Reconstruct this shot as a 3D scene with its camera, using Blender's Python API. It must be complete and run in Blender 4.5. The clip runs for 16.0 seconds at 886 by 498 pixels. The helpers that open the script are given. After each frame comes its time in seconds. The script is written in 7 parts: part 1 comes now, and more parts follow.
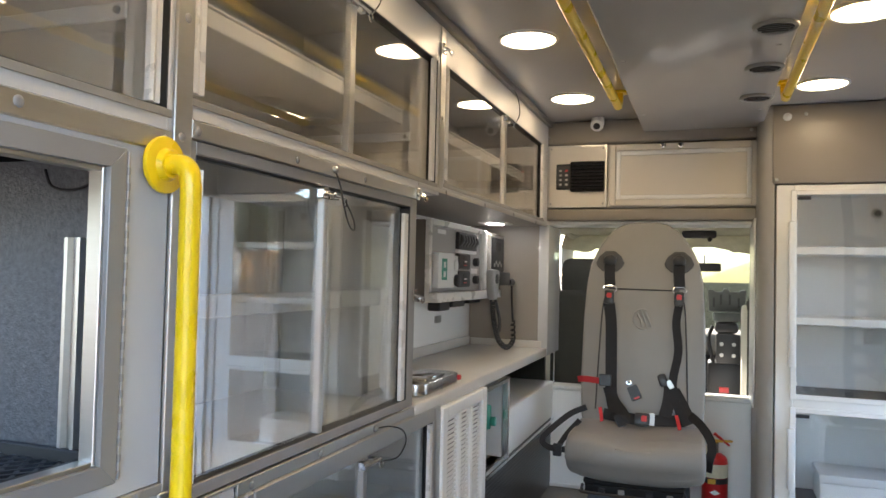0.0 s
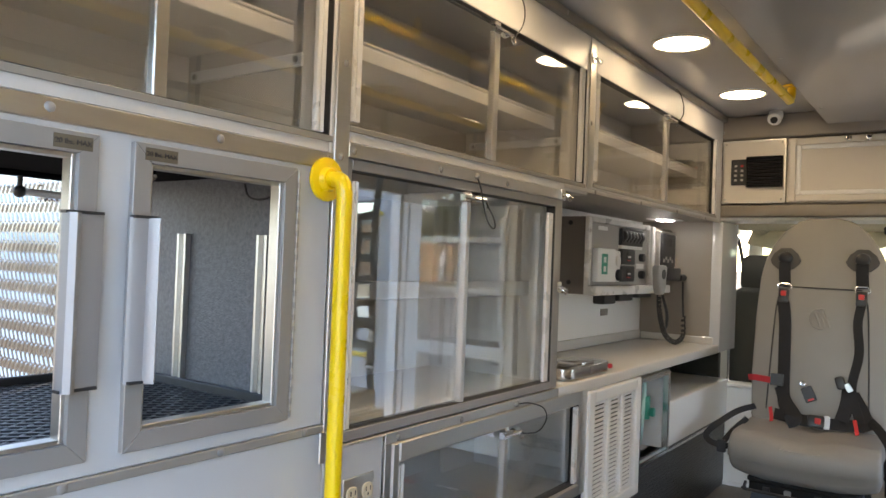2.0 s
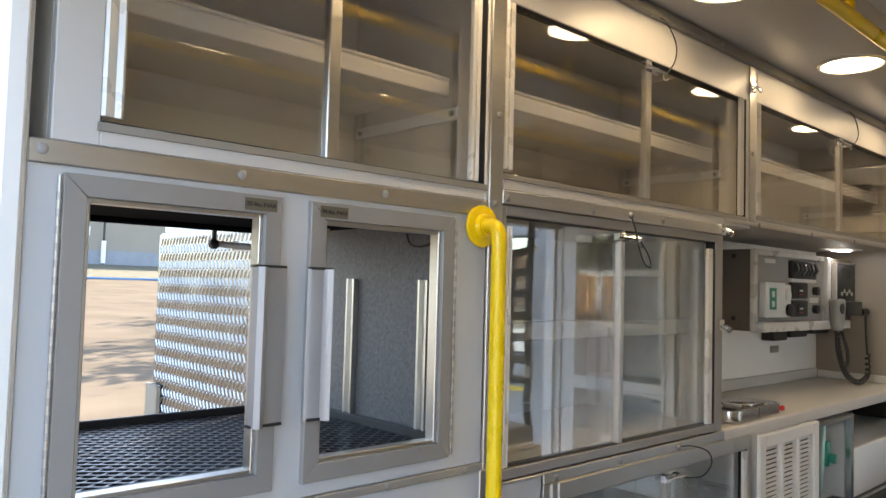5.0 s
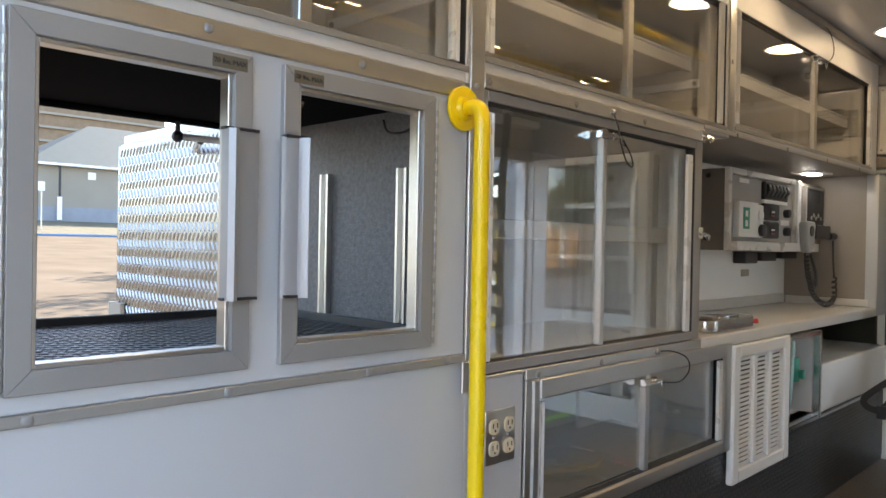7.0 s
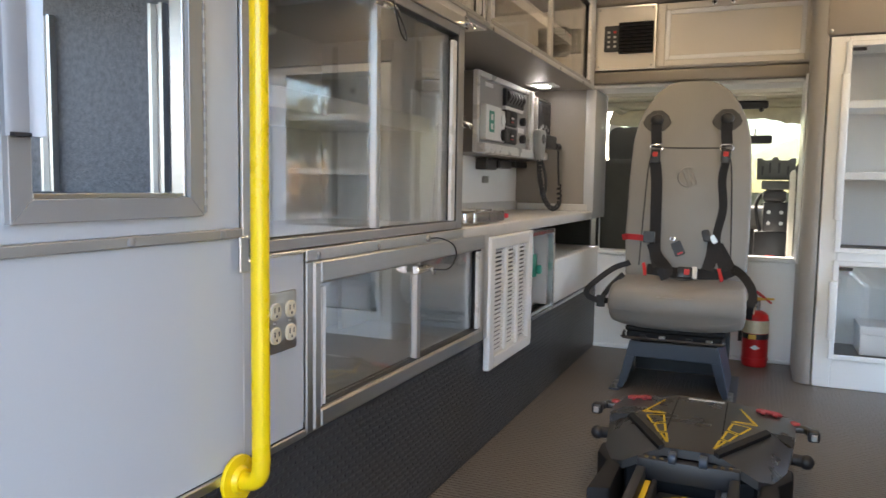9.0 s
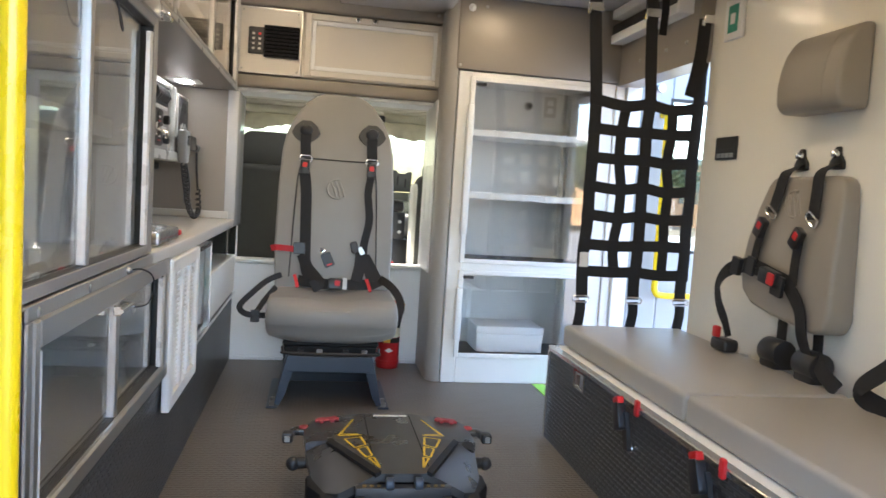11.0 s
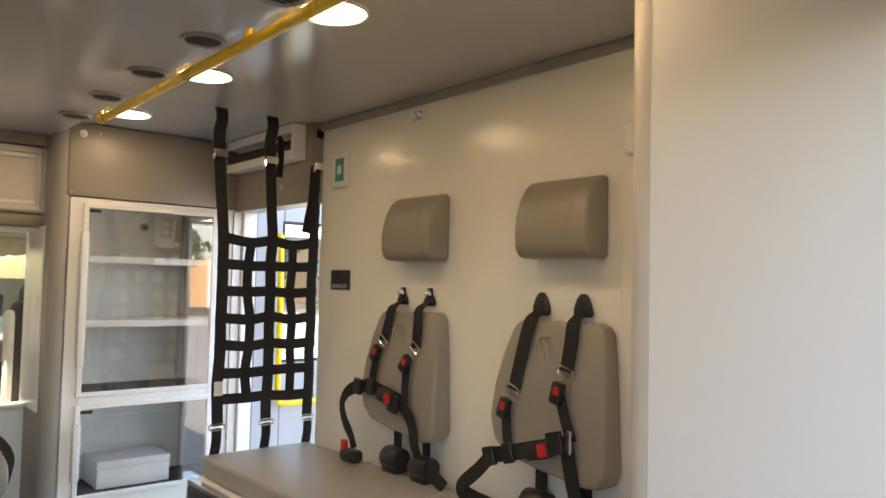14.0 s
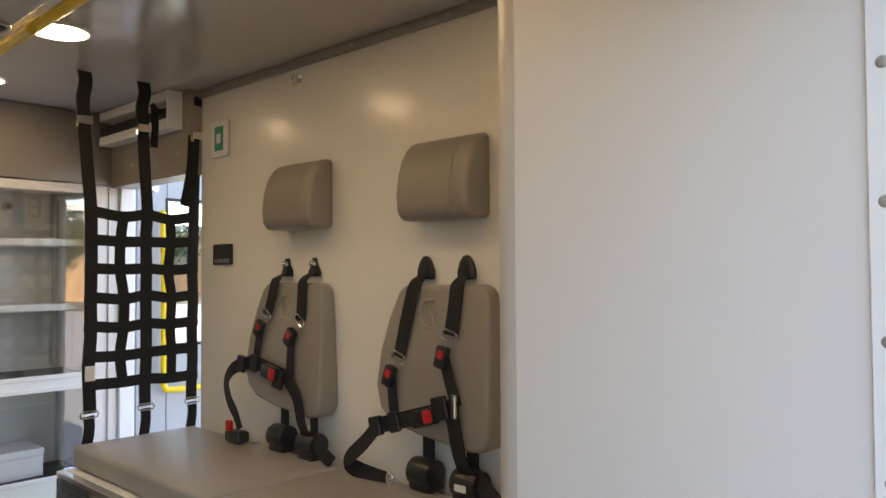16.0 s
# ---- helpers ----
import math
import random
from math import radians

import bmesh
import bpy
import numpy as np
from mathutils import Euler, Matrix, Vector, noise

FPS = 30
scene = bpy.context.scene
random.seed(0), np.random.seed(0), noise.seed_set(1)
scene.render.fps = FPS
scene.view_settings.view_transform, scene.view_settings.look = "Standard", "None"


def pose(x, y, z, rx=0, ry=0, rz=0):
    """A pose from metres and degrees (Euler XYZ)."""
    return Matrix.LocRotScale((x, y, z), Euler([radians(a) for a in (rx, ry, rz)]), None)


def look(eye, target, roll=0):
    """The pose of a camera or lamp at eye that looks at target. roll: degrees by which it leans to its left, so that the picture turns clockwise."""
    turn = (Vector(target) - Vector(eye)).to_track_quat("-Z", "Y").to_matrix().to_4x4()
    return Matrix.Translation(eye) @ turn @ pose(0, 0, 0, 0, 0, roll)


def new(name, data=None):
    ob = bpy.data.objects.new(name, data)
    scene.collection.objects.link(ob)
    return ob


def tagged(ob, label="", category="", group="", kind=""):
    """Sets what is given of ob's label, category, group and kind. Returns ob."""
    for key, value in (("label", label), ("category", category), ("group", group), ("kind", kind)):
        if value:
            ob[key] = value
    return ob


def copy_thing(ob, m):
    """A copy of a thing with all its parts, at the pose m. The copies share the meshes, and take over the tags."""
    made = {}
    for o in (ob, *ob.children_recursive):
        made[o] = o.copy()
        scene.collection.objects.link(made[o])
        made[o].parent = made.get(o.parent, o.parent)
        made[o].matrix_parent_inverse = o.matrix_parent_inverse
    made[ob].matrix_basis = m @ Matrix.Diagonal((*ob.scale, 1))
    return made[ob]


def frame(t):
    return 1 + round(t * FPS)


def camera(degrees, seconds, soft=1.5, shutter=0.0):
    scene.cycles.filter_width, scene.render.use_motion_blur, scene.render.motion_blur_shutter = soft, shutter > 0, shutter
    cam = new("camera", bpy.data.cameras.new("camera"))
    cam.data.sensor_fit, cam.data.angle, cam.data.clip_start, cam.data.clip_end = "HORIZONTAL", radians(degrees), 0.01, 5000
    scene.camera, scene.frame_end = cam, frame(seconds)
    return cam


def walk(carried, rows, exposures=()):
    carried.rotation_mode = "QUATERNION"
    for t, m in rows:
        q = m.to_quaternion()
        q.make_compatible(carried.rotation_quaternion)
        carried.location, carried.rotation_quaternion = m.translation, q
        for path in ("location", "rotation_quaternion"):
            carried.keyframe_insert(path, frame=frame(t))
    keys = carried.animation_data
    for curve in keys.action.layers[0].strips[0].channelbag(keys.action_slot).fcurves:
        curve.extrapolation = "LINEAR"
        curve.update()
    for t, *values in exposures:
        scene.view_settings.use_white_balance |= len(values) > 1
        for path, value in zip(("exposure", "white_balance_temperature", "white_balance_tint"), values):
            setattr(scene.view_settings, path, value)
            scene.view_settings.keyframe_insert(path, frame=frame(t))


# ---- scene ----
cam = camera(61.8, 16.0, soft=1.5, shutter=0.2)
PATH = [
    (0, (0.725, 0.07, 1.057), (0.051, 1.952, 1.121), 1.3),
    (0.5, (0.819, 0.07, 1.057), (-0.012, 1.889, 1.098), 2.2),
    (1, (0.842, 0.024, 1.059), (-0.095, 1.791, 1.075), 2.5),
    (1.5, (0.878, -0.04, 1.057), (-0.163, 1.667, 1.073), 2.3),
    (2, (0.956, -0.058, 1.061), (-0.199, 1.574, 1.091), 2.2),
    (2.5, (0.983, -0.051, 1.063), (-0.282, 1.497, 1.114), 1.9),
    (3, (0.991, -0.057, 1.065), (-0.371, 1.406, 1.137), 1.8),
    (3.5, (0.999, -0.068, 1.081), (-0.436, 1.323, 1.167), 1.8),
    (3.7, (1.0, -0.075, 1.086), (-0.454, 1.294, 1.184), 1.7),
    (5.8, (0.972, -0.095, 1.072), (-0.498, 1.258, 1.169), 1.5),
    (6, (0.967, -0.082, 1.053), (-0.497, 1.278, 1.133), 1.4),
    (6.5, (0.939, -0.058, 1.006), (-0.503, 1.328, 1.031), 1.4),
    (7, (0.923, -0.068, 0.956), (-0.479, 1.358, 0.94), 1.1),
    (7.5, (0.913, -0.072, 0.909), (-0.415, 1.422, 0.848), 1.1),
    (8, (0.894, -0.04, 0.874), (-0.305, 1.557, 0.764), 1.3),
    (8.5, (0.846, -0.025, 0.839), (-0.168, 1.693, 0.688), 1.1),
    (9, (0.761, -0.025, 0.828), (-0.023, 1.806, 0.654), 0.9),
    (9.5, (0.647, 0.052, 0.829), (0.141, 1.978, 0.652), 0.6),
    (9.7, (0.603, 0.09, 0.844), (0.213, 2.043, 0.662), 1.4),
    (11.8, (0.266, -0.008, 0.917), (0.944, 1.87, 0.803), 2.4),
    (12, (0.238, -0.027, 0.931), (0.982, 1.827, 0.835), 1.9),
    (12.5, (0.186, -0.06, 0.975), (1.121, 1.707, 0.917), 1.2),
    (13, (0.174, -0.075, 1.021), (1.256, 1.608, 1.021), 1.3),
    (13.5, (0.147, -0.088, 1.061), (1.35, 1.509, 1.115), 1.5),
    (14, (0.146, -0.095, 1.105), (1.44, 1.428, 1.2), 1.3),
    (14.5, (0.149, -0.108, 1.137), (1.51, 1.352, 1.268), 0.9),
    (15, (0.152, -0.123, 1.138), (1.572, 1.278, 1.269), 0.4),
    (15.5, (0.204, -0.118, 1.108), (1.659, 1.25, 1.207), -0.2),
    (16, (0.263, -0.097, 1.043), (1.73, 1.261, 1.103), -0.3),
]
walk(cam, [(t, look(eye, target, roll)) for t, eye, target, roll in PATH],
     [(0, 2.90, 6250, 14), (2.5, 2.80, 6750, 14), (3.5, 2.70, 6850, 14), (7.5, 2.58, 6700, 15), (9.0, 2.95, 6500, 16), (9.5, 3.06, 6400, 14), (12, 3.29, 5950, 15), (13, 3.18, 6450, 16), (14, 2.90, 7150, 16), (16, 2.60, 7000, 17)])


# ---- daylight and exposure ----
SUN_EL, SUN_AZ = 32.0, 27.0          # degrees; azimuth measured from +y towards -x
world = bpy.data.worlds.new("sky")
scene.world = world
world.use_nodes = True
wn = world.node_tree.nodes
sky = wn.new("ShaderNodeTexSky")
sky.sky_type, sky.sun_disc = "NISHITA", False
sky.sun_elevation, sky.sun_rotation = radians(SUN_EL), radians(-SUN_AZ)
world.node_tree.links.new(sky.outputs[0], wn["Background"].inputs[0])
wn["Background"].inputs[1].default_value = 0.15
sun = new("sun", bpy.data.lights.new("sun", "SUN"))
sun.data.energy, sun.data.angle, sun.data.color = 3.4, radians(0.6), (1.0, 0.90, 0.76)
sun_from = Vector((-math.sin(radians(SUN_AZ)) * math.cos(radians(SUN_EL)), math.cos(radians(SUN_AZ)) * math.cos(radians(SUN_EL)), math.sin(radians(SUN_EL))))
sun.matrix_basis = look(sun_from * 30, (0, 0, 0))

# ---- helpers for meshes and materials ----
def mat(name, color, rough=0.5, metal=0.0, var=0.06, scale=8.0, bump=0.0, bscale=200.0, spec=0.5, coat=0.0, grain=None, wear=0.0):
    """A surface: base colour varied at two scales, roughness varied, fine relief."""
    m = bpy.data.materials.new(name)
    m.use_nodes = True
    n, l = m.node_tree.nodes, m.node_tree.links
    b = n["Principled BSDF"]
    b.inputs["Metallic"].default_value = metal
    b.inputs["Specular IOR Level"].default_value = spec
    b.inputs["Coat Weight"].default_value = coat
    tc = n.new("ShaderNodeTexCoord")
    mp = n.new("ShaderNodeMapping")
    if grain:
        mp.inputs["Scale"].default_value = grain
    l.new(tc.outputs["Object"], mp.inputs[0])
    big, fine = n.new("ShaderNodeTexNoise"), n.new("ShaderNodeTexNoise")
    big.inputs["Scale"].default_value, big.inputs["Detail"].default_value = scale, 4
    fine.inputs["Scale"].default_value, fine.inputs["Detail"].default_value = bscale, 3
    l.new(mp.outputs[0], big.inputs["Vector"])
    l.new(mp.outputs[0], fine.inputs["Vector"])
    add = n.new("ShaderNodeMath")
    add.operation = "MULTIPLY_ADD"
    add.inputs[1].default_value = 0.35
    l.new(fine.outputs[0], add.inputs[0])
    l.new(big.outputs[0], add.inputs[2])
    ramp = n.new("ShaderNodeMapRange")
    ramp.inputs["From Min"].default_value, ramp.inputs["From Max"].default_value = 0.35, 1.0
    ramp.inputs["To Min"].default_value, ramp.inputs["To Max"].default_value = 1 - var, 1 + var
    l.new(add.outputs[0], ramp.inputs[0])
    mul = n.new("ShaderNodeVectorMath")
    mul.operation = "SCALE"
    mul.inputs[0].default_value = color[:3]
    l.new(ramp.outputs[0], mul.inputs["Scale"])
    l.new(mul.outputs[0], b.inputs["Base Color"])
    rr = n.new("ShaderNodeMapRange")
    rr.inputs["From Min"].default_value, rr.inputs["From Max"].default_value = 0.3, 0.7
    rr.inputs["To Min"].default_value, rr.inputs["To Max"].default_value = max(rough - 0.015 - wear, 0.02), min(rough + 0.015 + wear, 1)
    l.new(big.outputs[0], rr.inputs[0])
    l.new(rr.outputs[0], b.inputs["Roughness"])
    if bump:
        bp = n.new("ShaderNodeBump")
        bp.inputs["Strength"].default_value, bp.inputs["Distance"].default_value = bump, 0.002
        l.new(fine.outputs[0], bp.inputs["Height"])
        l.new(bp.outputs[0], b.inputs["Normal"])
    return m


def glow(name, color, strength):
    m = bpy.data.materials.new(name)
    m.use_nodes = True
    b = m.node_tree.nodes["Principled BSDF"]
    b.inputs["Base Color"].default_value = (0.8, 0.8, 0.8, 1)
    b.inputs["Emission Color"].default_value = (*color, 1)
    b.inputs["Emission Strength"].default_value = strength
    return m


def glass(name, tint=(0.93, 0.96, 0.96), rough=0.0, gloss=0.12):
    """Thin clear sheet: transparent body with a mirror-like coat that grows at grazing angles."""
    m = bpy.data.materials.new(name)
    m.use_nodes = True
    n, l = m.node_tree.nodes, m.node_tree.links
    n.remove(n["Principled BSDF"])
    tr, gl, mx, fr = n.new("ShaderNodeBsdfTransparent"), n.new("ShaderNodeBsdfGlossy"), n.new("ShaderNodeMixShader"), n.new("ShaderNodeLayerWeight")
    tr.inputs[0].default_value = (*tint, 1)
    gl.inputs["Roughness"].default_value = rough
    fr.inputs[0].default_value = 0.5
    pw, mr = n.new("ShaderNodeMath"), n.new("ShaderNodeMapRange")
    pw.operation = "POWER"
    pw.inputs[1].default_value = 5.0
    l.new(fr.outputs["Facing"], pw.inputs[0])
    mr.inputs["To Min"].default_value, mr.inputs["To Max"].default_value = gloss, 1.0
    l.new(pw.outputs[0], mr.inputs[0])
    l.new(mr.outputs[0], mx.inputs[0])
    l.new(tr.outputs[0], mx.inputs[1])
    l.new(gl.outputs[0], mx.inputs[2])
    l.new(mx.outputs[0], n["Material Output"].inputs[0])
    return m


def box(bm, x0, x1, y0, y1, z0, z1, bevel=0.0, seg=2):
    """Adds a box, with its edges rounded, to bm."""
    r = bmesh.ops.create_cube(bm, size=1.0, matrix=Matrix.Translation(((x0 + x1) / 2, (y0 + y1) / 2, (z0 + z1) / 2)) @ Matrix.Diagonal((x1 - x0, y1 - y0, z1 - z0, 1)))
    if bevel > 0:
        edges = list({e for v in r["verts"] for e in v.link_edges})
        bmesh.ops.bevel(bm, geom=edges, offset=bevel, segments=seg, affect="EDGES", profile=0.5, clamp_overlap=True)
    return bm


def slab(*args, bevel=0.003, seg=1):
    return box(bmesh.new(), *args, bevel=bevel, seg=seg)


def cyl(bm, p, q, r, r2=None, n=20, bevel=0.0):
    """A rod or cone from p to q."""
    p, q = Vector(p), Vector(q)
    m = Matrix.Translation((p + q) / 2) @ (q - p).to_track_quat("Z", "Y").to_matrix().to_4x4()
    res = bmesh.ops.create_cone(bm, cap_ends=True, segments=n, radius1=r, radius2=r if r2 is None else r2, depth=(q - p).length, matrix=m)
    if bevel > 0:
        vs = set(res["verts"])
        caps = [e for e in bm.edges if e.verts[0] in vs and e.verts[1] in vs and any(len(f.verts) == n for f in e.link_faces)]
        bmesh.ops.bevel(bm, geom=caps, offset=bevel, segments=2, affect="EDGES", profile=0.5)
    return bm


def ball(bm, c, r, sx=1, sy=1, sz=1, n=12):
    bmesh.ops.create_uvsphere(bm, u_segments=n, v_segments=max(n // 2, 4), radius=r, matrix=Matrix.Translation(c) @ Matrix.Diagonal((sx, sy, sz, 1)))
    return bm


def smooth_path(pts, steps=6):
    """Catmull-Rom through the points."""
    p = [Vector(a) for a in pts]
    if len(p) < 3:
        return p
    q = [2 * p[0] - p[1], *p, 2 * p[-1] - p[-2]]
    out = []
    for i in range(1, len(q) - 2):
        for k in range(steps):
            t = k / steps
            a, b, c, d = q[i - 1:i + 3]
            out.append(0.5 * ((2 * b) + (c - a) * t + (2 * a - 5 * b + 4 * c - d) * t * t + (3 * b - a - 3 * c + d) * t ** 3))
    return out + [p[-1]]


def sweep(bm, pts, profile, up=(0, 0, 1), ups=None, closed=False):
    """Sweeps a closed 2D profile [(side, up), ...] along pts."""
    n = len(pts)
    rings = []
    for i, p in enumerate(pts):
        a = pts[max(i - 1, 0)] if not closed else pts[i - 1]
        b = pts[min(i + 1, n - 1)] if not closed else pts[(i + 1) % n]
        t = (Vector(b) - Vector(a)).normalized()
        u = Vector(ups[i] if ups else up)
        s = t.cross(u)
        s = s.normalized() if s.length > 1e-5 else t.orthogonal().normalized()
        w = s.cross(t).normalized()
        rings.append([bm.verts.new(Vector(p) + s * x + w * y) for x, y in profile])
    m = len(profile)
    last = n if closed else n - 1
    for i in range(last):
        j = (i + 1) % n
        for k in range(m):
            bm.faces.new((rings[i][k], rings[i][(k + 1) % m], rings[j][(k + 1) % m], rings[j][k]))
    if not closed:
        bm.faces.new(rings[0][::-1])
        bm.faces.new(rings[-1])
    bmesh.ops.recalc_face_normals(bm, faces=bm.faces[:])
    return bm


def circle(r, n=12):
    return [(r * math.cos(2 * math.pi * k / n), r * math.sin(2 * math.pi * k / n)) for k in range(n)]


def tube(pts, r, steps=6, n=12, bm=None, closed=False):
    bm = bm or bmesh.new()
    path = smooth_path(pts, steps) if steps > 1 else [Vector(p) for p in pts]
    ups = []
    u = None
    for i, p in enumerate(path):
        t = (path[min(i + 1, len(path) - 1)] - path[max(i - 1, 0)]).normalized()
        u = t.orthogonal().normalized() if u is None else (u - t * u.dot(t)).normalized()
        ups.append(u)
    return sweep(bm, path, circle(r, n), ups=ups, closed=closed)


def strap(pts, width, face=(1, 0, 0), thick=0.0022, steps=6, bm=None):
    """A webbing band along pts, its flat side turned to face."""
    bm = bm or bmesh.new()
    w, h = width / 2, thick / 2
    return sweep(bm, smooth_path(pts, steps), [(-w, -h), (w, -h), (w, h), (-w, h)], up=face)


def prism(outline, depth, m, bevel=0.0, seg=2, bm=None):
    """Extrudes a 2D outline by depth and sets it with the matrix m."""
    own = bmesh.new()
    vs = [own.verts.new((x, y, 0)) for x, y in outline]
    f = own.faces.new(vs)
    r = bmesh.ops.extrude_face_region(own, geom=[f])
    bmesh.ops.translate(own, vec=(0, 0, depth), verts=[g for g in r["geom"] if isinstance(g, bmesh.types.BMVert)])
    bmesh.ops.recalc_face_normals(own, faces=own.faces[:])
    if bevel > 0:
        bmesh.ops.bevel(own, geom=own.edges[:], offset=bevel, segments=seg, affect="EDGES", profile=0.5, clamp_overlap=True)
    own.transform(m)
    if bm is None:
        return own
    me = bpy.data.meshes.new("tmp")
    own.to_mesh(me)
    own.free()
    bm.from_mesh(me)
    bpy.data.meshes.remove(me)
    return bm


def rounded(w, h, r, n=6):
    """Outline of a rounded rectangle centred on 0."""
    pts = []
    for cx, cy, a0 in ((w / 2 - r, h / 2 - r, 0), (-w / 2 + r, h / 2 - r, 90), (-w / 2 + r, -h / 2 + r, 180), (w / 2 - r, -h / 2 + r, 270)):
        for k in range(n + 1):
            a = radians(a0 + 90 * k / n)
            pts.append((cx + r * math.cos(a), cy + r * math.sin(a)))
    return pts


def shade(me, angle=35):
    for p in me.polygons:
        p.use_smooth = True
    me.set_sharp_from_angle(angle=radians(angle))


def mesh_of(name, bm, material, smooth=True):
    me = bpy.data.meshes.new(name)
    bm.to_mesh(me)
    bm.free()
    me.materials.append(material)
    if smooth:
        shade(me)
    return me


def part(name, bm, material, parent, label=""):
    """Links a bmesh as one mesh under a thing or a part."""
    ob = new(name, mesh_of(name, bm, material))
    ob.parent = parent
    if parent.data is None or parent.parent is None:
        ob.matrix_parent_inverse = parent.matrix_basis.inverted()
    return tagged(ob, label)


def thing(name, label, category, at=(0, 0, 0), group="", kind=""):
    """An Empty at the base of a thing."""
    return tagged(placed(new(name), at), label, category, group, kind)


def placed(ob, at):
    ob.matrix_basis = Matrix.Translation(at)
    return ob


def solid(name, bm, material, label, category="", group="", kind=""):
    """A thing or a piece of the setting that is one mesh."""
    return tagged(new(name, mesh_of(name, bm, material)), label, category, group, kind)


# faces of the place: x = depth towards the wall, built in the plane of the face
YZ = Matrix(((0, 0, 1, 0), (1, 0, 0, 0), (0, 1, 0, 0), (0, 0, 0, 1)))      # outline (y, z), extruded to +x
XZ = Matrix(((1, 0, 0, 0), (0, 0, -1, 0), (0, 1, 0, 0), (0, 0, 0, 1)))     # outline (x, z), extruded to -y


def on_x(x, y=0, z=0):
    return Matrix.Translation((x, y, z)) @ YZ


def on_y(y, x=0, z=0):
    return Matrix.Translation((x, y, z)) @ XZ


def ring_frame(axis, at, u0, u1, v0, v1, w, depth, bevel=0.003, bm=None, ws=None):
    """Four mitred-looking bars round an opening (u, v outer size). ws: widths left, right, bottom, top."""
    bm = bm or bmesh.new()
    a, b, c, d = ws or (w, w, w, w)
    for p0, p1, q0, q1 in ((u0, u0 + a, v0, v1), (u1 - b, u1, v0, v1), (u0 + a, u1 - b, v0, v0 + c), (u0 + a, u1 - b, v1 - d, v1)):
        if axis == "x":
            box(bm, min(at, at + depth), max(at, at + depth), p0, p1, q0, q1, bevel, 1)
        else:
            box(bm, p0, p1, min(at, at + depth), max(at, at + depth), q0, q1, bevel, 1)
    return bm


def rivet(axis, p, r, parent, material, name="rivet"):
    """A domed rivet head on the face."""
    bm = ball(bmesh.new(), (0, 0, 0), r, *((0.32, 1, 1) if axis == "x" else (1, 0.5, 1)), n=10)
    bm.transform(Matrix.Translation(p))
    return part(name, bm, material, parent)


def words(text, size, m, material, parent, name="lettering"):
    """Lettering as a thin mesh under its thing."""
    cu = bpy.data.curves.new("words", "FONT")
    cu.body, cu.size, cu.extrude, cu.align_x, cu.align_y = text, size, 0.0004, "CENTER", "CENTER"
    tmp = bpy.data.objects.new("words", cu)
    me = bpy.data.meshes.new_from_object(tmp)
    bpy.data.objects.remove(tmp)
    me.transform(m)
    me.materials.clear()
    me.materials.append(material)
    ob = new(name, me)
    ob.parent = parent
    if parent.data is None or parent.parent is None:
        ob.matrix_parent_inverse = parent.matrix_basis.inverted()
    return ob

# ---- materials ----
M_WHITE = mat("white_laminate", (0.82, 0.82, 0.80), 0.32, var=0.03, scale=3, bump=0.03, bscale=350)
M_PANEL = mat("grey_white_panel", (0.53, 0.540, 0.548), 0.20, var=0.03, scale=2.5, bump=0.03, bscale=300)
M_WALL = mat("cream_wall_panel", (0.79, 0.765, 0.695), 0.20, var=0.03, scale=2, bump=0.02, bscale=300)
M_CEIL = mat("grey_ceiling_panel", (0.50, 0.485, 0.46), 0.15, var=0.04, scale=2, bump=0.03, bscale=260)
M_LINER = mat("cream_cabinet_liner", (0.70, 0.665, 0.60), 0.38, var=0.03, scale=3, bump=0.03, bscale=350)
M_LINER_G = mat("pale_grey_liner", (0.56, 0.57, 0.57), 0.38, var=0.03, scale=3, bump=0.03, bscale=350)
M_FRAME = mat("satin_grey_frame", (0.33, 0.32, 0.305), 0.34, 0.3, var=0.05, scale=10, bump=0.05, bscale=400)
M_ENDPANEL = mat("white_end_panel", (0.73, 0.705, 0.67), 0.42, var=0.03, scale=2.5, bump=0.03, bscale=300)
M_ALU = mat("brushed_aluminium", (0.60, 0.585, 0.555), 0.36, 1.0, var=0.05, scale=10, bump=0.02, bscale=90, grain=(1, 1, 10), wear=0.02)
M_TAUPE = mat("painted_trim_taupe", (0.33, 0.315, 0.285), 0.38, 0.3, var=0.06, scale=10, bump=0.05, bscale=400)
M_BRIGHT = mat("bright_aluminium_edge", (0.82, 0.82, 0.81), 0.22, 1.0, var=0.06, scale=20, bump=0.03, bscale=120)
M_CHROME = mat("chrome", (0.85, 0.85, 0.85), 0.10, 1.0, var=0.04, scale=20)
M_STEEL = mat("dull_steel", (0.45, 0.44, 0.42), 0.35, 1.0, var=0.1, scale=30)
M_YELLOW = mat("yellow_powder_coat", (0.95, 0.65, 0.004), 0.28, var=0.04, scale=12, bump=0.04, bscale=500, coat=0.2)
M_VINYL = mat("grey_vinyl", (0.345, 0.328, 0.302), 0.42, var=0.05, scale=5, bump=0.10, bscale=650)
M_VINYL_C = mat("chair_vinyl", (0.255, 0.242, 0.225), 0.40, var=0.06, scale=6, bump=0.12, bscale=620)
M_VINYL_W = mat("warm_grey_vinyl", (0.275, 0.243, 0.205), 0.36, var=0.06, scale=5, bump=0.14, bscale=600)
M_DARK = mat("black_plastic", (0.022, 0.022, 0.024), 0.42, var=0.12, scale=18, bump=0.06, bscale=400)
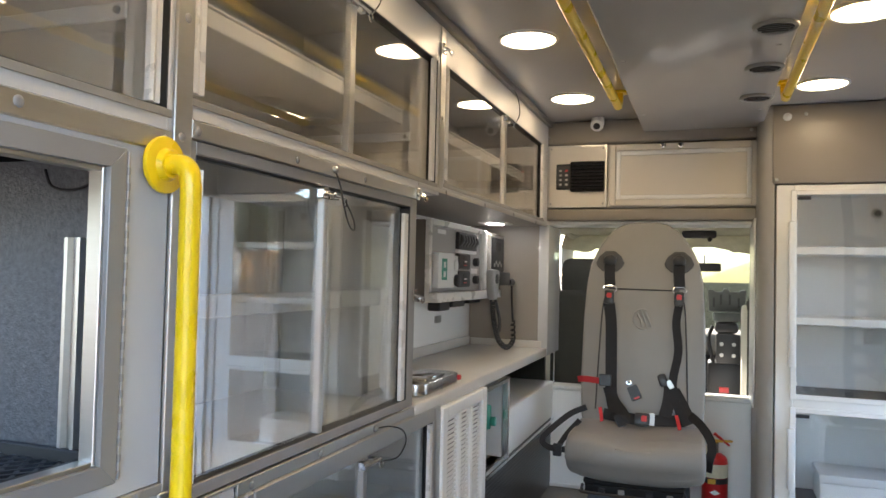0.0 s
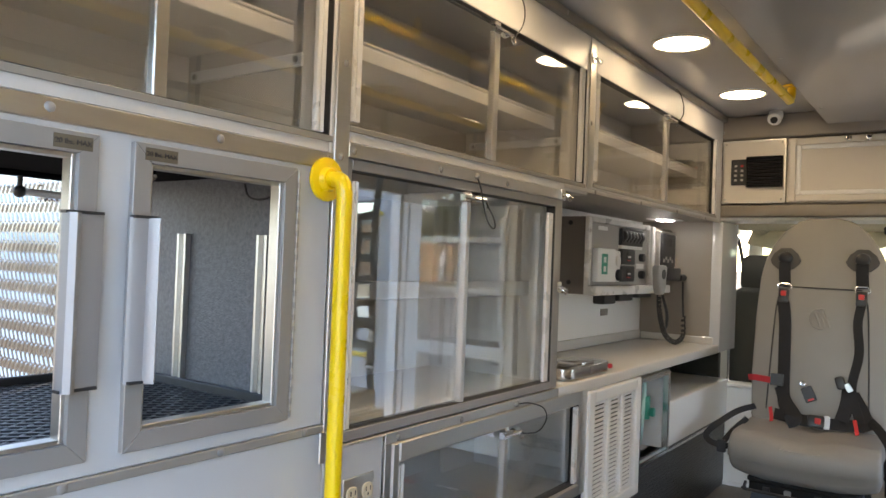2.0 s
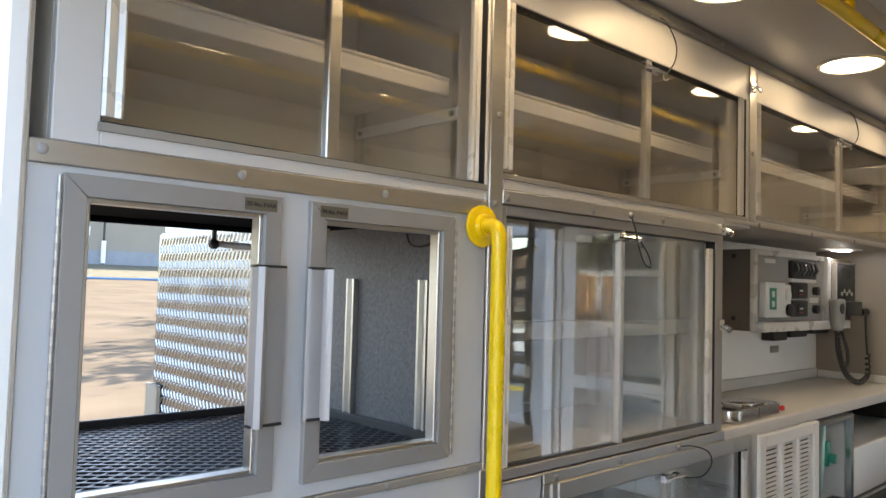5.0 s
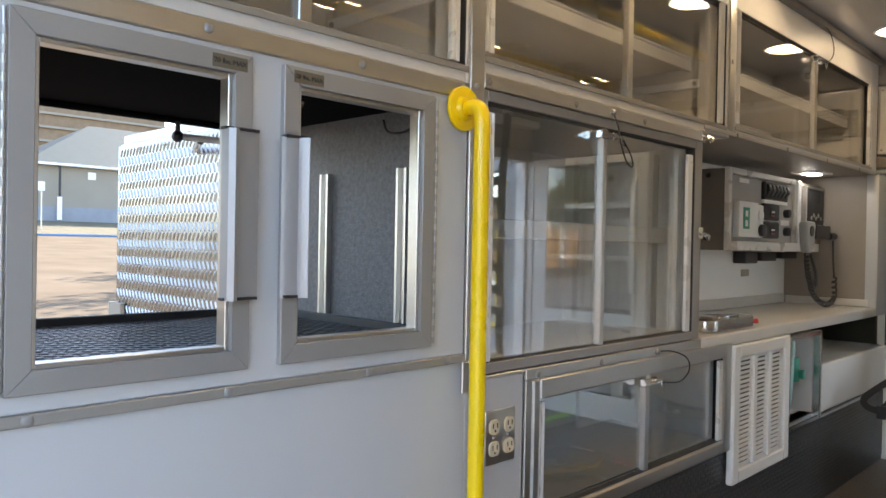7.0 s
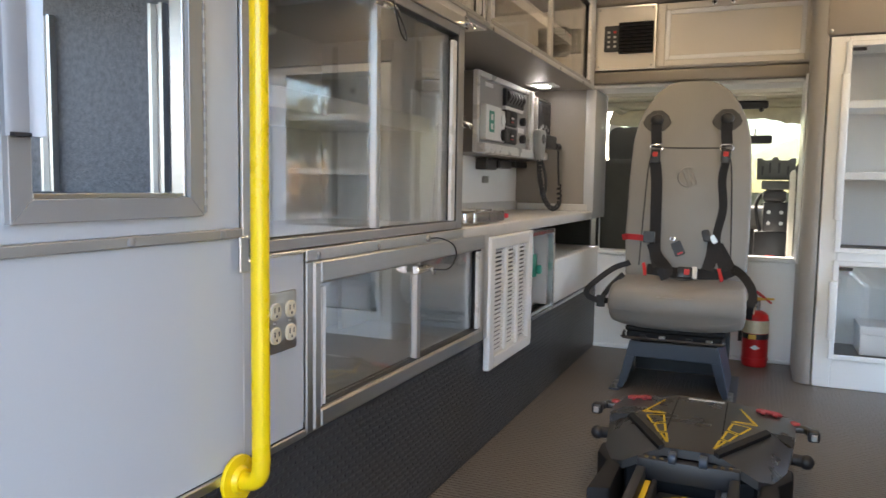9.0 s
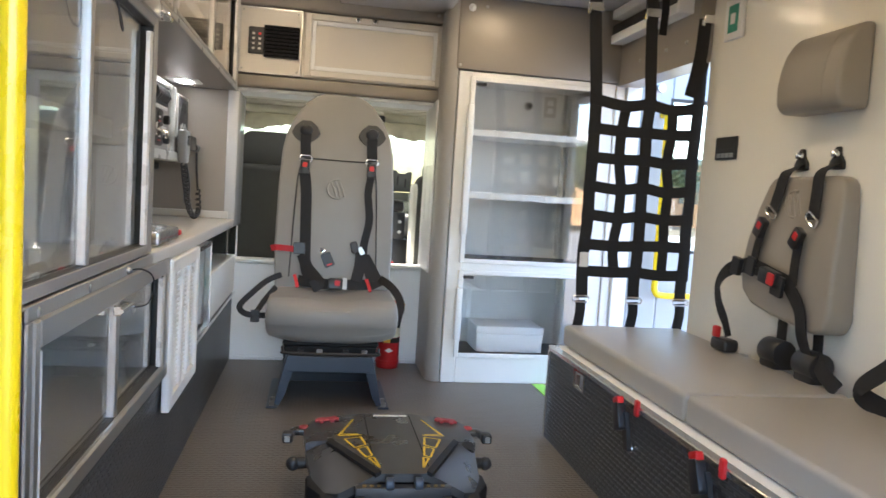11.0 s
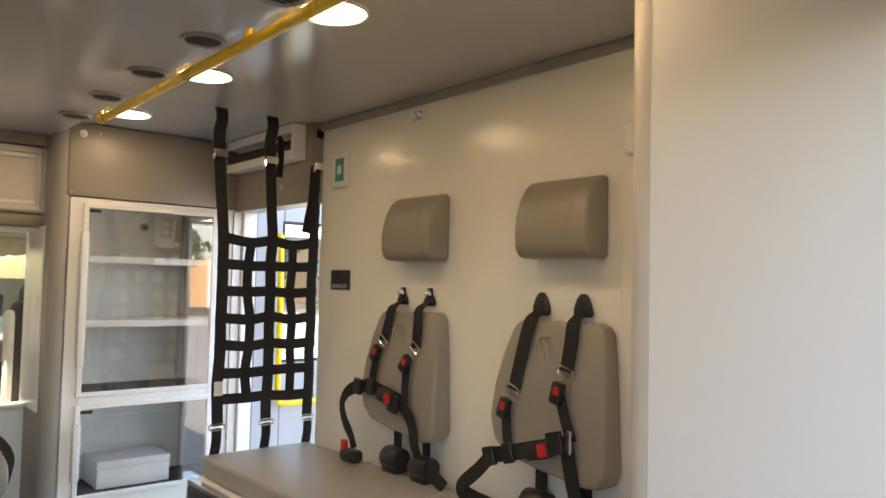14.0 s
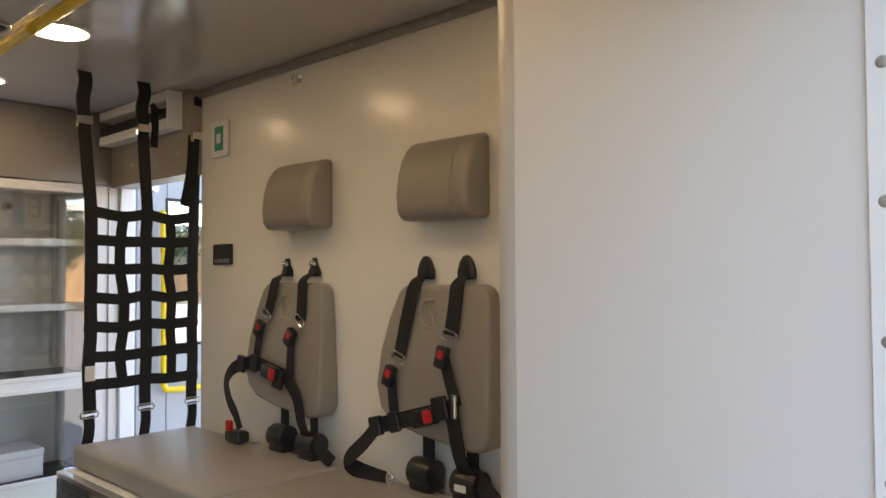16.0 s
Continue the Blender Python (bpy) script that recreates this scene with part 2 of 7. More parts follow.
M_WEB = mat("black_webbing", (0.014, 0.014, 0.016), 0.65, var=0.2, scale=60, bump=0.5, bscale=900, spec=0.35)
M_RED = mat("red_plastic", (0.55, 0.018, 0.02), 0.35, var=0.08, scale=20)
M_REDTAG = mat("red_webbing", (0.50, 0.02, 0.03), 0.6, var=0.1, scale=50, bump=0.3, bscale=800)
M_RUBBER = mat("black_rubber", (0.028, 0.028, 0.028), 0.5, var=0.15, scale=12, bump=0.15, bscale=300)
M_COUNTER = mat("grey_counter", (0.58, 0.56, 0.525), 0.30, var=0.06, scale=8, bump=0.04, bscale=500)
M_SPECK = mat("grey_speckled_liner", (0.125, 0.130, 0.140), 0.5, var=0.38, scale=110, bump=0.8, bscale=240)
M_WHITEP = mat("white_plastic", (0.78, 0.78, 0.76), 0.35, var=0.02, scale=10)
M_NAVY = mat("slate_painted_steel", (0.05, 0.065, 0.09), 0.38, 0.2, var=0.08, scale=12, bump=0.05, bscale=300)
M_CONCRETE = mat("sunlit_lot", (0.135, 0.110, 0.078), 0.9, var=0.3, scale=0.5, spec=0.05, bump=0.4, bscale=40)
M_APRON = mat("pale_bounce_concrete", (0.36, 0.345, 0.32), 0.85, var=0.12, scale=0.9, bump=0.3, bscale=40, spec=0.2)
M_STUCCO = mat("tan_stucco", (0.30, 0.27, 0.22), 0.85, var=0.06, scale=0.6, bump=0.3, bscale=20)
M_BLACKM = mat("matt_black_steel", (0.012, 0.012, 0.013), 0.6, var=0.15, scale=20, spec=0.25, bump=0.05)
M_GLASS = glass("clear_acrylic", (0.985, 0.99, 0.99), 0.0, 0.115)
M_GLASS_L = glass("clear_glass", (0.97, 0.985, 0.985), 0.0, 0.25)
M_SCREEN = glass("tinted_windscreen", (0.17, 0.205, 0.175), 0.0, 0.05)
M_WGLASS = glass("window_glass", (0.86, 0.93, 0.92), 0.0, 0.045)
M_LAMP = glow("lamp_lens", (1.0, 0.77, 0.46), 4.5)

# ---- the setting: shell of the module ----
REAR, BK, LOWBK, RC, RW, CEIL = 0.13, 3.580, 3.80, 3.435, 1.815, 1.79
AISLE_R = 1.224                         # face of the rear cabinet beside the bench


def stud_floor(name, base, rough, size, strength):
    """Dark vinyl with a raised lozenge pattern."""
    m = mat(name, base, rough, var=0.14, scale=3, bump=0.0, wear=0.02)
    n, l = m.node_tree.nodes, m.node_tree.links
    tc, mp = n.new("ShaderNodeTexCoord"), n.new("ShaderNodeMapping")
    mp.inputs["Scale"].default_value = (1 / size,) * 3
    mp.inputs["Rotation"].default_value = (0, 0, 0)
    br = n.new("ShaderNodeTexBrick")
    br.inputs["Scale"].default_value, br.inputs["Mortar Size"].default_value, br.inputs["Mortar Smooth"].default_value = 1.0, 0.16, 0.4
    br.inputs["Brick Width"].default_value, br.inputs["Row Height"].default_value = 1.0, 0.5
    l.new(tc.outputs["Object"], mp.inputs[0])
    l.new(mp.outputs[0], br.inputs["Vector"])
    bp = n.new("ShaderNodeBump")
    bp.invert = True
    bp.inputs["Strength"].default_value, bp.inputs["Distance"].default_value = strength, 0.010
    l.new(br.outputs["Fac"], bp.inputs["Height"])
    l.new(bp.outputs[0], n["Principled BSDF"].inputs["Normal"])
    return m


M_STUD = stud_floor("studded_floor", (0.160, 0.134, 0.108), 0.38, 0.032, 1.0)


def kick_material():
    """Black sheet with raised diamond tread, patterned along the wall."""
    m = stud_floor("black_tread_sheet", (0.055, 0.056, 0.058), 0.36, 0.030, 0.8)
    for n in m.node_tree.nodes:
        if n.type == "MAPPING" and abs(n.inputs["Scale"].default_value[0] - 1 / 0.030) < 1:
            n.inputs["Rotation"].default_value = (0, radians(90), radians(90))
    return m


M_TREAD = kick_material()
tagged(solid("floor", slab(-0.06, RW + 0.05, 0.02, 3.95, -0.06, 0.0, bevel=0), M_STUD, "dark grey studded vinyl floor of the vehicle"), kind="structure")
tagged(solid("ceiling", slab(-0.55, RW + 0.05, REAR, 3.95, CEIL, CEIL + 0.05, bevel=0), M_CEIL, "glossy light grey ceiling panel"), kind="structure")
tagged(solid("roof", slab(-0.58, RW + 0.08, REAR - 0.03, 3.98, CEIL + 0.055, CEIL + 0.14), M_WHITE, "white painted roof of the vehicle body"), kind="structure")
# right wall, with the side doorway ahead of it
tagged(solid("wall_right", slab(RW, RW + 0.014, 0.69, 2.688, 0, CEIL, bevel=0), M_WALL, "cream smooth side wall panel"), kind="structure")
tagged(solid("wall_right_outer", slab(RW + 0.015, RW + 0.05, 0.69, 2.60, 0, CEIL, bevel=0), M_WHITE, "white outer skin of the side wall"), kind="structure")
tagged(solid("wall_right_header", slab(RW - 0.055, RW + 0.05, 2.690, 3.95, 1.445, CEIL, bevel=0), M_VINYL_W, "taupe padded header above the side doorway"), kind="structure")
tagged(solid("wall_right_front", slab(RW + 0.002, RW + 0.05, 3.50, 3.95, 0, 1.458, bevel=0), M_WHITE, "white wall ahead of the side doorway"), kind="structure")
tagged(solid("ceiling_trim", slab(RW - 0.014, RW - 0.001, 0.70, 2.73, CEIL - 0.034, CEIL - 0.001, bevel=0.004), M_TAUPE, "taupe metal corner strip under the ceiling"), kind="structure")
# rear cabinet beside the bench, with a rounded corner
bm = bmesh.new()
pts = [(AISLE_R + 0.002, REAR - 0.008), (RW + 0.05, REAR - 0.008), (RW + 0.05, 0.688), (AISLE_R + 0.045, 0.688)]
for k in range(1, 7):
    a = radians(90 + 15 * k)
    pts.append((AISLE_R + 0.047 + 0.045 * math.cos(a), 0.643 + 0.045 * math.sin(a)))
bm = prism(pts, CEIL - 0.004, Matrix.Identity(4))
tagged(solid("wall_rear_right", bm, M_ENDPANEL, "smooth pale grey end panel beside the bench"), kind="structure")
M_TRIM = mat("cream_corner_trim", (0.53, 0.495, 0.445), 0.34, var=0.04, scale=8, bump=0.03, bscale=300)
pts = [(AISLE_R + 0.050, 0.692)]
for k in range(0, 9):
    a = radians(90 + 90 * k / 8)
    pts.append((AISLE_R + 0.0515 + 0.050 * math.cos(a), 0.643 + 0.050 * math.sin(a)))
pts += [(AISLE_R + 0.0015, 0.634), (AISLE_R + 0.004, 0.634), (AISLE_R + 0.004, 0.643), (AISLE_R + 0.05, 0.686)]
tagged(solid("corner_trim_rear", prism(pts, CEIL - 0.008, Matrix.Translation((0, 0, 0.002))), M_TRIM, "cream rounded corner trim at the bench end"), kind="structure")
bs = thing("trim_band_14", "aluminium edge strip with rivets at the rear doorway", "trim", (AISLE_R, REAR, 0.0), kind="structure")
part("strip", slab(AISLE_R - 0.004, AISLE_R + 0.0015, REAR - 0.040, REAR - 0.0085, 0.0, 1.47, bevel=0.0015), M_WHITE, bs)
for z in (0.32, 0.48, 0.64, 0.80, 0.96, 1.12, 1.28, 1.44):
    rivet("x", (AISLE_R - 0.004, REAR - 0.026, z), 0.0075, bs, M_TAUPE)
# black sheet along the foot of the left cabinets
tagged(solid("kick_sheet", slab(-0.06, -0.012, REAR, LOWBK, 0.002, 0.352, bevel=0), M_TREAD, "black tread-pattern sheet along the floor"), kind="structure")
# outer skin on the left, open beside the tray compartment
bm = bmesh.new()
box(bm, -0.58, -0.55, REAR, 0.155, -0.4, CEIL + 0.05)
box(bm, -0.58, -0.55, 0.86, LOWBK + 0.15, -0.4, CEIL + 0.05)
box(bm, -0.58, -0.55, 0.155, 0.86, 1.24, CEIL + 0.05)
box(bm, -0.58, -0.55, 0.155, 0.86, -0.4, 0.74)
tagged(solid("wall_left_outer", bm, M_WHITE, "white outer skin of the vehicle body"), kind="structure")
# rear ends of both sides
bm = ring_frame("y", REAR - 0.025, -0.58, 0.012, -0.4, CEIL + 0.05, 0.1, 0.024, ws=(0.25, 0.30, 0.3, 0.3))
tagged(solid("wall_rear_left", bm, M_WHITE, "white rear corner post of the vehicle"), kind="structure")
tagged(solid("wall_rear_corner", slab(AISLE_R + 0.004, RW + 0.08, REAR - 0.045, REAR - 0.010, -0.4, CEIL + 0.05), M_WHITE, "white rear corner post beside the bench"), kind="structure")
tagged(solid("wall_rear_header", slab(0.014, AISLE_R + 0.002, REAR - 0.06, REAR - 0.002, 1.74, CEIL + 0.14), M_WHITE, "white header above the rear doors"), kind="structure")
# front bulkhead
M_OLIVE = mat("dark_olive_cloth", (0.035, 0.037, 0.030), 0.85, var=0.12, scale=20, bump=0.3, bscale=500)
tagged(solid("bulkhead_low", slab(-0.05, 0.925, LOWBK, LOWBK + 0.04, 0.0, 0.485, bevel=0.004), M_WHITE, "white low panel below the pass-through to the cab"), kind="structure")
tagged(solid("bulkhead_trim", slab(-0.046, -0.022, LOWBK - 0.007, LOWBK - 0.001, 0.004, 0.484, bevel=0.002), M_WHITEP, "white edge strip of the low panel"), kind="structure")
tagged(solid("bulkhead_kick", slab(-0.020, 0.920, LOWBK - 0.010, LOWBK - 0.001, 0.0005, 0.020, bevel=0.003), M_WHITEP, "white strip along the foot of the low panel"), kind="structure")
# added wall: keeps out sun from the cab, stands in for the seat beyond
tagged(solid("added_gap_wall", slab(-0.55, -0.052, LOWBK + 0.002, LOWBK + 0.04, 0.0, CEIL, bevel=0), M_OLIVE, "added dark olive wall that closes the gap to the cab, in the seat's colour"), kind="structure")
tagged(solid("bulkhead_ledge", slab(-0.05, 0.925, LOWBK - 0.012, LOWBK + 0.10, 0.487, 0.505, bevel=0.004), M_WHITE, "white ledge of the pass-through"), kind="structure")
tagged(solid("bulkhead_pad", slab(-0.03, 0.935, BK + 0.004, BK + 0.20, 1.318, 1.376, bevel=0.012, seg=3), M_VINYL_W, "taupe padded strip under the overhead lockers"), kind="structure")
tagged(solid("bulkhead_lip", slab(-0.03, 0.910, BK + 0.03, BK + 0.20, 1.299, 1.3175, bevel=0.005), M_WHITE, "white lip over the pass-through"), kind="structure")
tagged(solid("bulkhead_head", slab(-0.05, 0.93, BK + 0.20, BK + 0.24, 1.30, CEIL, bevel=0), M_WHITE, "white bulkhead above the pass-through"), kind="structure")
tagged(solid("front_pad", slab(-0.02, 0.965, BK - 0.02, BK + 0.19, 1.680, CEIL - 0.002, bevel=0.012, seg=3), M_VINYL_W, "taupe padded strip between lockers and ceiling"), kind="structure")
# rounded column between chair and front cabinet
bm = bmesh.new()
pts = [(0.985, LOWBK + 0.1), (0.922, LOWBK + 0.1)]
for k in range(0, 9):
    a = radians(180 + 90 * k / 8)
    pts.append((0.982 + 0.060 * math.cos(a), RC + 0.055 + 0.060 * math.sin(a)))
pts.append((0.985, RC - 0.005))
bm = prism(pts, CEIL - 0.006, Matrix.Translation((0, 0, 0.003)))
tagged(solid("corner_column", bm, M_VINYL, "grey rounded corner column beside the front cabinet"), kind="structure")
tagged(solid("reveal_right", slab(0.912, 0.9205, RC + 0.09, LOWBK + 0.06, 0.506, 1.324, bevel=0.002), M_WHITE, "white side reveal of the pass-through"), kind="structure")
tagged(solid("reveal_plate", ring_frame("x", 0.9095, 3.58, 3.74, 0.74, 1.02, 0.006, 0.0026, bevel=0.001), M_WHITEP, "white cover plate on the reveal"), kind="structure")
tagged(solid("wall_front_pad", slab(0.975, RW, RC - 0.012, RC + 0.05, 1.458, CEIL - 0.003, bevel=0.008, seg=2), M_VINYL_W, "taupe padded panel above the glazed front cabinet"), kind="structure")
tagged(solid("wall_front_right", slab(0.98, RW + 0.05, LOWBK + 0.01, LOWBK + 0.05, 0, CEIL, bevel=0), M_WHITE, "white front wall behind the glazed cabinet"), kind="structure")
# skirt of the white side doorway step
tagged(solid("step_edge", slab(1.64, RW + 0.04, 2.76, RC - 0.01, -0.012, 0.006, bevel=0.003), M_BRIGHT, "bright metal tread of the side step"), kind="structure")
tagged(solid("underbody", slab(-0.55, RW + 0.04, 0.05, 3.95, -0.42, -0.062, bevel=0), M_DARK, "dark underbody below the floor"), kind="structure")

# ---- outside ----
GROUND = -0.80
# pale slab added over the lot to bounce daylight through the side doorway
tagged(solid("pavement", slab(2.2, 22, -30, 40, GROUND, GROUND + 0.012, bevel=0), M_APRON, "pale concrete slab added beside the vehicle to bounce daylight inside"), kind="structure")
RISE = 1.73                             # the lot climbs by this much towards the far kerb


def lot_z(x):
    return GROUND + RISE * min(max((-6 - x) / 46, 0), 1)


bm = prism([(-400, GROUND - 0.3), (400, GROUND - 0.3), (400, GROUND), (-6, GROUND), (-52, lot_z(-52)), (-400, lot_z(-400))], 800, on_y(400))
tagged(solid("ground", bm, M_CONCRETE, "sunlit tan concrete parking lot"), kind="structure")

# ---- left side: cabinets ----
DEPTH = -0.46


def carcass(parent, y0, y1, z0, z1, material=M_LINER, t=0.014, depth=DEPTH, label=""):
    """Open-fronted box: back, sides, top and bottom boards."""
    bm = bmesh.new()
    x1 = -0.020
    box(bm, depth, depth + t, y0, y1, z0, z1)
    box(bm, depth + t, x1, y0, y0 + t, z0, z1)
    box(bm, depth + t, x1, y1 - t, y1, z0, z1)
    box(bm, depth + t, x1, y0 + t, y1 - t, z0, z0 + t)
    box(bm, depth + t, x1, y0 + t, y1 - t, z1 - t, z1)
    return part("body", bm, material, parent, label)


M_FACE = mat("satin_white_face", (0.60, 0.588, 0.57), 0.40, 0.1, var=0.04, scale=6, bump=0.04, bscale=400)


def face_frame(parent, y0, y1, z0, z1, oy0, oy1, oz0, oz1, material=M_FACE):
    """Front board round an opening."""
    bm = ring_frame("x", -0.019, y0, y1, z0, z1, 0, 0.019, bevel=0.0015, ws=(oy0 - y0, y1 - oy1, oz0 - z0, z1 - oz1))
    return part("face_frame", bm, material, parent)


M_STRIP = mat("cream_extrusion", (0.66, 0.645, 0.61), 0.28, 0.15, var=0.04, scale=14, bump=0.02)


def slide_handle(parent, y, z0, z1, wide=0.022):
    """Bright extruded pull along the edge of a sliding pane."""
    prof = [(-wide / 2, 0.0), (wide / 2, 0.0), (wide / 2, 0.006), (wide / 2 - 0.004, 0.010), (0.003, 0.006), (-wide / 2 + 0.004, 0.012), (-wide / 2, 0.009)]
    bm = sweep(bmesh.new(), [(-0.008, y, z0), (-0.008, y, z1)], prof, up=(1, 0, 0))
    return part("pull_strip", bm, M_STRIP, parent, "cream extruded pull strip")


def panes(parent, oy0, oy1, oz0, oz1, mid, sheet=M_GLASS, edge=0.012, track=True):
    """Two sliding acrylic panes that overlap at the mullion, in a dark track."""
    for k, (a, b, x) in enumerate(((oy0, mid + 0.012, -0.013), (mid - 0.012, oy1, -0.020))):
        pane = part("pane", slab(x - 0.002, x + 0.002, a, b, oz0 + 0.004, oz1 - 0.004, bevel=0), sheet, parent, "clear sliding acrylic pane")
        pane.visible_shadow = False
    part("mullion", slab(-0.018, -0.002, mid - edge, mid + edge, oz0, oz1, bevel=0.002), M_ALU, parent, "aluminium edge of the sliding panes")
    if track:
        bm = ring_frame("x", -0.030, oy0 - 0.004, oy1 + 0.004, oz0 - 0.004, oz1 + 0.004, 0.006, 0.028, bevel=0.001)
        part("track", bm, M_RUBBER, parent, "black sliding track")


def upper_cabinet(y0, y1, oy0, oy1, oz0, oz1, mid, z0, sh, lip):
    c = thing("overhead_cabinet", "white overhead cabinet with sliding clear panes and one shelf", "cabinet", (0, (y0 + y1) / 2, z0), "overhead cabinets")
    carcass(c, y0, y1, z0, CEIL - 0.004)
    face_frame(c, y0, y1, z0, CEIL - 0.004, oy0, oy1, oz0, oz1)
    panes(c, oy0, oy1, oz0, oz1, mid)
    slide_handle(c, oy0 + 0.014, oz0 + 0.008, oz1, 0.028)
    part("sill", slab(0.0003, 0.003, oy0 - 0.006, oy1 + 0.006, oz0 - 0.0125, oz0 - 0.0005, bevel=0.001), M_TAUPE, c, "taupe metal sill of the sliding track")
    slide_handle(c, oy1 - 0.028, oz0 + 0.004, oz1, 0.024)
    bm = slab(DEPTH + 0.016, -0.12, y0 + 0.02, y1 - 0.02, sh + 0.010, sh + 0.022)
    box(bm, -0.122, -0.110, y0 + 0.02, y1 - 0.02, sh, sh + lip * 0.70, 0.002, 1)
    box(bm, -0.122, -0.113, y0 + 0.02, y1 - 0.02, sh + lip * 0.72, sh + lip * 0.80, 0, 1)
    box(bm, -0.122, -0.110, y0 + 0.02, y1 - 0.02, sh + lip * 0.82, sh + lip, 0.002, 1)
    part("shelf", bm, M_LINER, c)
    zb = sh - 0.036
    for y in (y0 + 0.016, y1 - 0.022):
        arm_bm = slab(-0.43, -0.085, y, y + 0.006, zb - 0.013, zb + 0.013, bevel=0.002)
        b = part("shelf_bracket", arm_bm, M_WHITE, c, "flat white shelf bracket with screws")
        for x in (-0.41, -0.10):
            part("screw", cyl(bmesh.new(), (x, y + 0.003, zb), (x, y - 0.004, zb), 0.006, n=10), M_STEEL, b)
            part("upright", slab(x - 0.009, x + 0.009, y + (0.0065 if y > y0 + 0.1 else -0.0015), y + (0.0075 if y > y0 + 0.1 else -0.0005), z0 + 0.05, z0 + 0.35, bevel=0), M_ALU, c, "slotted shelf upright")
    return c


upper_cabinet(0.160, 0.946, 0.217, 0.922, 1.281, 1.655, 0.572, 1.2495, 1.470, 0.040)
upper_cabinet(0.948, 2.049, 0.974, 2.022, 1.309, 1.657, 1.498, 1.2765, 1.482, 0.043)
upper_cabinet(2.051, 3.556, 2.090, 3.470, 1.318, 1.663, 2.785, 1.2975, 1.498, 0.048)


# trim of aluminium bands with domed rivets
M_CORNER = mat("dark_taupe_corner", (0.20, 0.19, 0.17), 0.4, 0.3, var=0.06, scale=10, bump=0.05, bscale=400)
M_RIVET = mat("dull_rivet", (0.30, 0.29, 0.275), 0.5, 0.2, var=0.1, scale=40)


def band(name, y0, y1, z0, z1, rivets, proud=0.006, material=M_ALU, label="aluminium trim band with domed rivets"):
    b = thing(name, label, "trim", (0, y0, z0), kind="structure")
    part("strip", slab(0.0005, proud, y0, y1, z0, z1, bevel=0.0015), material, b)
    for y, z in rivets:
        rivet("x", (proud, y, z), 0.0075, b, M_RIVET)
    return b


band("trim_band_1", 0.135, 0.927, 1.219, 1.2487, [(0.150, 1.236), (0.413, 1.236), (0.676, 1.236), (0.912, 1.236)])
band("trim_band_2", 0.968, 1.884, 1.2475, 1.2755, [(0.982, 1.260), (1.266, 1.260), (1.556, 1.260), (1.865, 1.260)])
band("trim_band_3", 0.928, 0.967, 0.735, 1.786, [(0.950, 1.42), (0.945, 1.245)], 0.007)
band("trim_band_4", 2.034, 2.072, 1.300, 1.786, [(2.053, 1.70), (2.053, 1.5)], 0.004)
band("trim_band_5", 0.135, 0.927, 0.739, 0.7535, [(y, 0.746) for y in (0.2, 0.45, 0.7, 0.88)], 0.008, M_TAUPE)
band("trim_band_6", 1.110, 1.884, 0.683, 0.706, [(1.150, 0.692), (1.386, 0.692), (1.65, 0.692)], 0.006)
band("trim_band_7", 0.105, 0.135, 0.36, 1.786, [(0.12, z) for z in (0.5, 0.8, 1.05, 1.1, 1.4, 1.7)], 0.004)
band("trim_band_8", 1.885, 3.555, 1.285, 1.2965, [(y, 1.291) for y in (2.1, 2.5, 2.9, 3.3)], 0.004)
band("ceiling_trim_left", 0.16, 3.555, 1.762, 1.786, [(y, 1.774) for y in (0.5, 1.0, 1.4, 1.83, 2.3, 2.8, 3.2)], 0.020, M_CORNER, "taupe strip under the ceiling with rivets")

# ---- tray compartment with two hinged frames ----
M_FELT = mat("matt_black_felt", (0.008, 0.008, 0.009), 0.9, var=0.2, scale=30, spec=0.02, bump=0.2, bscale=400)
c = thing("tray_compartment", "pass-through compartment with grey speckled lining open to the outside", "compartment", (0, 0.53, 0.757))
bm = bmesh.new()
box(bm, -0.546, -0.020, 0.865, 0.880, 0.758, 1.217)     # front lining
part("lining", bm, M_SPECK, c, "grey speckled liner board")
bm = bmesh.new()
box(bm, -0.546, -0.020, 0.140, 0.155, 0.758, 1.217)
part("lining", bm, M_SPECK, c)
part("top_board", slab(-0.546, -0.020, 0.155, 0.865, 1.203, 1.217), M_FELT, c, "black top board")
part("base", slab(-0.546, -0.020, 0.155, 0.865, 0.758, 0.770), M_DARK, c)
part("valance", slab(-0.545, -0.530, 0.156, 0.864, 1.191, 1.2028), M_FELT, c, "black rubber valance over the outer opening")
for x in (-0.334, -0.095):
    prof = [(-0.014, 0), (0.014, 0), (0.014, 0.012), (0.008, 0.012), (0.005, 0.004), (-0.005, 0.004), (-0.008, 0.012), (-0.014, 0.012)]
    part("tie_rail", sweep(bmesh.new(), [(x, 0.865, 0.80), (x, 0.865, 1.094)], prof, up=(0, -1, 0)), M_ALU, c, "bright aluminium tie-down channel")
# face board with two openings
bm = bmesh.new()
for y0, y1, z0, z1 in ((0.135, 0.176, 0.754, 1.219), (0.479, 0.530, 0.754, 1.219), (0.837, 0.927, 0.754, 1.219), (0.176, 0.479, 0.754, 0.776), (0.530, 0.837, 0.754, 0.776), (0.176, 0.479, 1.210, 1.219), (0.530, 0.837, 1.210, 1.219)):
    box(bm, -0.019, 0.0, y0, y1, z0, z1)
part("face_frame", bm, M_PANEL, c)


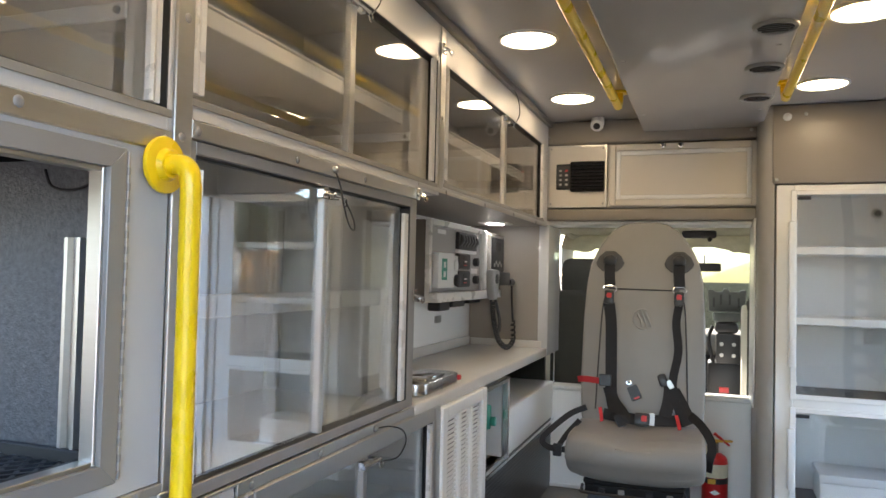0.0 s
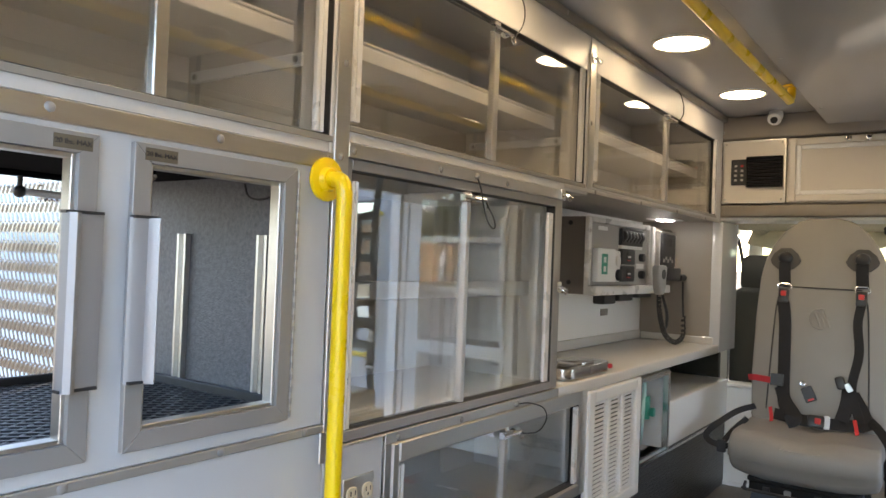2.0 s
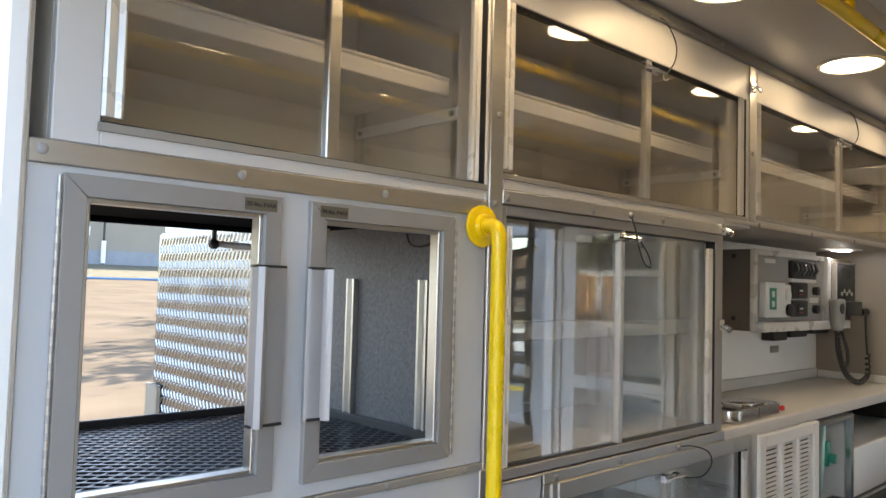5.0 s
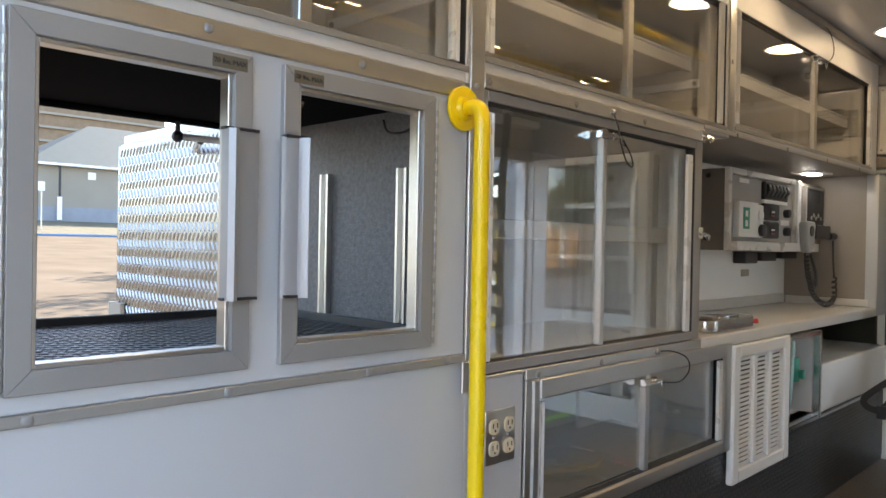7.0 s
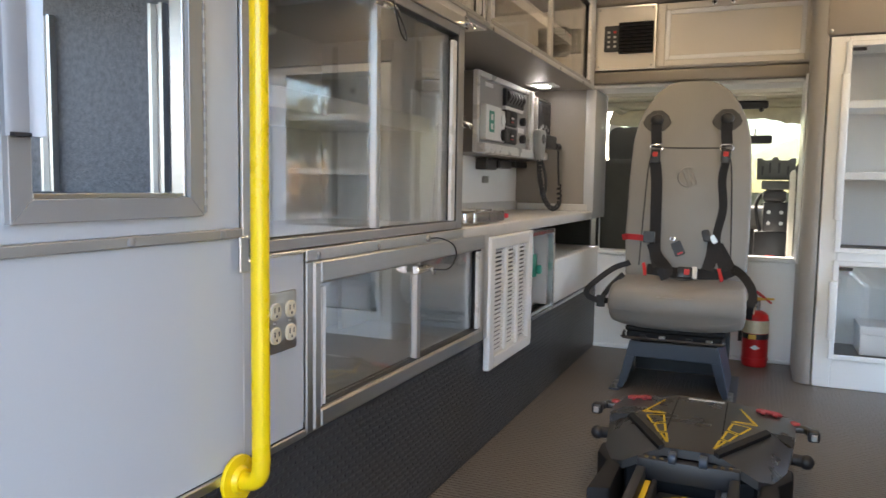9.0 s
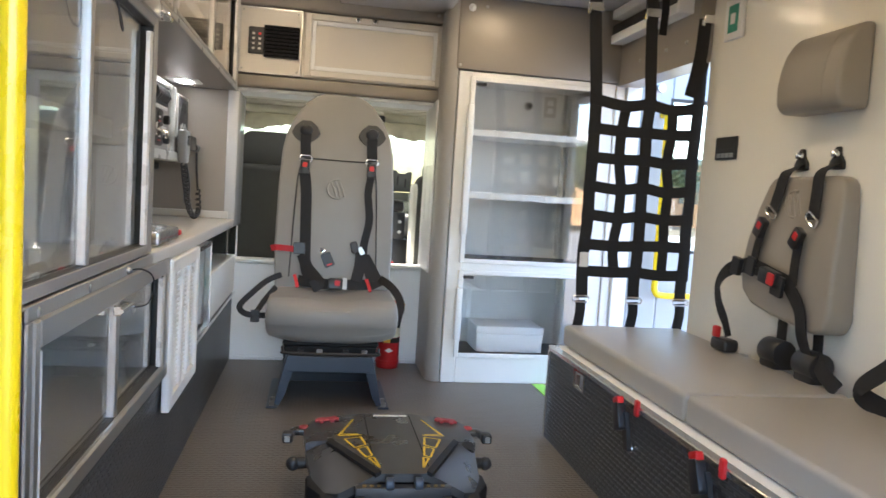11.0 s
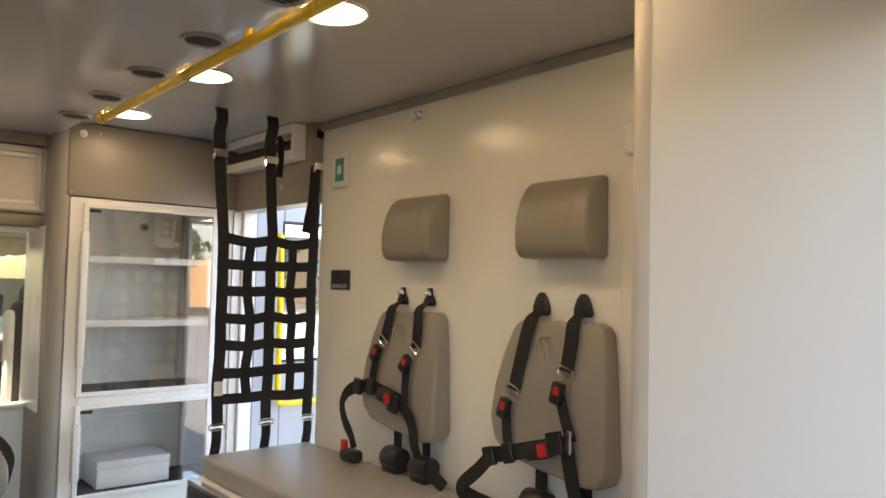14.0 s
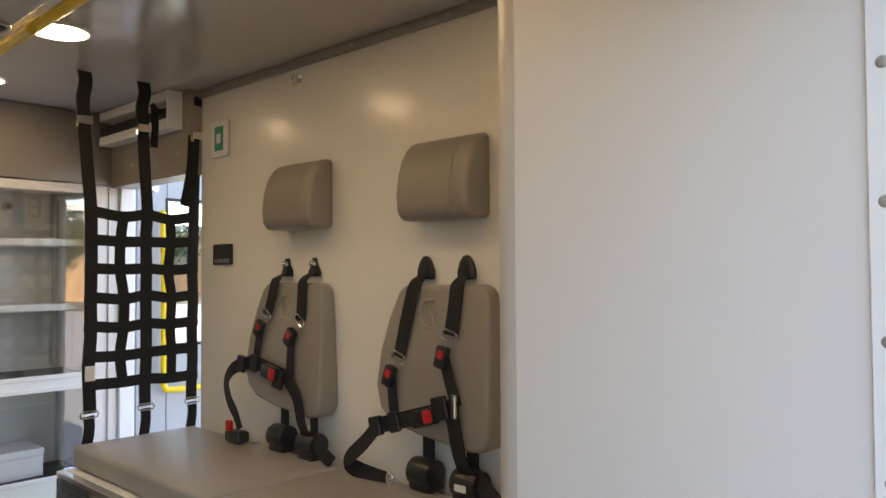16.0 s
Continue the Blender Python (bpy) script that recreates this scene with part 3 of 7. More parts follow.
def tray_door(y0, y1, z0, z1, hinge_left):
    d = thing("hinged_frame", "taupe aluminium hinged frame with a white pull and a weight sticker", "cabinet door", (0, (y0 + y1) / 2, z0), "hinged frames")
    w = 0.028
    fb = bmesh.new()
    co = [(y0, z0), (y1, z0), (y1, z1), (y0, z1)]
    ci = [(y0 + w, z0 + w), (y1 - w, z0 + w), (y1 - w, z1 - w), (y0 + w, z1 - w)]
    for i in range(4):
        j = (i + 1) % 4
        prism([co[i], co[j], ci[j], ci[i]], 0.024, on_x(-0.014), 0.0009, 1, bm=fb)
    part("frame", fb, M_FRAME, d)
    for a0, a1, b0, b1 in ((y0 + w, y0 + w + 0.006, z0 + w, z1 - w), (y1 - w - 0.006, y1 - w, z0 + w, z1 - w), (y0 + w + 0.006, y1 - w - 0.006, z0 + w, z0 + w + 0.006), (y0 + w + 0.006, y1 - w - 0.006, z1 - w - 0.006, z1 - w)):
        part("inner_lip", slab(-0.020, 0.003, a0, a1, b0, b1, bevel=0.001), M_ALU, d, "bright inner lip")
    hy = y0 - 0.004 if hinge_left else y1 + 0.004
    h = part("piano_hinge", cyl(bmesh.new(), (0.008, hy, z0 + 0.004), (0.008, hy, z1 - 0.004), 0.0028, n=10), M_STEEL, d)
    for k in range(0, 40, 2):
        z = z0 + 0.006 + (z1 - z0 - 0.02) * k / 40
        part("knuckle", cyl(bmesh.new(), (0.008, hy, z), (0.008, hy, z + 0.010), 0.0034, n=8), M_FRAME, h)
    gy = y1 - 0.023 if hinge_left else y0 + 0.015
    s = 1 if hinge_left else -1
    prof = [(-0.030, 0.0), (0.024, 0.0), (0.024, 0.020), (0.017, 0.026), (0.010, 0.022), (0.004, 0.012), (-0.020, 0.010), (-0.030, 0.006)]
    prof = [(-a * s * (1 if hinge_left else 0.72), b) for a, b in prof]
    part("pull", sweep(bmesh.new(), [(0.010, gy, 0.873), (0.010, gy, 1.104)], prof, up=(1, 0, 0)), M_PULL, d, "satin grey-white extruded pull handle")
    for z in (0.875, 1.105):
        part("end_cap", slab(0.010, 0.024, gy - (0.026 if hinge_left else 0.018), gy + (0.026 if hinge_left else 0.018), z - 0.002, z + 0.002, bevel=0), M_DARK, d)
    sy = (y1 - 0.036) if hinge_left else (y0 + 0.042)
    st = part("sticker", slab(0.0098, 0.0108, sy - 0.026, sy + 0.026, z1 - 0.024, z1 - 0.006, bevel=0), M_STICK, d, "tan sticker with dark lettering")
    words("20 lbs. MAX", 0.0098, Matrix.Translation((0.0112, sy, z1 - 0.015)) @ Matrix.Rotation(radians(90), 4, "Z") @ Matrix.Rotation(radians(90), 4, "X"), M_DARK, st)
    return d


M_PULL = mat("satin_pull", (0.36, 0.365, 0.375), 0.38, 0.4, var=0.04, scale=12, bump=0.03)
M_STICK = mat("tan_sticker", (0.13, 0.108, 0.075), 0.5, var=0.1, scale=40)
tray_door(0.175, 0.479, 0.775, 1.210, True)
tray_door(0.530, 0.837, 0.776, 1.210, False)

# rubber mat with diamond openings on the tray
t = thing("tray_mat", "black rubber drain mat with diamond openings", "mat", (-0.28, 0.5, 0.771))
bm = bmesh.new()
for x0, x1, y0, y1 in ((-0.535, -0.525, 0.16, 0.86), (-0.04, -0.025, 0.16, 0.86), (-0.525, -0.04, 0.16, 0.17), (-0.525, -0.04, 0.85, 0.86)):
    box(bm, x0, x1, y0, y1, 0.771, 0.806, 0.002, 1)
part("rim", bm, M_RUBBER, t)
bm = bmesh.new()
step = 0.036
n = int(1.25 / step)
for s in (1, -1):
    for k in range(-n, n):
        # line x = x0 + s*0.5*(y - c)
        c0 = 0.16 + k * step
        pts = []
        for x in (-0.525, -0.04):
            y = c0 + s * (x + 0.04) * 1.35 + (0.66 if s > 0 else 0)
            pts.append((x, y))
        (xa, ya), (xb, yb) = pts
        lo, hi = 0.17, 0.85
        def clip(y):
            return xa + (xb - xa) * (y - ya) / (yb - ya)
        if max(ya, yb) < lo or min(ya, yb) > hi:
            continue
        A, B = Vector((xa, ya, 0)), Vector((xb, yb, 0))
        if A.y > B.y:
            A, B = B, A
        if A.y < lo:
            A = Vector((clip(lo), lo, 0))
        if B.y > hi:
            B = Vector((clip(hi), hi, 0))
        if (B - A).length < 0.01:
            continue
        z = 0.784 + (0.001 if s > 0 else 0)
        sweep_pts = [A + Vector((0, 0, z)), B + Vector((0, 0, z))]
        d = (B - A).normalized().cross(Vector((0, 0, 1))) * 0.0026
        vs = [bm.verts.new(p) for p in (sweep_pts[0] - d, sweep_pts[0] + d, sweep_pts[1] + d, sweep_pts[1] - d)]
        up = Vector((0, 0, 0.006))
        vt = [bm.verts.new(v.co + up) for v in vs]
        bm.faces.new(vt)
        for i in range(4):
            bm.faces.new((vs[i], vs[(i + 1) % 4], vt[(i + 1) % 4], vt[i]))
bmesh.ops.recalc_face_normals(bm, faces=bm.faces[:])
part("mesh", bm, mat("wet_black_rubber", (0.045, 0.046, 0.05), 0.32, var=0.2, scale=12, bump=0.2, bscale=300), t, "black diamond mesh")

# beige panel below the trays, bottom trim
tagged(solid("wall_panel_low", slab(-0.019, 0.0, 0.135, 0.935, 0.368, 0.7385, bevel=0.001), M_PANEL, "smooth pale grey panel under the tray compartment"), kind="structure")
band("trim_band_9", 0.105, 0.935, 0.3525, 0.3675, [(y, 0.36) for y in (0.3, 0.6)], 0.008)

# ---- large glazed cabinet ----
c = thing("glazed_cabinet", "large white cabinet with two sliding clear panes and one shelf", "cabinet", (0, 1.4, 0.7))
carcass(c, 0.969, 1.882, 0.708, 1.247, M_WHITE)
face_frame(c, 0.969, 1.882, 0.708, 1.247, 0.986, 1.842, 0.729, 1.226, M_FRAME)
panes(c, 0.986, 1.842, 0.729, 1.226, 1.396, M_GLASS_L, 0.008)
slide_handle(c, 0.996, 0.732, 1.205, 0.020)
slide_handle(c, 1.812, 0.732, 1.205, 0.026)
bm = slab(DEPTH + 0.016, -0.10, 0.985, 1.865, 0.977, 0.989)
box(bm, -0.102, -0.09, 0.985, 1.865, 0.968, 1.010, 0.002, 1)
part("shelf", bm, M_LINER_G, c)
for y in (0.984, 1.864):
    for x in (-0.40, -0.13):
        part("upright", slab(x - 0.008, x + 0.008, y, y + 0.003, 0.73, 1.22, bevel=0), M_ALU, c)

# ---- outlet panel and low glazed cabinet ----
tagged(solid("wall_panel_outlet", slab(-0.019, 0.0, 0.9355, 1.109, 0.372, 0.700, bevel=0.002), M_PANEL, "pale grey panel round the double outlet"), kind="structure")
band("trim_band_10", 1.110, 1.131, 0.36, 0.682, [], 0.006)
band("trim_band_11", 0.936, 1.109, 0.3575, 0.3715, [], 0.006)
band("trim_band_12", 0.968, 1.109, 0.701, 0.7065, [], 0.006)
c = thing("low_glazed_cabinet", "low cabinet with sliding clear panes in an aluminium frame", "cabinet", (0, 1.6, 0.36))
carcass(c, 1.133, 2.080, 0.372, 0.682, M_WHITE)
part("frame", ring_frame("x", -0.018, 1.133, 2.090, 0.360, 0.682, 0, 0.026, bevel=0.004, ws=(0.024, 0.045, 0.036, 0.044)), M_ALU, c)
panes(c, 1.157, 2.045, 0.396, 0.638, 1.614, M_GLASS_L, 0.009)
slide_handle(c, 1.172, 0.40, 0.63, 0.024)
slide_handle(c, 2.030, 0.40, 0.63, 0.024)

# ---- louvred grille ----
g = thing("louvred_grille", "white louvred air grille panel hung on the cabinet face", "grille", (0, 2.32, 0.255))
gy0, gy1, gz0, gz1 = 2.088, 2.536, 0.255, 0.669
part("frame", ring_frame("x", -0.006, gy0, gy1, gz0, gz1, 0, 0.022, bevel=0.004, ws=(0.045, 0.045, 0.040, 0.040)), M_WHITEP, g)
for k in (1, 2):
    y = gy0 + 0.045 + (gy1 - gy0 - 0.09) * k / 3
    part("stile", slab(-0.003, 0.014, y - 0.012, y + 0.012, gz0 + 0.04, gz1 - 0.04, bevel=0.002), M_WHITEP, g)
NS = 24
for k in range(NS):
    z = gz0 + 0.047 + (gz1 - gz0 - 0.094) * k / (NS - 1)
    for j in range(3):
        w = (gy1 - gy0 - 0.09) / 3
        y = gy0 + 0.045 + w * j + 0.010
        bm = prism([(0.000, z + 0.0032), (0.002, z + 0.0032), (0.008, z - 0.0026), (0.006, z - 0.0034)], w - 0.02, Matrix(((1, 0, 0, 0), (0, 0, 1, y), (0, 1, 0, 0), (0, 0, 0, 1))))
        part("louvre", bm, M_WHITEP, g)
part("backing", slab(-0.020, -0.006, gy0 + 0.01, gy1 - 0.01, gz0 + 0.11, gz1 - 0.002, bevel=0), M_DARK, g)

# ---- oxygen recess ----
o = thing("oxygen_recess", "white recess with a green flow meter and a clear hose", "recess", (0, 2.7, 0.34))
carcass(o, 2.552, 2.876, 0.338, 0.656, M_LINER_G, depth=-0.20)
part("frame", ring_frame("x", -0.018, 2.546, 2.882, 0.332, 0.660, 0.018, 0.026, bevel=0.003), M_BRIGHT, o)
M_GREEN = mat("green_plastic", (0.03, 0.28, 0.20), 0.3, var=0.05)
M_CLEARHOSE = mat("pale_hose", (0.42, 0.64, 0.60), 0.2, var=0.03)
m = part("flow_meter", cyl(bmesh.new(), (-0.065, 2.790, 0.47), (-0.065, 2.790, 0.56), 0.024, n=16, bevel=0.004), M_GREEN, o, "green flow meter")
part("knob", cyl(bmesh.new(), (-0.041, 2.790, 0.50), (-0.022, 2.790, 0.50), 0.018, n=14, bevel=0.003), M_GREEN, m)
part("gauge_tube", cyl(bmesh.new(), (-0.060, 2.770, 0.56), (-0.060, 2.770, 0.64), 0.010, n=12), M_CLEARHOSE, m)
part("hose", tube([(-0.08, 2.76, 0.64), (-0.05, 2.74, 0.61), (-0.04, 2.70, 0.52), (-0.045, 2.71, 0.42), (-0.07, 2.76, 0.37), (-0.09, 2.80, 0.40)], 0.007), M_CLEARHOSE, o, "clear looped hose")
part("hose", tube([(-0.09, 2.79, 0.65), (-0.06, 2.77, 0.60), (-0.05, 2.74, 0.48), (-0.07, 2.78, 0.41)], 0.006), M_CLEARHOSE, o)

# ---- panel ahead of the recess ----
solid("low_locker", slab(-0.30, -0.004, 2.888, LOWBK - 0.002, 0.345, 0.525, bevel=0.004), M_WHITE, "white low locker along the wall beside the chair", "locker")
band("trim_band_13", 2.886, LOWBK - 0.004, 0.330, 0.343, [], 0.004, M_BRIGHT, "bright edge strip under the low locker")

# ---- work counter with back wall and end wall ----
k = thing("work_counter", "grey laminate work counter with a low upstand", "counter", (-0.2, 2.7, 0.67))
part("top", slab(-0.385, 0.006, 1.886, BK - 0.004, 0.670, 0.708, bevel=0.006, seg=3), M_COUNTER, k)
part("upstand", slab(-0.385, -0.375, 1.888, BK - 0.016, 0.7085, 0.752), M_COUNTER, k)
part("upstand", slab(-0.374, -0.02, BK - 0.015, BK - 0.006, 0.7085, 0.742), M_COUNTER, k)
tagged(solid("action_wall", slab(-0.40, -0.386, 1.886, BK, 0.30, 1.296, bevel=0), M_WHITE, "white back wall above the work counter"), kind="structure")
tagged(solid("soffit", slab(-0.399, -0.002, 1.894, 3.554, 1.290, 1.2972, bevel=0), M_VINYL_W, "taupe underside of the overhead cabinet above the counter"), kind="structure")
tagged(solid("action_side_wall", slab(-0.385, -0.02, 1.8845, 1.892, 0.7085, 1.247, bevel=0), M_WHITE, "white side wall beside the counter"), kind="structure")
tagged(solid("action_end_wall", slab(-0.385, -0.020, BK - 0.004, BK + 0.012, 0.67, 1.296, bevel=0), M_VINYL_W, "taupe end wall of the counter recess"), kind="structure")
tagged(solid("door_post_left", slab(-0.040, 0.010, BK - 0.010, LOWBK + 0.06, 0.672, 1.296, bevel=0.006, seg=2), M_PANEL, "pale grey post at the pass-through"), kind="structure")
tagged(solid("post_strip", slab(-0.004, 0.004, LOWBK - 0.010, LOWBK - 0.002, 0.507, 0.670, bevel=0.001), M_BRIGHT, "thin bright strip under the post"), kind="structure")
# black backing paints the dark void between the low locker and the counter
tagged(solid("dark_gap_wall", slab(-0.40, -0.30, 2.85, LOWBK, 0.0, 0.545, bevel=0), M_DARK, "black wall put in for the dark gap behind the low locker"), kind="structure")

# ---- yellow upright grab bar ----
def grab_bar(name, pts, flanges, axis, label, r=0.0145):
    b = thing(name, label, "grab bar", flanges[0])
    part("bar", tube(pts, r, steps=5, n=16), M_YELLOW, b)
    for f in flanges:
        v = Vector(axis)
        bm = cyl(bmesh.new(), Vector(f), Vector(f) + v * 0.008, 0.040, n=28, bevel=0.002)
        cyl(bm, Vector(f) + v * 0.006, Vector(f) + v * 0.016, 0.024, 0.019, n=24)
        part("flange", bm, M_YELLOW, b, "round yellow mounting flange")
    return b


X = 0.057
grab_bar("upright_grab_bar", [(0.004, 0.905, 1.198), (0.035, 0.905, 1.198), (0.052, 0.905, 1.190), (X, 0.905, 1.165), (X, 0.905, 1.12), (X, 0.905, 0.9), (X, 0.905, 0.7), (X, 0.905, 0.5), (X, 0.905, 0.42), (X, 0.905, 0.385), (0.052, 0.905, 0.362), (0.035, 0.905, 0.352), (0.004, 0.905, 0.352)],
         [(0.008, 0.905, 1.198), (0.008, 0.905, 0.352)], (1, 0, 0), "glossy yellow upright grab bar on round flanges")

# ---- overhead lockers on the bulkhead ----
a = thing("heater_locker", "cream locker front with a dark heater grille and control keys", "locker", (0.13, BK, 1.39))
M_BEIGE = mat("beige_laminate", (0.66, 0.615, 0.54), 0.34, var=0.04, scale=4, bump=0.03, bscale=350)
part("body", slab(-0.004, 0.276, BK, BK + 0.19, 1.380, 1.676, bevel=0.004), M_BEIGE, a)
part("rim", ring_frame("y", BK - 0.004, -0.004, 0.276, 1.380, 1.676, 0.008, 0.006, bevel=0.001), M_ALU, a)
for x, z in ((0.012, 1.398), (0.258, 1.398), (0.012, 1.660), (0.258, 1.660)):
    part("screw", ball(bmesh.new(), (x, BK - 0.001, z), 0.005), M_STEEL, a)
part("key_housing", slab(0.038, 0.108, BK - 0.010, BK + 0.001, 1.466, 1.586, bevel=0.003), M_DARK, a, "black control housing")
gh = part("grille", ring_frame("y", BK - 0.018, 0.106, 0.264, 1.455, 1.597, 0.006, 0.017, bevel=0.002), M_BLACKM, a, "black heater grille")
part("backing", slab(0.111, 0.259, BK - 0.004, BK - 0.001, 1.460, 1.592, bevel=0), M_BLACKM, gh)
for kk in range(8):
    z = 1.465 + kk * 0.0163
    part("slat", prism([(0, z + 0.010), (0.004, z + 0.010), (0.015, z), (0.011, z)], 0.146, Matrix(((0, 0, 1, 0.112), (-1, 0, 0, BK - 0.004), (0, 1, 0, 0), (0, 0, 0, 1))), 0.0008, 1), M_DARK, gh)
keys = part("key_panel", slab(0.042, 0.102, BK - 0.0125, BK - 0.0103, 1.470, 1.582, bevel=0.002), M_DARK, a, "dark control key panel")
for i in range(2):
    for j in range(4):
        part("key", slab(0.054 + i * 0.028, 0.066 + i * 0.028, BK - 0.0145, BK - 0.0126, 1.484 + j * 0.022, 1.494 + j * 0.022, bevel=0.002), M_RED if (i, j) == (1, 3) else M_STEEL, keys)
d = thing("overhead_locker", "cream overhead locker with a framed drop door and two latches", "locker", (0.6, BK, 1.39))
part("body", slab(0.2785, 0.937, BK + 0.008, BK + 0.19, 1.380, 1.676, bevel=0.004), M_BEIGE, d)
part("frame", ring_frame("y", BK - 0.006, 0.287, 0.934, 1.386, 1.672, 0.030, 0.013, bevel=0.004), M_BEIGE, d, "raised cream door frame")
part("inner_bead", ring_frame("y", BK - 0.001, 0.3175, 0.9035, 1.4165, 1.6415, 0.020, 0.010, bevel=0.004), M_WHITE, d, "paler moulded bead")
part("door_panel", slab(0.338, 0.883, BK + 0.003, BK + 0.0075, 1.437, 1.621, bevel=0), M_BEIGE, d)
for x in (0.526, 0.604):
    l = part("latch", cyl(bmesh.new(), (x, BK - 0.005, 1.660), (x, BK - 0.018, 1.660), 0.013, n=18, bevel=0.003), M_CHROME, d, "round chrome latch")
    part("keyhole", cyl(bmesh.new(), (x, BK - 0.0178, 1.660), (x, BK - 0.0190, 1.660), 0.007, n=14), M_DARK, l)

# ---- glazed front cabinet ----
g = thing("front_cabinet", "tall white cabinet with two glazed doors and open shelves", "cabinet", (1.3, RC, 0))
X0, X1 = 0.992, 1.676
bm = bmesh.new()
box(bm, X0, X0 + 0.02, RC + 0.02, LOWBK, 0.0, 1.452)
box(bm, X0 + 0.02, X1, LOWBK - 0.015, LOWBK, 0.0, 1.452)
box(bm, X0 + 0.02, X1, RC + 0.02, LOWBK - 0.015, 1.434, 1.452)
box(bm, X0 + 0.02, X1, RC + 0.02, LOWBK - 0.015, 0.10, 0.118)
box(bm, X0 + 0.02, X1, RC + 0.02, LOWBK - 0.015, 0.548, 0.566)
box(bm, X1 - 0.03, X1, LOWBK - 0.05, LOWBK - 0.016, 0.118, 1.434)
part("body", bm, M_WHITE, g)
part("face_frame", ring_frame("y", RC, X0, X1, 0.0, 1.454, 0, 0.02, bevel=0.003, ws=(0.068, 0.030, 0.125, 0.035)), M_WHITE, g)
part("rail", slab(X0 + 0.068, X1 - 0.03, RC, RC + 0.02, 0.532, 0.590, bevel=0.002), M_WHITE, g)
for z0, z1, h0, h1 in ((0.572, 1.430, 0.706, 1.299), (0.124, 0.538, 0.211, 0.455)):
    dr = part("door", ring_frame("y", RC - 0.014, 1.047, 1.664, z0, z1, 0, 0.013, bevel=0.002, ws=(0.022, 0.020, 0.020, 0.020)), M_WHITEP, g, "white framed glazed door")
    p = part("pane", slab(1.068, 1.646, RC - 0.010, RC - 0.006, z0 + 0.019, z1 - 0.019, bevel=0), M_GLASS, dr)
    p.visible_shadow = False
    part("handle", slab(1.036, 1.066, RC - 0.046, RC - 0.0145, h0, h1, bevel=0.006, seg=2), M_WHITEP, dr, "long white pull handle")
    part("sticker", slab(1.070, 1.120, RC - 0.0115, RC - 0.0105, z1 - 0.040, z1 - 0.026, bevel=0), M_DARK, dr)
for z in (1.187, 0.893):
    part("shelf", slab(X0 + 0.021, X1 - 0.005, RC + 0.05, LOWBK - 0.016, z - 0.020, z + 0.012, bevel=0.003), M_WHITE, g)
part("side_pane", slab(X1 - 0.006, X1 - 0.002, RC + 0.022, LOWBK - 0.05, 0.12, 1.43, bevel=0), M_GLASS, g, "clear side panel towards the doorway").visible_shadow = False
part("upright", slab(1.615, 1.630, LOWBK - 0.03, LOWBK - 0.0155, 0.60, 1.43, bevel=0.001), M_ALU, g)
part("liner", slab(X0 + 0.03, X1 - 0.01, RC + 0.03, LOWBK - 0.05, 0.5665, 0.586, bevel=0.002), M_RUBBER, g, "black shelf liner")
part("liner", slab(X0 + 0.03, X1 - 0.01, RC + 0.03, LOWBK - 0.05, 0.1185, 0.135, bevel=0.002), M_RUBBER, g, "black shelf liner")
op = part("outlet_plate", slab(1.510, 1.574, LOWBK - 0.0205, LOWBK - 0.0155, 1.311, 1.416, bevel=0.004, seg=2), M_ALU, g, "bright steel outlet plate")
part("tag", slab(1.505, 1.572, LOWBK - 0.0175, LOWBK - 0.0155, 1.284, 1.303, bevel=0), M_WHITEP, g)
part("tag", slab(1.390, 1.460, LOWBK - 0.0175, LOWBK - 0.0155, 1.312, 1.330, bevel=0), M_WHITEP, g)
for z in (1.344, 1.384):
    part("socket", prism(rounded(0.032, 0.028, 0.010, 3), 0.004, on_y(LOWBK - 0.0205, 1.542, z), 0.001, 1), M_WHITEP, op)
sw = part("switch_block", cyl(bmesh.new(), (1.425, LOWBK - 0.0155, 1.360), (1.425, LOWBK - 0.030, 1.360), 0.023, n=18, bevel=0.003), M_STEEL, g, "round steel socket")
part("cap", cyl(bmesh.new(), (1.425, LOWBK - 0.0302, 1.360), (1.425, LOWBK - 0.036, 1.360), 0.014, n=14), M_DARK, sw)
tagged(solid("jamb_panel", slab(1.678, RW - 0.014, RC + 0.004, RC + 0.02, 0.0, 1.455, bevel=0.002), M_ENDPANEL, "white panel between the front cabinet and the doorway"), kind="structure")
tagged(solid("jamb_seal", slab(1.752, 1.760, RC - 0.004, RC + 0.0035, 0.0, 1.45, bevel=0.002), M_STEEL, "thin metal seam on the jamb panel"), kind="structure")
# box on the low shelf
M_BIN = mat("white_board", (0.80, 0.80, 0.80), 0.4, var=0.04, scale=10)
b = thing("storage_box", "plain white box on the low shelf", "box", (1.33, 3.6, 0.136))
part("body", slab(1.17, 1.50, 3.50, 3.72, 0.1365, 0.225, bevel=0.004, seg=2), M_BIN, b)
part("lid", slab(1.167, 1.503, 3.497, 3.723, 0.2255, 0.262, bevel=0.005, seg=2), M_BIN, b)
# knob on the padded panel
for x, z, r in ((1.03, 1.735, 0.017),):
    kq = thing("round_sensor", "small white round sensor on the padded panel", "sensor", (x, RC - 0.012, z))
    part("base", cyl(bmesh.new(), (x, RC - 0.012, z), (x, RC - 0.020, z), r, n=18, bevel=0.002), M_WHITEP, kq)
    part("eye", ball(bmesh.new(), (x, RC - 0.021, z), r * 0.6), M_WHITEP, kq)

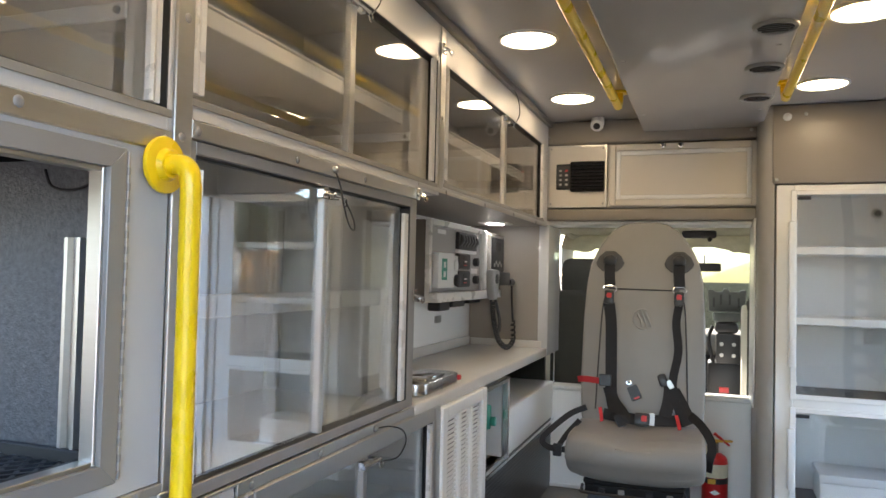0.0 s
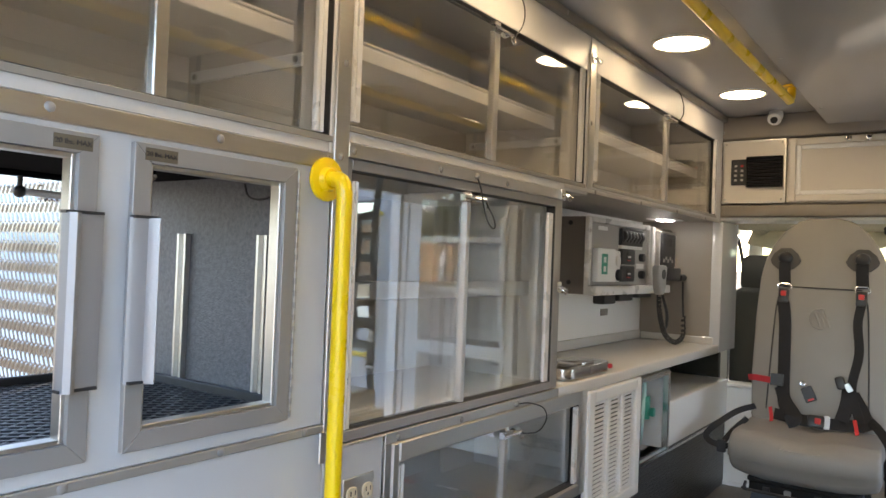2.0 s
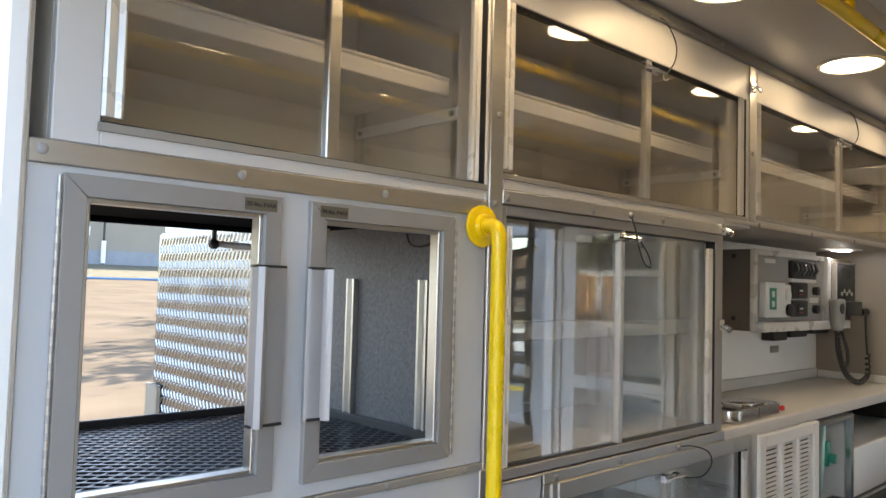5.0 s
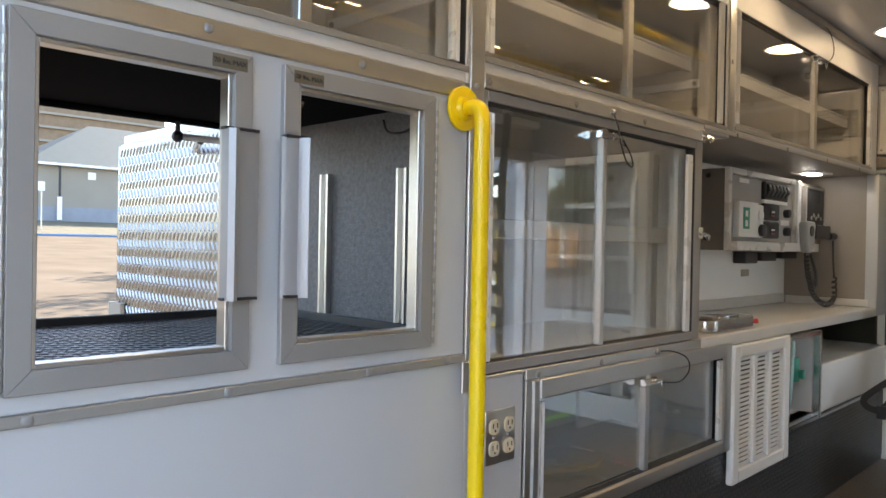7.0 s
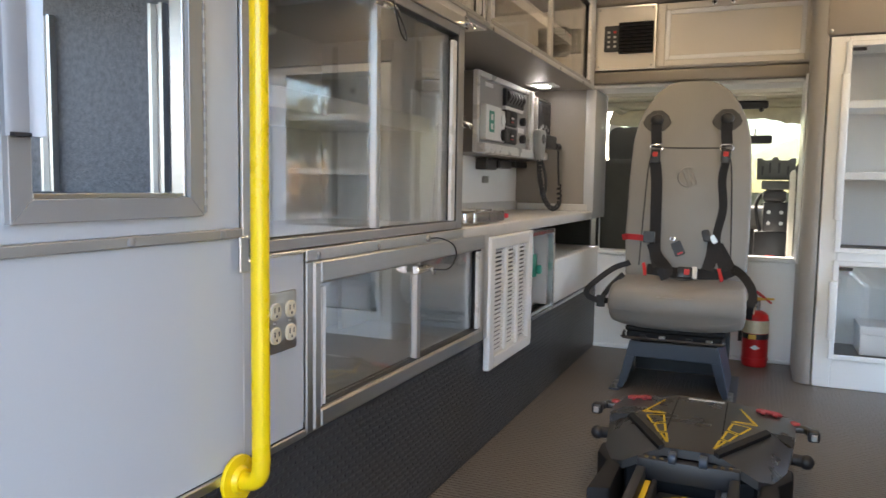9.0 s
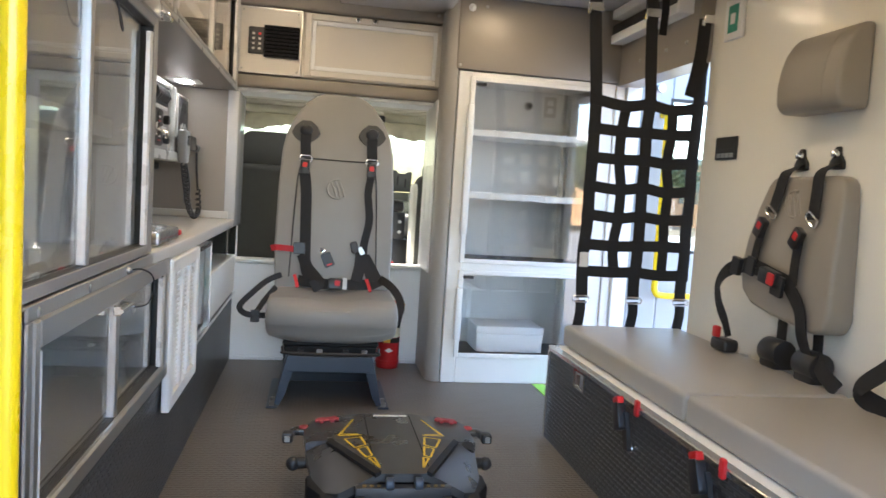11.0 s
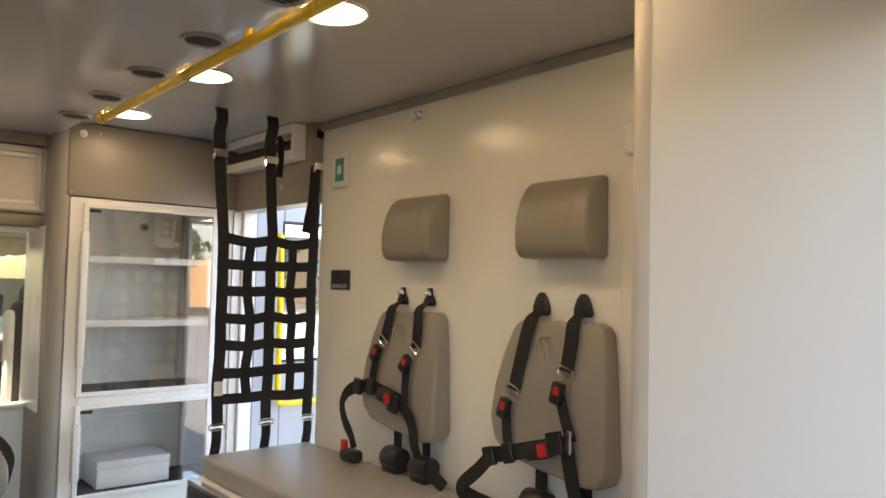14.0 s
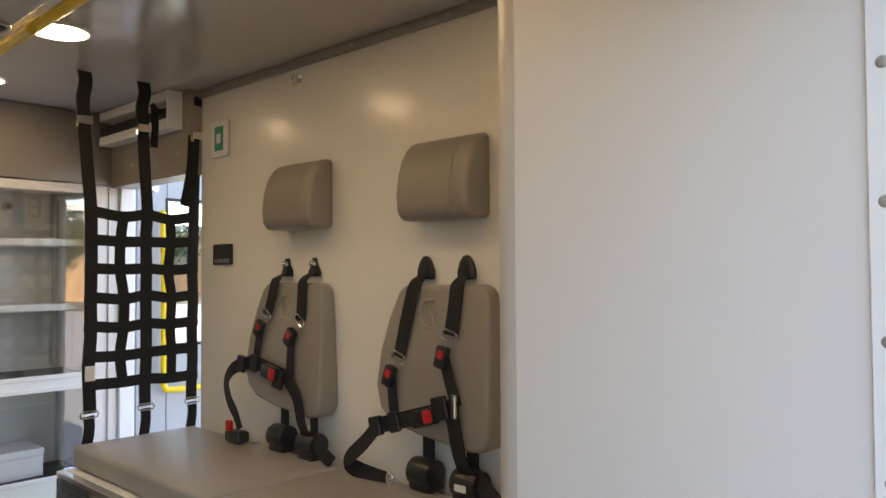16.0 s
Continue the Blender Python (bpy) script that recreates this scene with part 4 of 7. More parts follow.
# ---- bench ----
q = thing("squad_bench", "bench box faced with black tread sheet and aluminium edges", "bench", (1.55, 1.7, 0))
part("box", slab(1.264, RW - 0.002, 0.692, 2.664, 0.002, 0.343, bevel=0.002), M_TREAD, q)
part("edge_strip", slab(1.256, 1.286, 0.692, 2.670, 0.333, 0.352, bevel=0.003), M_BRIGHT, q, "bright aluminium edge strip")
part("edge_strip", slab(1.256, 1.281, 2.654, 2.672, 0.002, 0.332, bevel=0.003), M_BRIGHT, q, "bright aluminium edge strip")
part("lid", slab(1.266, RW - 0.002, 0.692, 2.668, 0.3435, 0.351, bevel=0.001), M_WHITE, q)
for y0, y1 in ((0.694, 1.740), (1.744, 2.680)):
    c = thing("bench_cushion", "grey vinyl seat cushion on the bench", "cushion", (1.56, (y0 + y1) / 2, 0.352), "bench cushions")
    part("cover", slab(1.312, RW - 0.035, y0, y1, 0.3525, 0.430, bevel=0.016, seg=4), M_VINYL, c)
    part("piping", tube([(1.319, y0 + 0.01, 0.421), (1.319, y1 - 0.01, 0.421)], 0.003, steps=1, n=8), M_VINYL, c)

# ---- ceiling: pod, lamps, grab rails ----
pod = thing("ceiling_pod", "light grey raised ceiling pod with rounded edges", "ceiling panel", (0.66, 2.0, CEIL - 0.06))
bm = prism(rounded(0.506, 3.25, 0.048), 0.063, Matrix.Translation((0.692, 1.985, CEIL - 0.064)), bevel=0.012, seg=4)
part("shell", bm, M_CEIL, pod)
for x, y in ((0.47, 3.2), (0.91, 3.2), (0.47, 2.4), (0.91, 2.35), (0.47, 1.6), (0.91, 1.55), (0.47, 0.8), (0.91, 0.75)):
    part("screw", ball(bmesh.new(), (x, y, CEIL - 0.0642), 0.008, 1, 1, 0.35, n=10), M_CEIL, pod, "painted screw head")
lamp = thing("ceiling_lamp", "round recessed ceiling lamp with a warm white lens", "ceiling lamp", (0.193, 3.10, CEIL), "ceiling lamps")
bm = tube([(0.193 + 0.088 * math.cos(radians(a)), 3.10 + 0.088 * math.sin(radians(a)), CEIL - 0.003) for a in range(0, 360, 15)], 0.006, steps=1, n=8, closed=True)
part("rim", bm, M_WHITEP, lamp)
part("lens", cyl(bmesh.new(), (0.193, 3.10, CEIL - 0.001), (0.193, 3.10, CEIL - 0.006), 0.084, n=40, bevel=0.002), M_LAMP, lamp, "glowing warm lens")
for x, y in ((0.193, 2.30), (0.193, 1.50), (0.193, 0.84), (1.118, 3.10), (1.118, 2.30), (1.118, 1.50), (1.118, 0.85)):
    copy_thing(lamp, Matrix.Translation((x, y, CEIL)))
vent = thing("ceiling_vent", "round dark louvred ceiling air vent", "air vent", (0.887, 2.985, CEIL - 0.064), "ceiling vents")
vz = CEIL - 0.064
part("ring", tube([(0.887 + 0.052 * math.cos(radians(a)), 2.985 + 0.052 * math.sin(radians(a)), vz - 0.003) for a in range(0, 360, 15)], 0.007, steps=1, n=8, closed=True), M_TAUPE, vent)
part("bowl", cyl(bmesh.new(), (0.887, 2.985, vz), (0.887, 2.985, vz - 0.003), 0.05, n=28), M_DARK, vent)
for i in range(5):
    w = math.sqrt(0.046 ** 2 - (0.016 * (i - 2)) ** 2)
    part("louvre", slab(0.887 - w, 0.887 + w, 2.985 + 0.016 * (i - 2) - 0.004, 2.985 + 0.016 * (i - 2) + 0.004, vz - 0.007, vz - 0.0035, bevel=0.001), M_DARK, vent)
for y in (2.577, 2.172, 1.757, 1.343):
    copy_thing(vent, Matrix.Translation((0.887, y, vz)))
for x in (0.388, 0.986):
    r = thing("ceiling_grab_rail", "yellow grab rail along the ceiling", "grab rail", (x, 3.1, CEIL), "ceiling grab rails")
    zr = CEIL - 0.066
    part("bar", tube([(x, 3.04, CEIL - 0.002), (x, 3.035, CEIL - 0.04), (x, 3.00, zr), (x, 2.94, zr), (x, 2.2, zr), (x, 1.2, zr), (x, 0.42, zr), (x, 0.35, zr), (x, 0.31, CEIL - 0.04), (x, 0.30, CEIL - 0.002)], 0.016, steps=4, n=16), M_YELLOW, r)
    for y in (3.04, 0.30):
        part("flange", cyl(bmesh.new(), (x, y, CEIL - 0.001), (x, y, CEIL - 0.010), 0.036, n=24, bevel=0.002), M_YELLOW, r)
    for y in (1.7,):
        part("stanchion", tube([(x, y, CEIL - 0.002), (x, y, zr)], 0.011, steps=1, n=12), M_YELLOW, r)

# ---- belts and buckles ----
M_BUCKLE = mat("buckle_plastic", (0.018, 0.018, 0.02), 0.35, var=0.1, scale=30, bump=0.05)


def facing(p, n, v=(0, 0, 1)):
    """Local frame at p: z out along n, y along v, x across."""
    n, v = Vector(n).normalized(), Vector(v)
    v = (v - n * v.dot(n)).normalized()
    u = v.cross(n)
    return Matrix(((u.x, v.x, n.x, p[0]), (u.y, v.y, n.y, p[1]), (u.z, v.z, n.z, p[2]), (0, 0, 0, 1)))


def buckle(parent, p, n, v=(0, 0, 1), w=0.038, h=0.062, d=0.018):
    m = facing(p, n, v)
    b = part("buckle", prism(rounded(w, h, 0.007, 3), d, m, 0.003, 2), M_BUCKLE, parent, "black belt buckle with a red button")
    part("button", prism(rounded(w * 0.52, h * 0.36, 0.003, 2), 0.003, m @ Matrix.Translation((0, h * 0.12, d - 0.0005)), 0.0008, 1), M_RED, b, "red release button")
    return b


def d_ring(parent, p, n, v=(0, 0, 1), w=0.027, h=0.013):
    m = facing(p, n, v)
    pts = [m @ Vector((x, y, 0)) for x, y in rounded(w * 2, h * 2, h * 0.95, 4)]
    return part("ring", tube(pts, 0.0032, steps=1, n=8, closed=True), M_CHROME, parent, "chrome wire ring")


def slider(parent, p, n, v=(0, 0, 1), w=0.056, h=0.036, d=0.008):
    return part("adjuster", prism(rounded(w, h, 0.004, 2), d, facing(p, n, v), 0.002, 1), M_BUCKLE, parent, "black belt adjuster")


def web(parent, pts, n, width=0.046, name="strap", label="", material=None):
    return part(name, strap(pts, width, n, 0.0026, 6), material or M_WEB, parent, label)


def retractor(parent, p, turn=0.0):
    """Belt reel under a black cover, on the wall behind the bench cushion."""
    bm = bmesh.new()
    cyl(bm, (p[0] - 0.004, p[1] - 0.043, p[2] + 0.020), (p[0] - 0.004, p[1] + 0.043, p[2] + 0.020), 0.040, n=26, bevel=0.006)
    box(bm, p[0] - 0.034, p[0] + 0.034, p[1] - 0.041, p[1] + 0.041, p[2] - 0.03, p[2] + 0.020, 0.010, 2)
    return part("retractor", bm, M_BUCKLE, parent, "black belt reel cover")


NX = (-1, 0, 0)


def emblem(parent, m, material):
    """A plain embossed roundel with three slanting bars."""
    bm = tube([m @ Vector((0.030 * math.cos(radians(a)), 0.030 * math.sin(radians(a)), 0)) for a in range(70, 290, 12)], 0.0040, steps=1, n=6)
    for k in (-1, 0, 1):
        tube([m @ Vector((k * 0.013 - 0.006, 0.026 - abs(k) * 0.004, 0)), m @ Vector((k * 0.013 + 0.004, 0, 0)), m @ Vector((k * 0.013 + 0.012, -0.024, 0))], 0.0040, steps=3, n=6, bm=bm)
    return part("emblem", bm, material, parent, "embossed round emblem")


def thin(z):
    """The back pads grow thinner towards the top."""
    return 1 - 0.45 * min(max((z - 0.66) / 0.35, 0), 1)


def pad_x(z):
    return RW - 0.010 - 0.088 * thin(z)


def wall_seat(c, style, hc, pc):
    """Headrest, back pad and harness of one place on the side wall, centred on y = c."""
    h = thing("headrest", "warm grey vinyl headrest pad on the wall above the bench", "headrest", (RW, hc, 1.19), "wall headrests")
    prof = [(0.0, -0.117), (0.084, -0.117), (0.103, -0.092), (0.106, -0.040), (0.099, 0.010), (0.085, 0.055), (0.062, 0.092), (0.034, 0.113), (0.0, 0.115)]
    bm = prism(prof, 0.270, Matrix(((-1, 0, 0, RW - 0.0005), (0, 0, 1, hc - 0.155), (0, 1, 0, 1.298), (0, 0, 0, 1))), 0.036, 6)
    part("pad", bm, M_VINYL_W, h)
    part("backing", slab(RW - 0.006, RW - 0.0008, hc - 0.135, hc + 0.095, 1.205, 1.385, bevel=0.001), M_DARK, h, "black backing board")
    crease = [(RW - a - 0.0002, hc - 0.095, 1.298 + z) for a, z in ((0.094, -0.1035), (0.1025, -0.090), (0.106, -0.040), (0.099, 0.010), (0.085, 0.055), (0.064, 0.0885))]
    part("seam", tube(crease, 0.0009, n=6), M_VINYL_W, h, "fine side seam")
    b = thing("back_pad", "warm grey vinyl back pad on the wall above the bench", "back pad", (RW, pc, 0.56), "wall back pads")
    out = [(-0.222, -0.170), (-0.205, -0.205), (-0.16, -0.215), (0.03, -0.195), (0.135, -0.175), (0.188, -0.138), (0.212, -0.07), (0.204, 0.03), (0.175, 0.13), (0.145, 0.200), (0.120, 0.222), (-0.170, 0.225), (-0.195, 0.205), (-0.205, 0.12)]
    bm = prism(out, 0.088, on_x(RW - 0.0875, pc, 0.770), 0.040, 5)
    for v in bm.verts:
        v.co.x = RW - (RW - v.co.x) * thin(v.co.z)
    part("pad", bm, M_VINYL_W, b)
    emblem(b, facing((pad_x(0.912) + 0.008, c + 0.018, 0.912), NX, (0.09, 0, 1)) @ Matrix.Scale(1.3, 4), M_VINYL_W)
    # harness
    t = thing("seat_harness", "black webbing shoulder and lap harness with red-button buckles", "seat belt", (RW - 0.1, c, 0.42), "wall harnesses")
    x = RW - 0.096
    for s, off in ((1, 0.078), (-1, -0.078)):
        y = c + off
        if style == 0:
            bm = prism([(-0.030, -0.030), (0.030, -0.030), (0.030, -0.010), (0.014, 0.012), (0.010, 0.034), (-0.010, 0.034), (-0.014, 0.012), (-0.030, -0.010)], 0.010, facing((RW - 0.002, y, 1.045), NX), 0.003, 2)
            a = part("anchor", bm, M_BUCKLE, t, "black belt anchor with a bright bolt")
            part("bolt", ball(cyl(bmesh.new(), (RW - 0.012, y, 1.056), (RW - 0.020, y, 1.060), 0.013, n=12), (RW - 0.021, y, 1.060), 0.009), M_CHROME, a)
        else:
            part("anchor", prism([(-0.034, -0.03), (0.034, -0.03), (0.034, 0.0), (0.022, 0.030), (0.008, 0.048), (-0.008, 0.048), (-0.022, 0.030), (-0.034, 0.0)], 0.026, facing((RW - 0.002, y, 1.034), NX) @ Matrix.Scale(0.86, 4), 0.008, 3), M_BUCKLE, t, "black moulded belt cover")
    # strap to the first shoulder
    if style == 0:
        pa = [(RW - 0.012, c + 0.078, 1.030), (pad_x(1.0) + 0.004, c + 0.076, 1.004), (pad_x(0.95), c + 0.086, 0.95), (pad_x(0.890), c + 0.102, 0.882)]
        pb = [(RW - 0.012, c - 0.078, 1.030), (pad_x(1.0) + 0.004, c - 0.080, 1.004), (pad_x(0.95), c - 0.084, 0.95), (pad_x(0.885), c - 0.088, 0.870)]
        ba, bb, la, lb = (pad_x(0.836), c + 0.132, 0.836), (pad_x(0.815), c - 0.050, 0.815), (x, c + 0.140, 0.715), (x, c - 0.06, 0.680)
    else:
        pa = [(RW - 0.02, c + 0.078, 1.020), (pad_x(0.99) + 0.004, c + 0.080, 0.994), (pad_x(0.92), c + 0.096, 0.92), (pad_x(0.83), c + 0.124, 0.786)]
        pb = [(RW - 0.02, c - 0.078, 1.020), (pad_x(0.99) + 0.004, c - 0.080, 0.994), (pad_x(0.94), c - 0.080, 0.94), (pad_x(0.875), c - 0.070, 0.858)]
        ba, bb, la, lb = (pad_x(0.735), c + 0.144, 0.733), (pad_x(0.802), c - 0.054, 0.800), (x, c + 0.122, 0.606), (x, c - 0.112, 0.674)
    for p, bk, l in ((pa, ba, la), (pb, bb, lb)):
        web(t, p, NX)
        v = Vector(p[-1]) - Vector(bk)
        d_ring(t, Vector(p[-1]) + Vector((-0.004, 0, 0)), NX, v)
        buckle(t, bk, NX, v)
        web(t, [bk, ((bk[0] + l[0]) / 2, (bk[1] + l[1]) / 2 + 0.004, (bk[2] + l[2]) / 2), l], NX, 0.036)
    # lap belt
    mid = tuple((p + q) / 2 for p, q in zip(la, lb))
    tilt = (lb[2] - la[2]) / (lb[1] - la[1])
    along = (0, -1, -tilt)
    out_z = la[2] - (0.021 if style else 0.007)
    web(t, [(la[0], la[1] + 0.075, out_z), la, mid, lb], (-1, 0, 0.1), 0.046, "lap_strap")
    bk = (mid[0] - 0.003, mid[1] - 0.012, mid[2] - 0.004)
    m = facing(bk, NX, along)
    lap = part("buckle", prism(rounded(0.046, 0.088, 0.007, 3), 0.022, m, 0.004, 2), M_BUCKLE, t, "black lap buckle with a red end button")
    part("button", prism(rounded(0.036, 0.032, 0.006, 3), 0.005, m @ Matrix.Translation((0, 0.022, 0.0215)), 0.0015, 2), M_RED, lap, "red release button")
    slider(t, (la[0] - 0.003, la[1] + 0.070, out_z), NX, along, 0.056, 0.044, 0.016)
    slider(t, (la[0] - 0.003, la[1] - 0.002, la[2]), NX, along, 0.058, 0.040, 0.010)
    slider(t, (lb[0] - 0.004, lb[1] + 0.052, lb[2] - 0.008), NX, along, 0.062, 0.052, 0.012)
    if style:
        part("latch_plate", slab(lb[0] - 0.016, lb[0] - 0.004, lb[1] - 0.006, lb[1] + 0.010, lb[2] - 0.030, lb[2] + 0.034, bevel=0.003), M_CHROME, t, "chrome latch plate")
    # falls to the bench and to the reels
    if style:
        web(t, [(la[0], la[1] + 0.075, out_z), (x - 0.004, c + 0.250, 0.530), (x - 0.004, c + 0.318, 0.475), (x, c + 0.325, 0.452), (x + 0.006, c + 0.270, 0.437), (x + 0.02, c + 0.180, 0.424)], (-1, 0.2, 0.2), 0.050, "fall_strap")
        d_ring(t, (x + 0.012, c + 0.160, 0.430), NX, (0, 1, 0), 0.022, 0.013)
    else:
        web(t, [(la[0], la[1] + 0.075, out_z), (x, c + 0.290, 0.680), (x, c + 0.330, 0.632), (x, c + 0.312, 0.571), (x + 0.004, c + 0.275, 0.520), (x + 0.01, c + 0.255, 0.470)], (-1, 0.2, 0.1), 0.048, "fall_strap")
        e = part("end_fitting", slab(x - 0.02, x + 0.035, c + 0.225, c + 0.315, 0.4205, 0.462, bevel=0.012, seg=3), M_BUCKLE, t, "black buckle end resting on the bench")
        part("button", slab(x - 0.024, x - 0.006, c + 0.270, c + 0.300, 0.4625, 0.500, bevel=0.005, seg=2), M_RED, e)
    web(t, [(lb[0], lb[1] + 0.02, lb[2]), (x - 0.004, c - 0.105, 0.62), (x + 0.004, c - 0.118, 0.54), (RW - 0.060, c - 0.118, 0.475)], (-1, 0, 0), 0.046, "fall_strap")
    web(t, [(RW - 0.04, c + 0.045, 0.60), (RW - 0.04, c + 0.045, 0.46)], NX, 0.044, "fall_strap")
    web(t, [(RW - 0.04, c - 0.115, 0.60), (RW - 0.035, c - 0.115, 0.46)], NX, 0.040, "fall_strap")
    web(t, [(RW - 0.06, c - 0.14, 0.50), (RW - 0.075, c - 0.20, 0.46), (RW - 0.07, c - 0.25, 0.43)], (-1, 0, 0.3), 0.044, "fall_strap")
    retractor(t, (RW - 0.045, c + 0.05, 0.447))
    reel = retractor(t, (RW - 0.045, c - 0.115, 0.445))
    if style:
        part("label", prism(rounded(0.040, 0.018, 0.002, 2), 0.001, facing((RW - 0.0895, c - 0.115, 0.462), (-1, 0, 0.05))), M_WHITEP, reel, "white printed label")
    part("bolt", cyl(bmesh.new(), (RW - 0.05, c + 0.20, 0.416), (RW - 0.05, c + 0.20, 0.426), 0.016, n=12), M_CHROME, t, "bright anchor bolt")
    for ob, dz in ((h, 0.005), (b, 0.012), (t, 0.012)):
        ob.matrix_basis = Matrix.Translation((0, -0.011, dz)) @ ob.matrix_basis


wall_seat(2.015, 0, 1.996, 2.034)
wall_seat(1.327, 1, 1.325, 1.338)

# ---- small things on the right wall ----
s = thing("emergency_switch", "cream wall switch plate with a green emergency label", "wall switch", (RW, 2.575, 1.51))
part("plate", slab(RW - 0.014, RW - 0.0005, 2.472, 2.590, 1.499, 1.643, bevel=0.004, seg=2), M_WHITEP, s)
lb = part("label", slab(RW - 0.0152, RW - 0.0141, 2.500, 2.563, 1.524, 1.620, bevel=0), M_GREEN, s, "green label")
part("symbol", slab(RW - 0.0165, RW - 0.0153, 2.517, 2.546, 1.553, 1.590, bevel=0), M_WHITEP, lb)
s = thing("keypad", "small black wall keypad with grey keys", "keypad", (RW, 2.557, 1.07))
part("plate", slab(RW - 0.010, RW - 0.0005, 2.446, 2.583, 1.073, 1.154, bevel=0.003), M_DARK, s)
for k in range(4):
    part("key", slab(RW - 0.013, RW - 0.0101, 2.459 + k * 0.028, 2.481 + k * 0.028, 1.080, 1.096, bevel=0.001), M_STEEL, s)
part("display", slab(RW - 0.0115, RW - 0.0101, 2.466, 2.562, 1.111, 1.144, bevel=0), M_RUBBER, s)
k = thing("coat_hook", "small chrome swivel hook near the ceiling", "hook", (RW, 2.06, 1.72))
part("base", slab(RW - 0.006, RW - 0.0005, 2.003, 2.033, 1.706, 1.738, bevel=0.002), M_CHROME, k)
part("hook", tube([(RW - 0.006, 2.018, 1.728), (RW - 0.03, 2.018, 1.724), (RW - 0.036, 2.018, 1.708), (RW - 0.024, 2.018, 1.698), (RW - 0.012, 2.018, 1.704)], 0.005, n=8), M_CHROME, k)
k = thing("wall_dispenser", "white plastic wall fitting beside the end panel", "dispenser", (RW, 1.09, 1.5))
part("body", slab(RW - 0.035, RW - 0.0005, 1.030, 1.098, 1.460, 1.552, bevel=0.012, seg=3), M_WHITEP, k)
k = thing("wall_hatch", "cream rounded hatch plate flush on the wall", "hatch", (RW, 0.95, 0.9))
part("plate", prism(rounded(0.34, 0.44, 0.06), 0.004, on_x(RW - 0.0045, 0.948, 1.095), 0.0015, 1), M_WALL, k)
for y in (0.9, 1.3, 1.72, 2.15, 2.55):
    rv = solid("trim_screw", ball(bmesh.new(), (RW - 0.0145, y, CEIL - 0.018), 0.006), M_STEEL, "small screw in the corner strip", "screw", "trim screws")

# ---- cargo net at the head of the bench ----
net = thing("cargo_net", "black webbing net hung from the ceiling at the bench end", "net", (1.568, 2.70, 0.42))
rnd = random.Random(5)
NY = 2.700
mains = (1.350, 1.572, 1.800)
feet = (1.378, 1.590, 1.783)
for i, (x, x1) in enumerate(zip(mains, feet)):
    pts = [(x1 + (x - x1) * max((z - 1.26) / 0.34, 0) + (rnd.uniform(-0.004, 0.004) if z < 1.5 else 0), NY, z) for z in (1.60, 1.50, 1.40, 1.28, 1.18, 1.06, 0.94, 0.82, 0.70, 0.61, 0.53)]
    part("upright_strap", strap(pts, 0.046, (0, -1, 0), 0.003), M_WEB, net)
    part("hanger_strap", strap([(x, NY, CEIL - 0.004), (x + 0.003, NY - 0.006, 1.74), (x - 0.003, NY + 0.004, 1.68), (x, NY, 1.60)], 0.046, (0, -1, 0), 0.012), M_WEB, net)
    bq = part("cam_buckle", prism(rounded(0.054, 0.030, 0.004, 2), 0.014, facing((x, NY - 0.004, 1.603), (0, -1, 0)), 0.002, 1), M_CHROME, net, "chrome cam buckle")
    part("lever", cyl(bmesh.new(), (x - 0.03, NY - 0.016, 1.597), (x - 0.03, NY - 0.016, 1.575), 0.006, n=8), M_CHROME, bq)
    part("ceiling_plate", slab(x - 0.026, x + 0.026, NY - 0.008, NY + 0.012, CEIL - 0.006, CEIL - 0.0005, bevel=0.001), M_BRIGHT, net)
    d_ring(net, (x1, NY - 0.003, 0.526), (0, -1, 0), w=0.032, h=0.012)
    part("lower_strap", strap([(x1, NY, 0.52), (x1 + 0.003, NY + 0.004, 0.47), (x1 - 0.004, NY + 0.01, 0.40), (x1 - 0.006, NY + 0.012, 0.345)], 0.036, (0, -1, 0), 0.010), M_WEB, net)
for x in (1.495, 1.686):
    pts = [(x + rnd.uniform(-0.010, 0.010), NY + 0.003, z) for z in (1.272, 1.16, 1.05, 0.945, 0.83, 0.73, 0.62)]
    part("upright_strap", strap(pts, 0.040, (0, -1, 0), 0.003), M_WEB, net)
for r in range(7):
    z = 1.277 - r * 0.1075
    sag = 0.020 if r == 0 else 0.010 - 0.001 * r
    pts = [(x, NY - 0.003, z - (sag if i in (1, 3) else sag * 0.3 if i == 2 else 0) + rnd.uniform(-0.004, 0.004)) for i, x in enumerate((1.356, 1.495, 1.590, 1.686, 1.805))]
    part("cross_strap", strap(pts, 0.041, (0, -1, 0), 0.003), M_WEB, net)
part("label", slab(1.360, 1.396, NY - 0.0065, NY - 0.0055, 0.648, 0.703, bevel=0), M_WHITEP, net, "white sewn label")
part("tail_strap", strap([(1.780, NY - 0.012, 1.60), (1.770, NY - 0.014, 1.45), (1.745, NY - 0.012, 1.31)], 0.050, (0, -1, 0.2), 0.003), M_WEB, net)

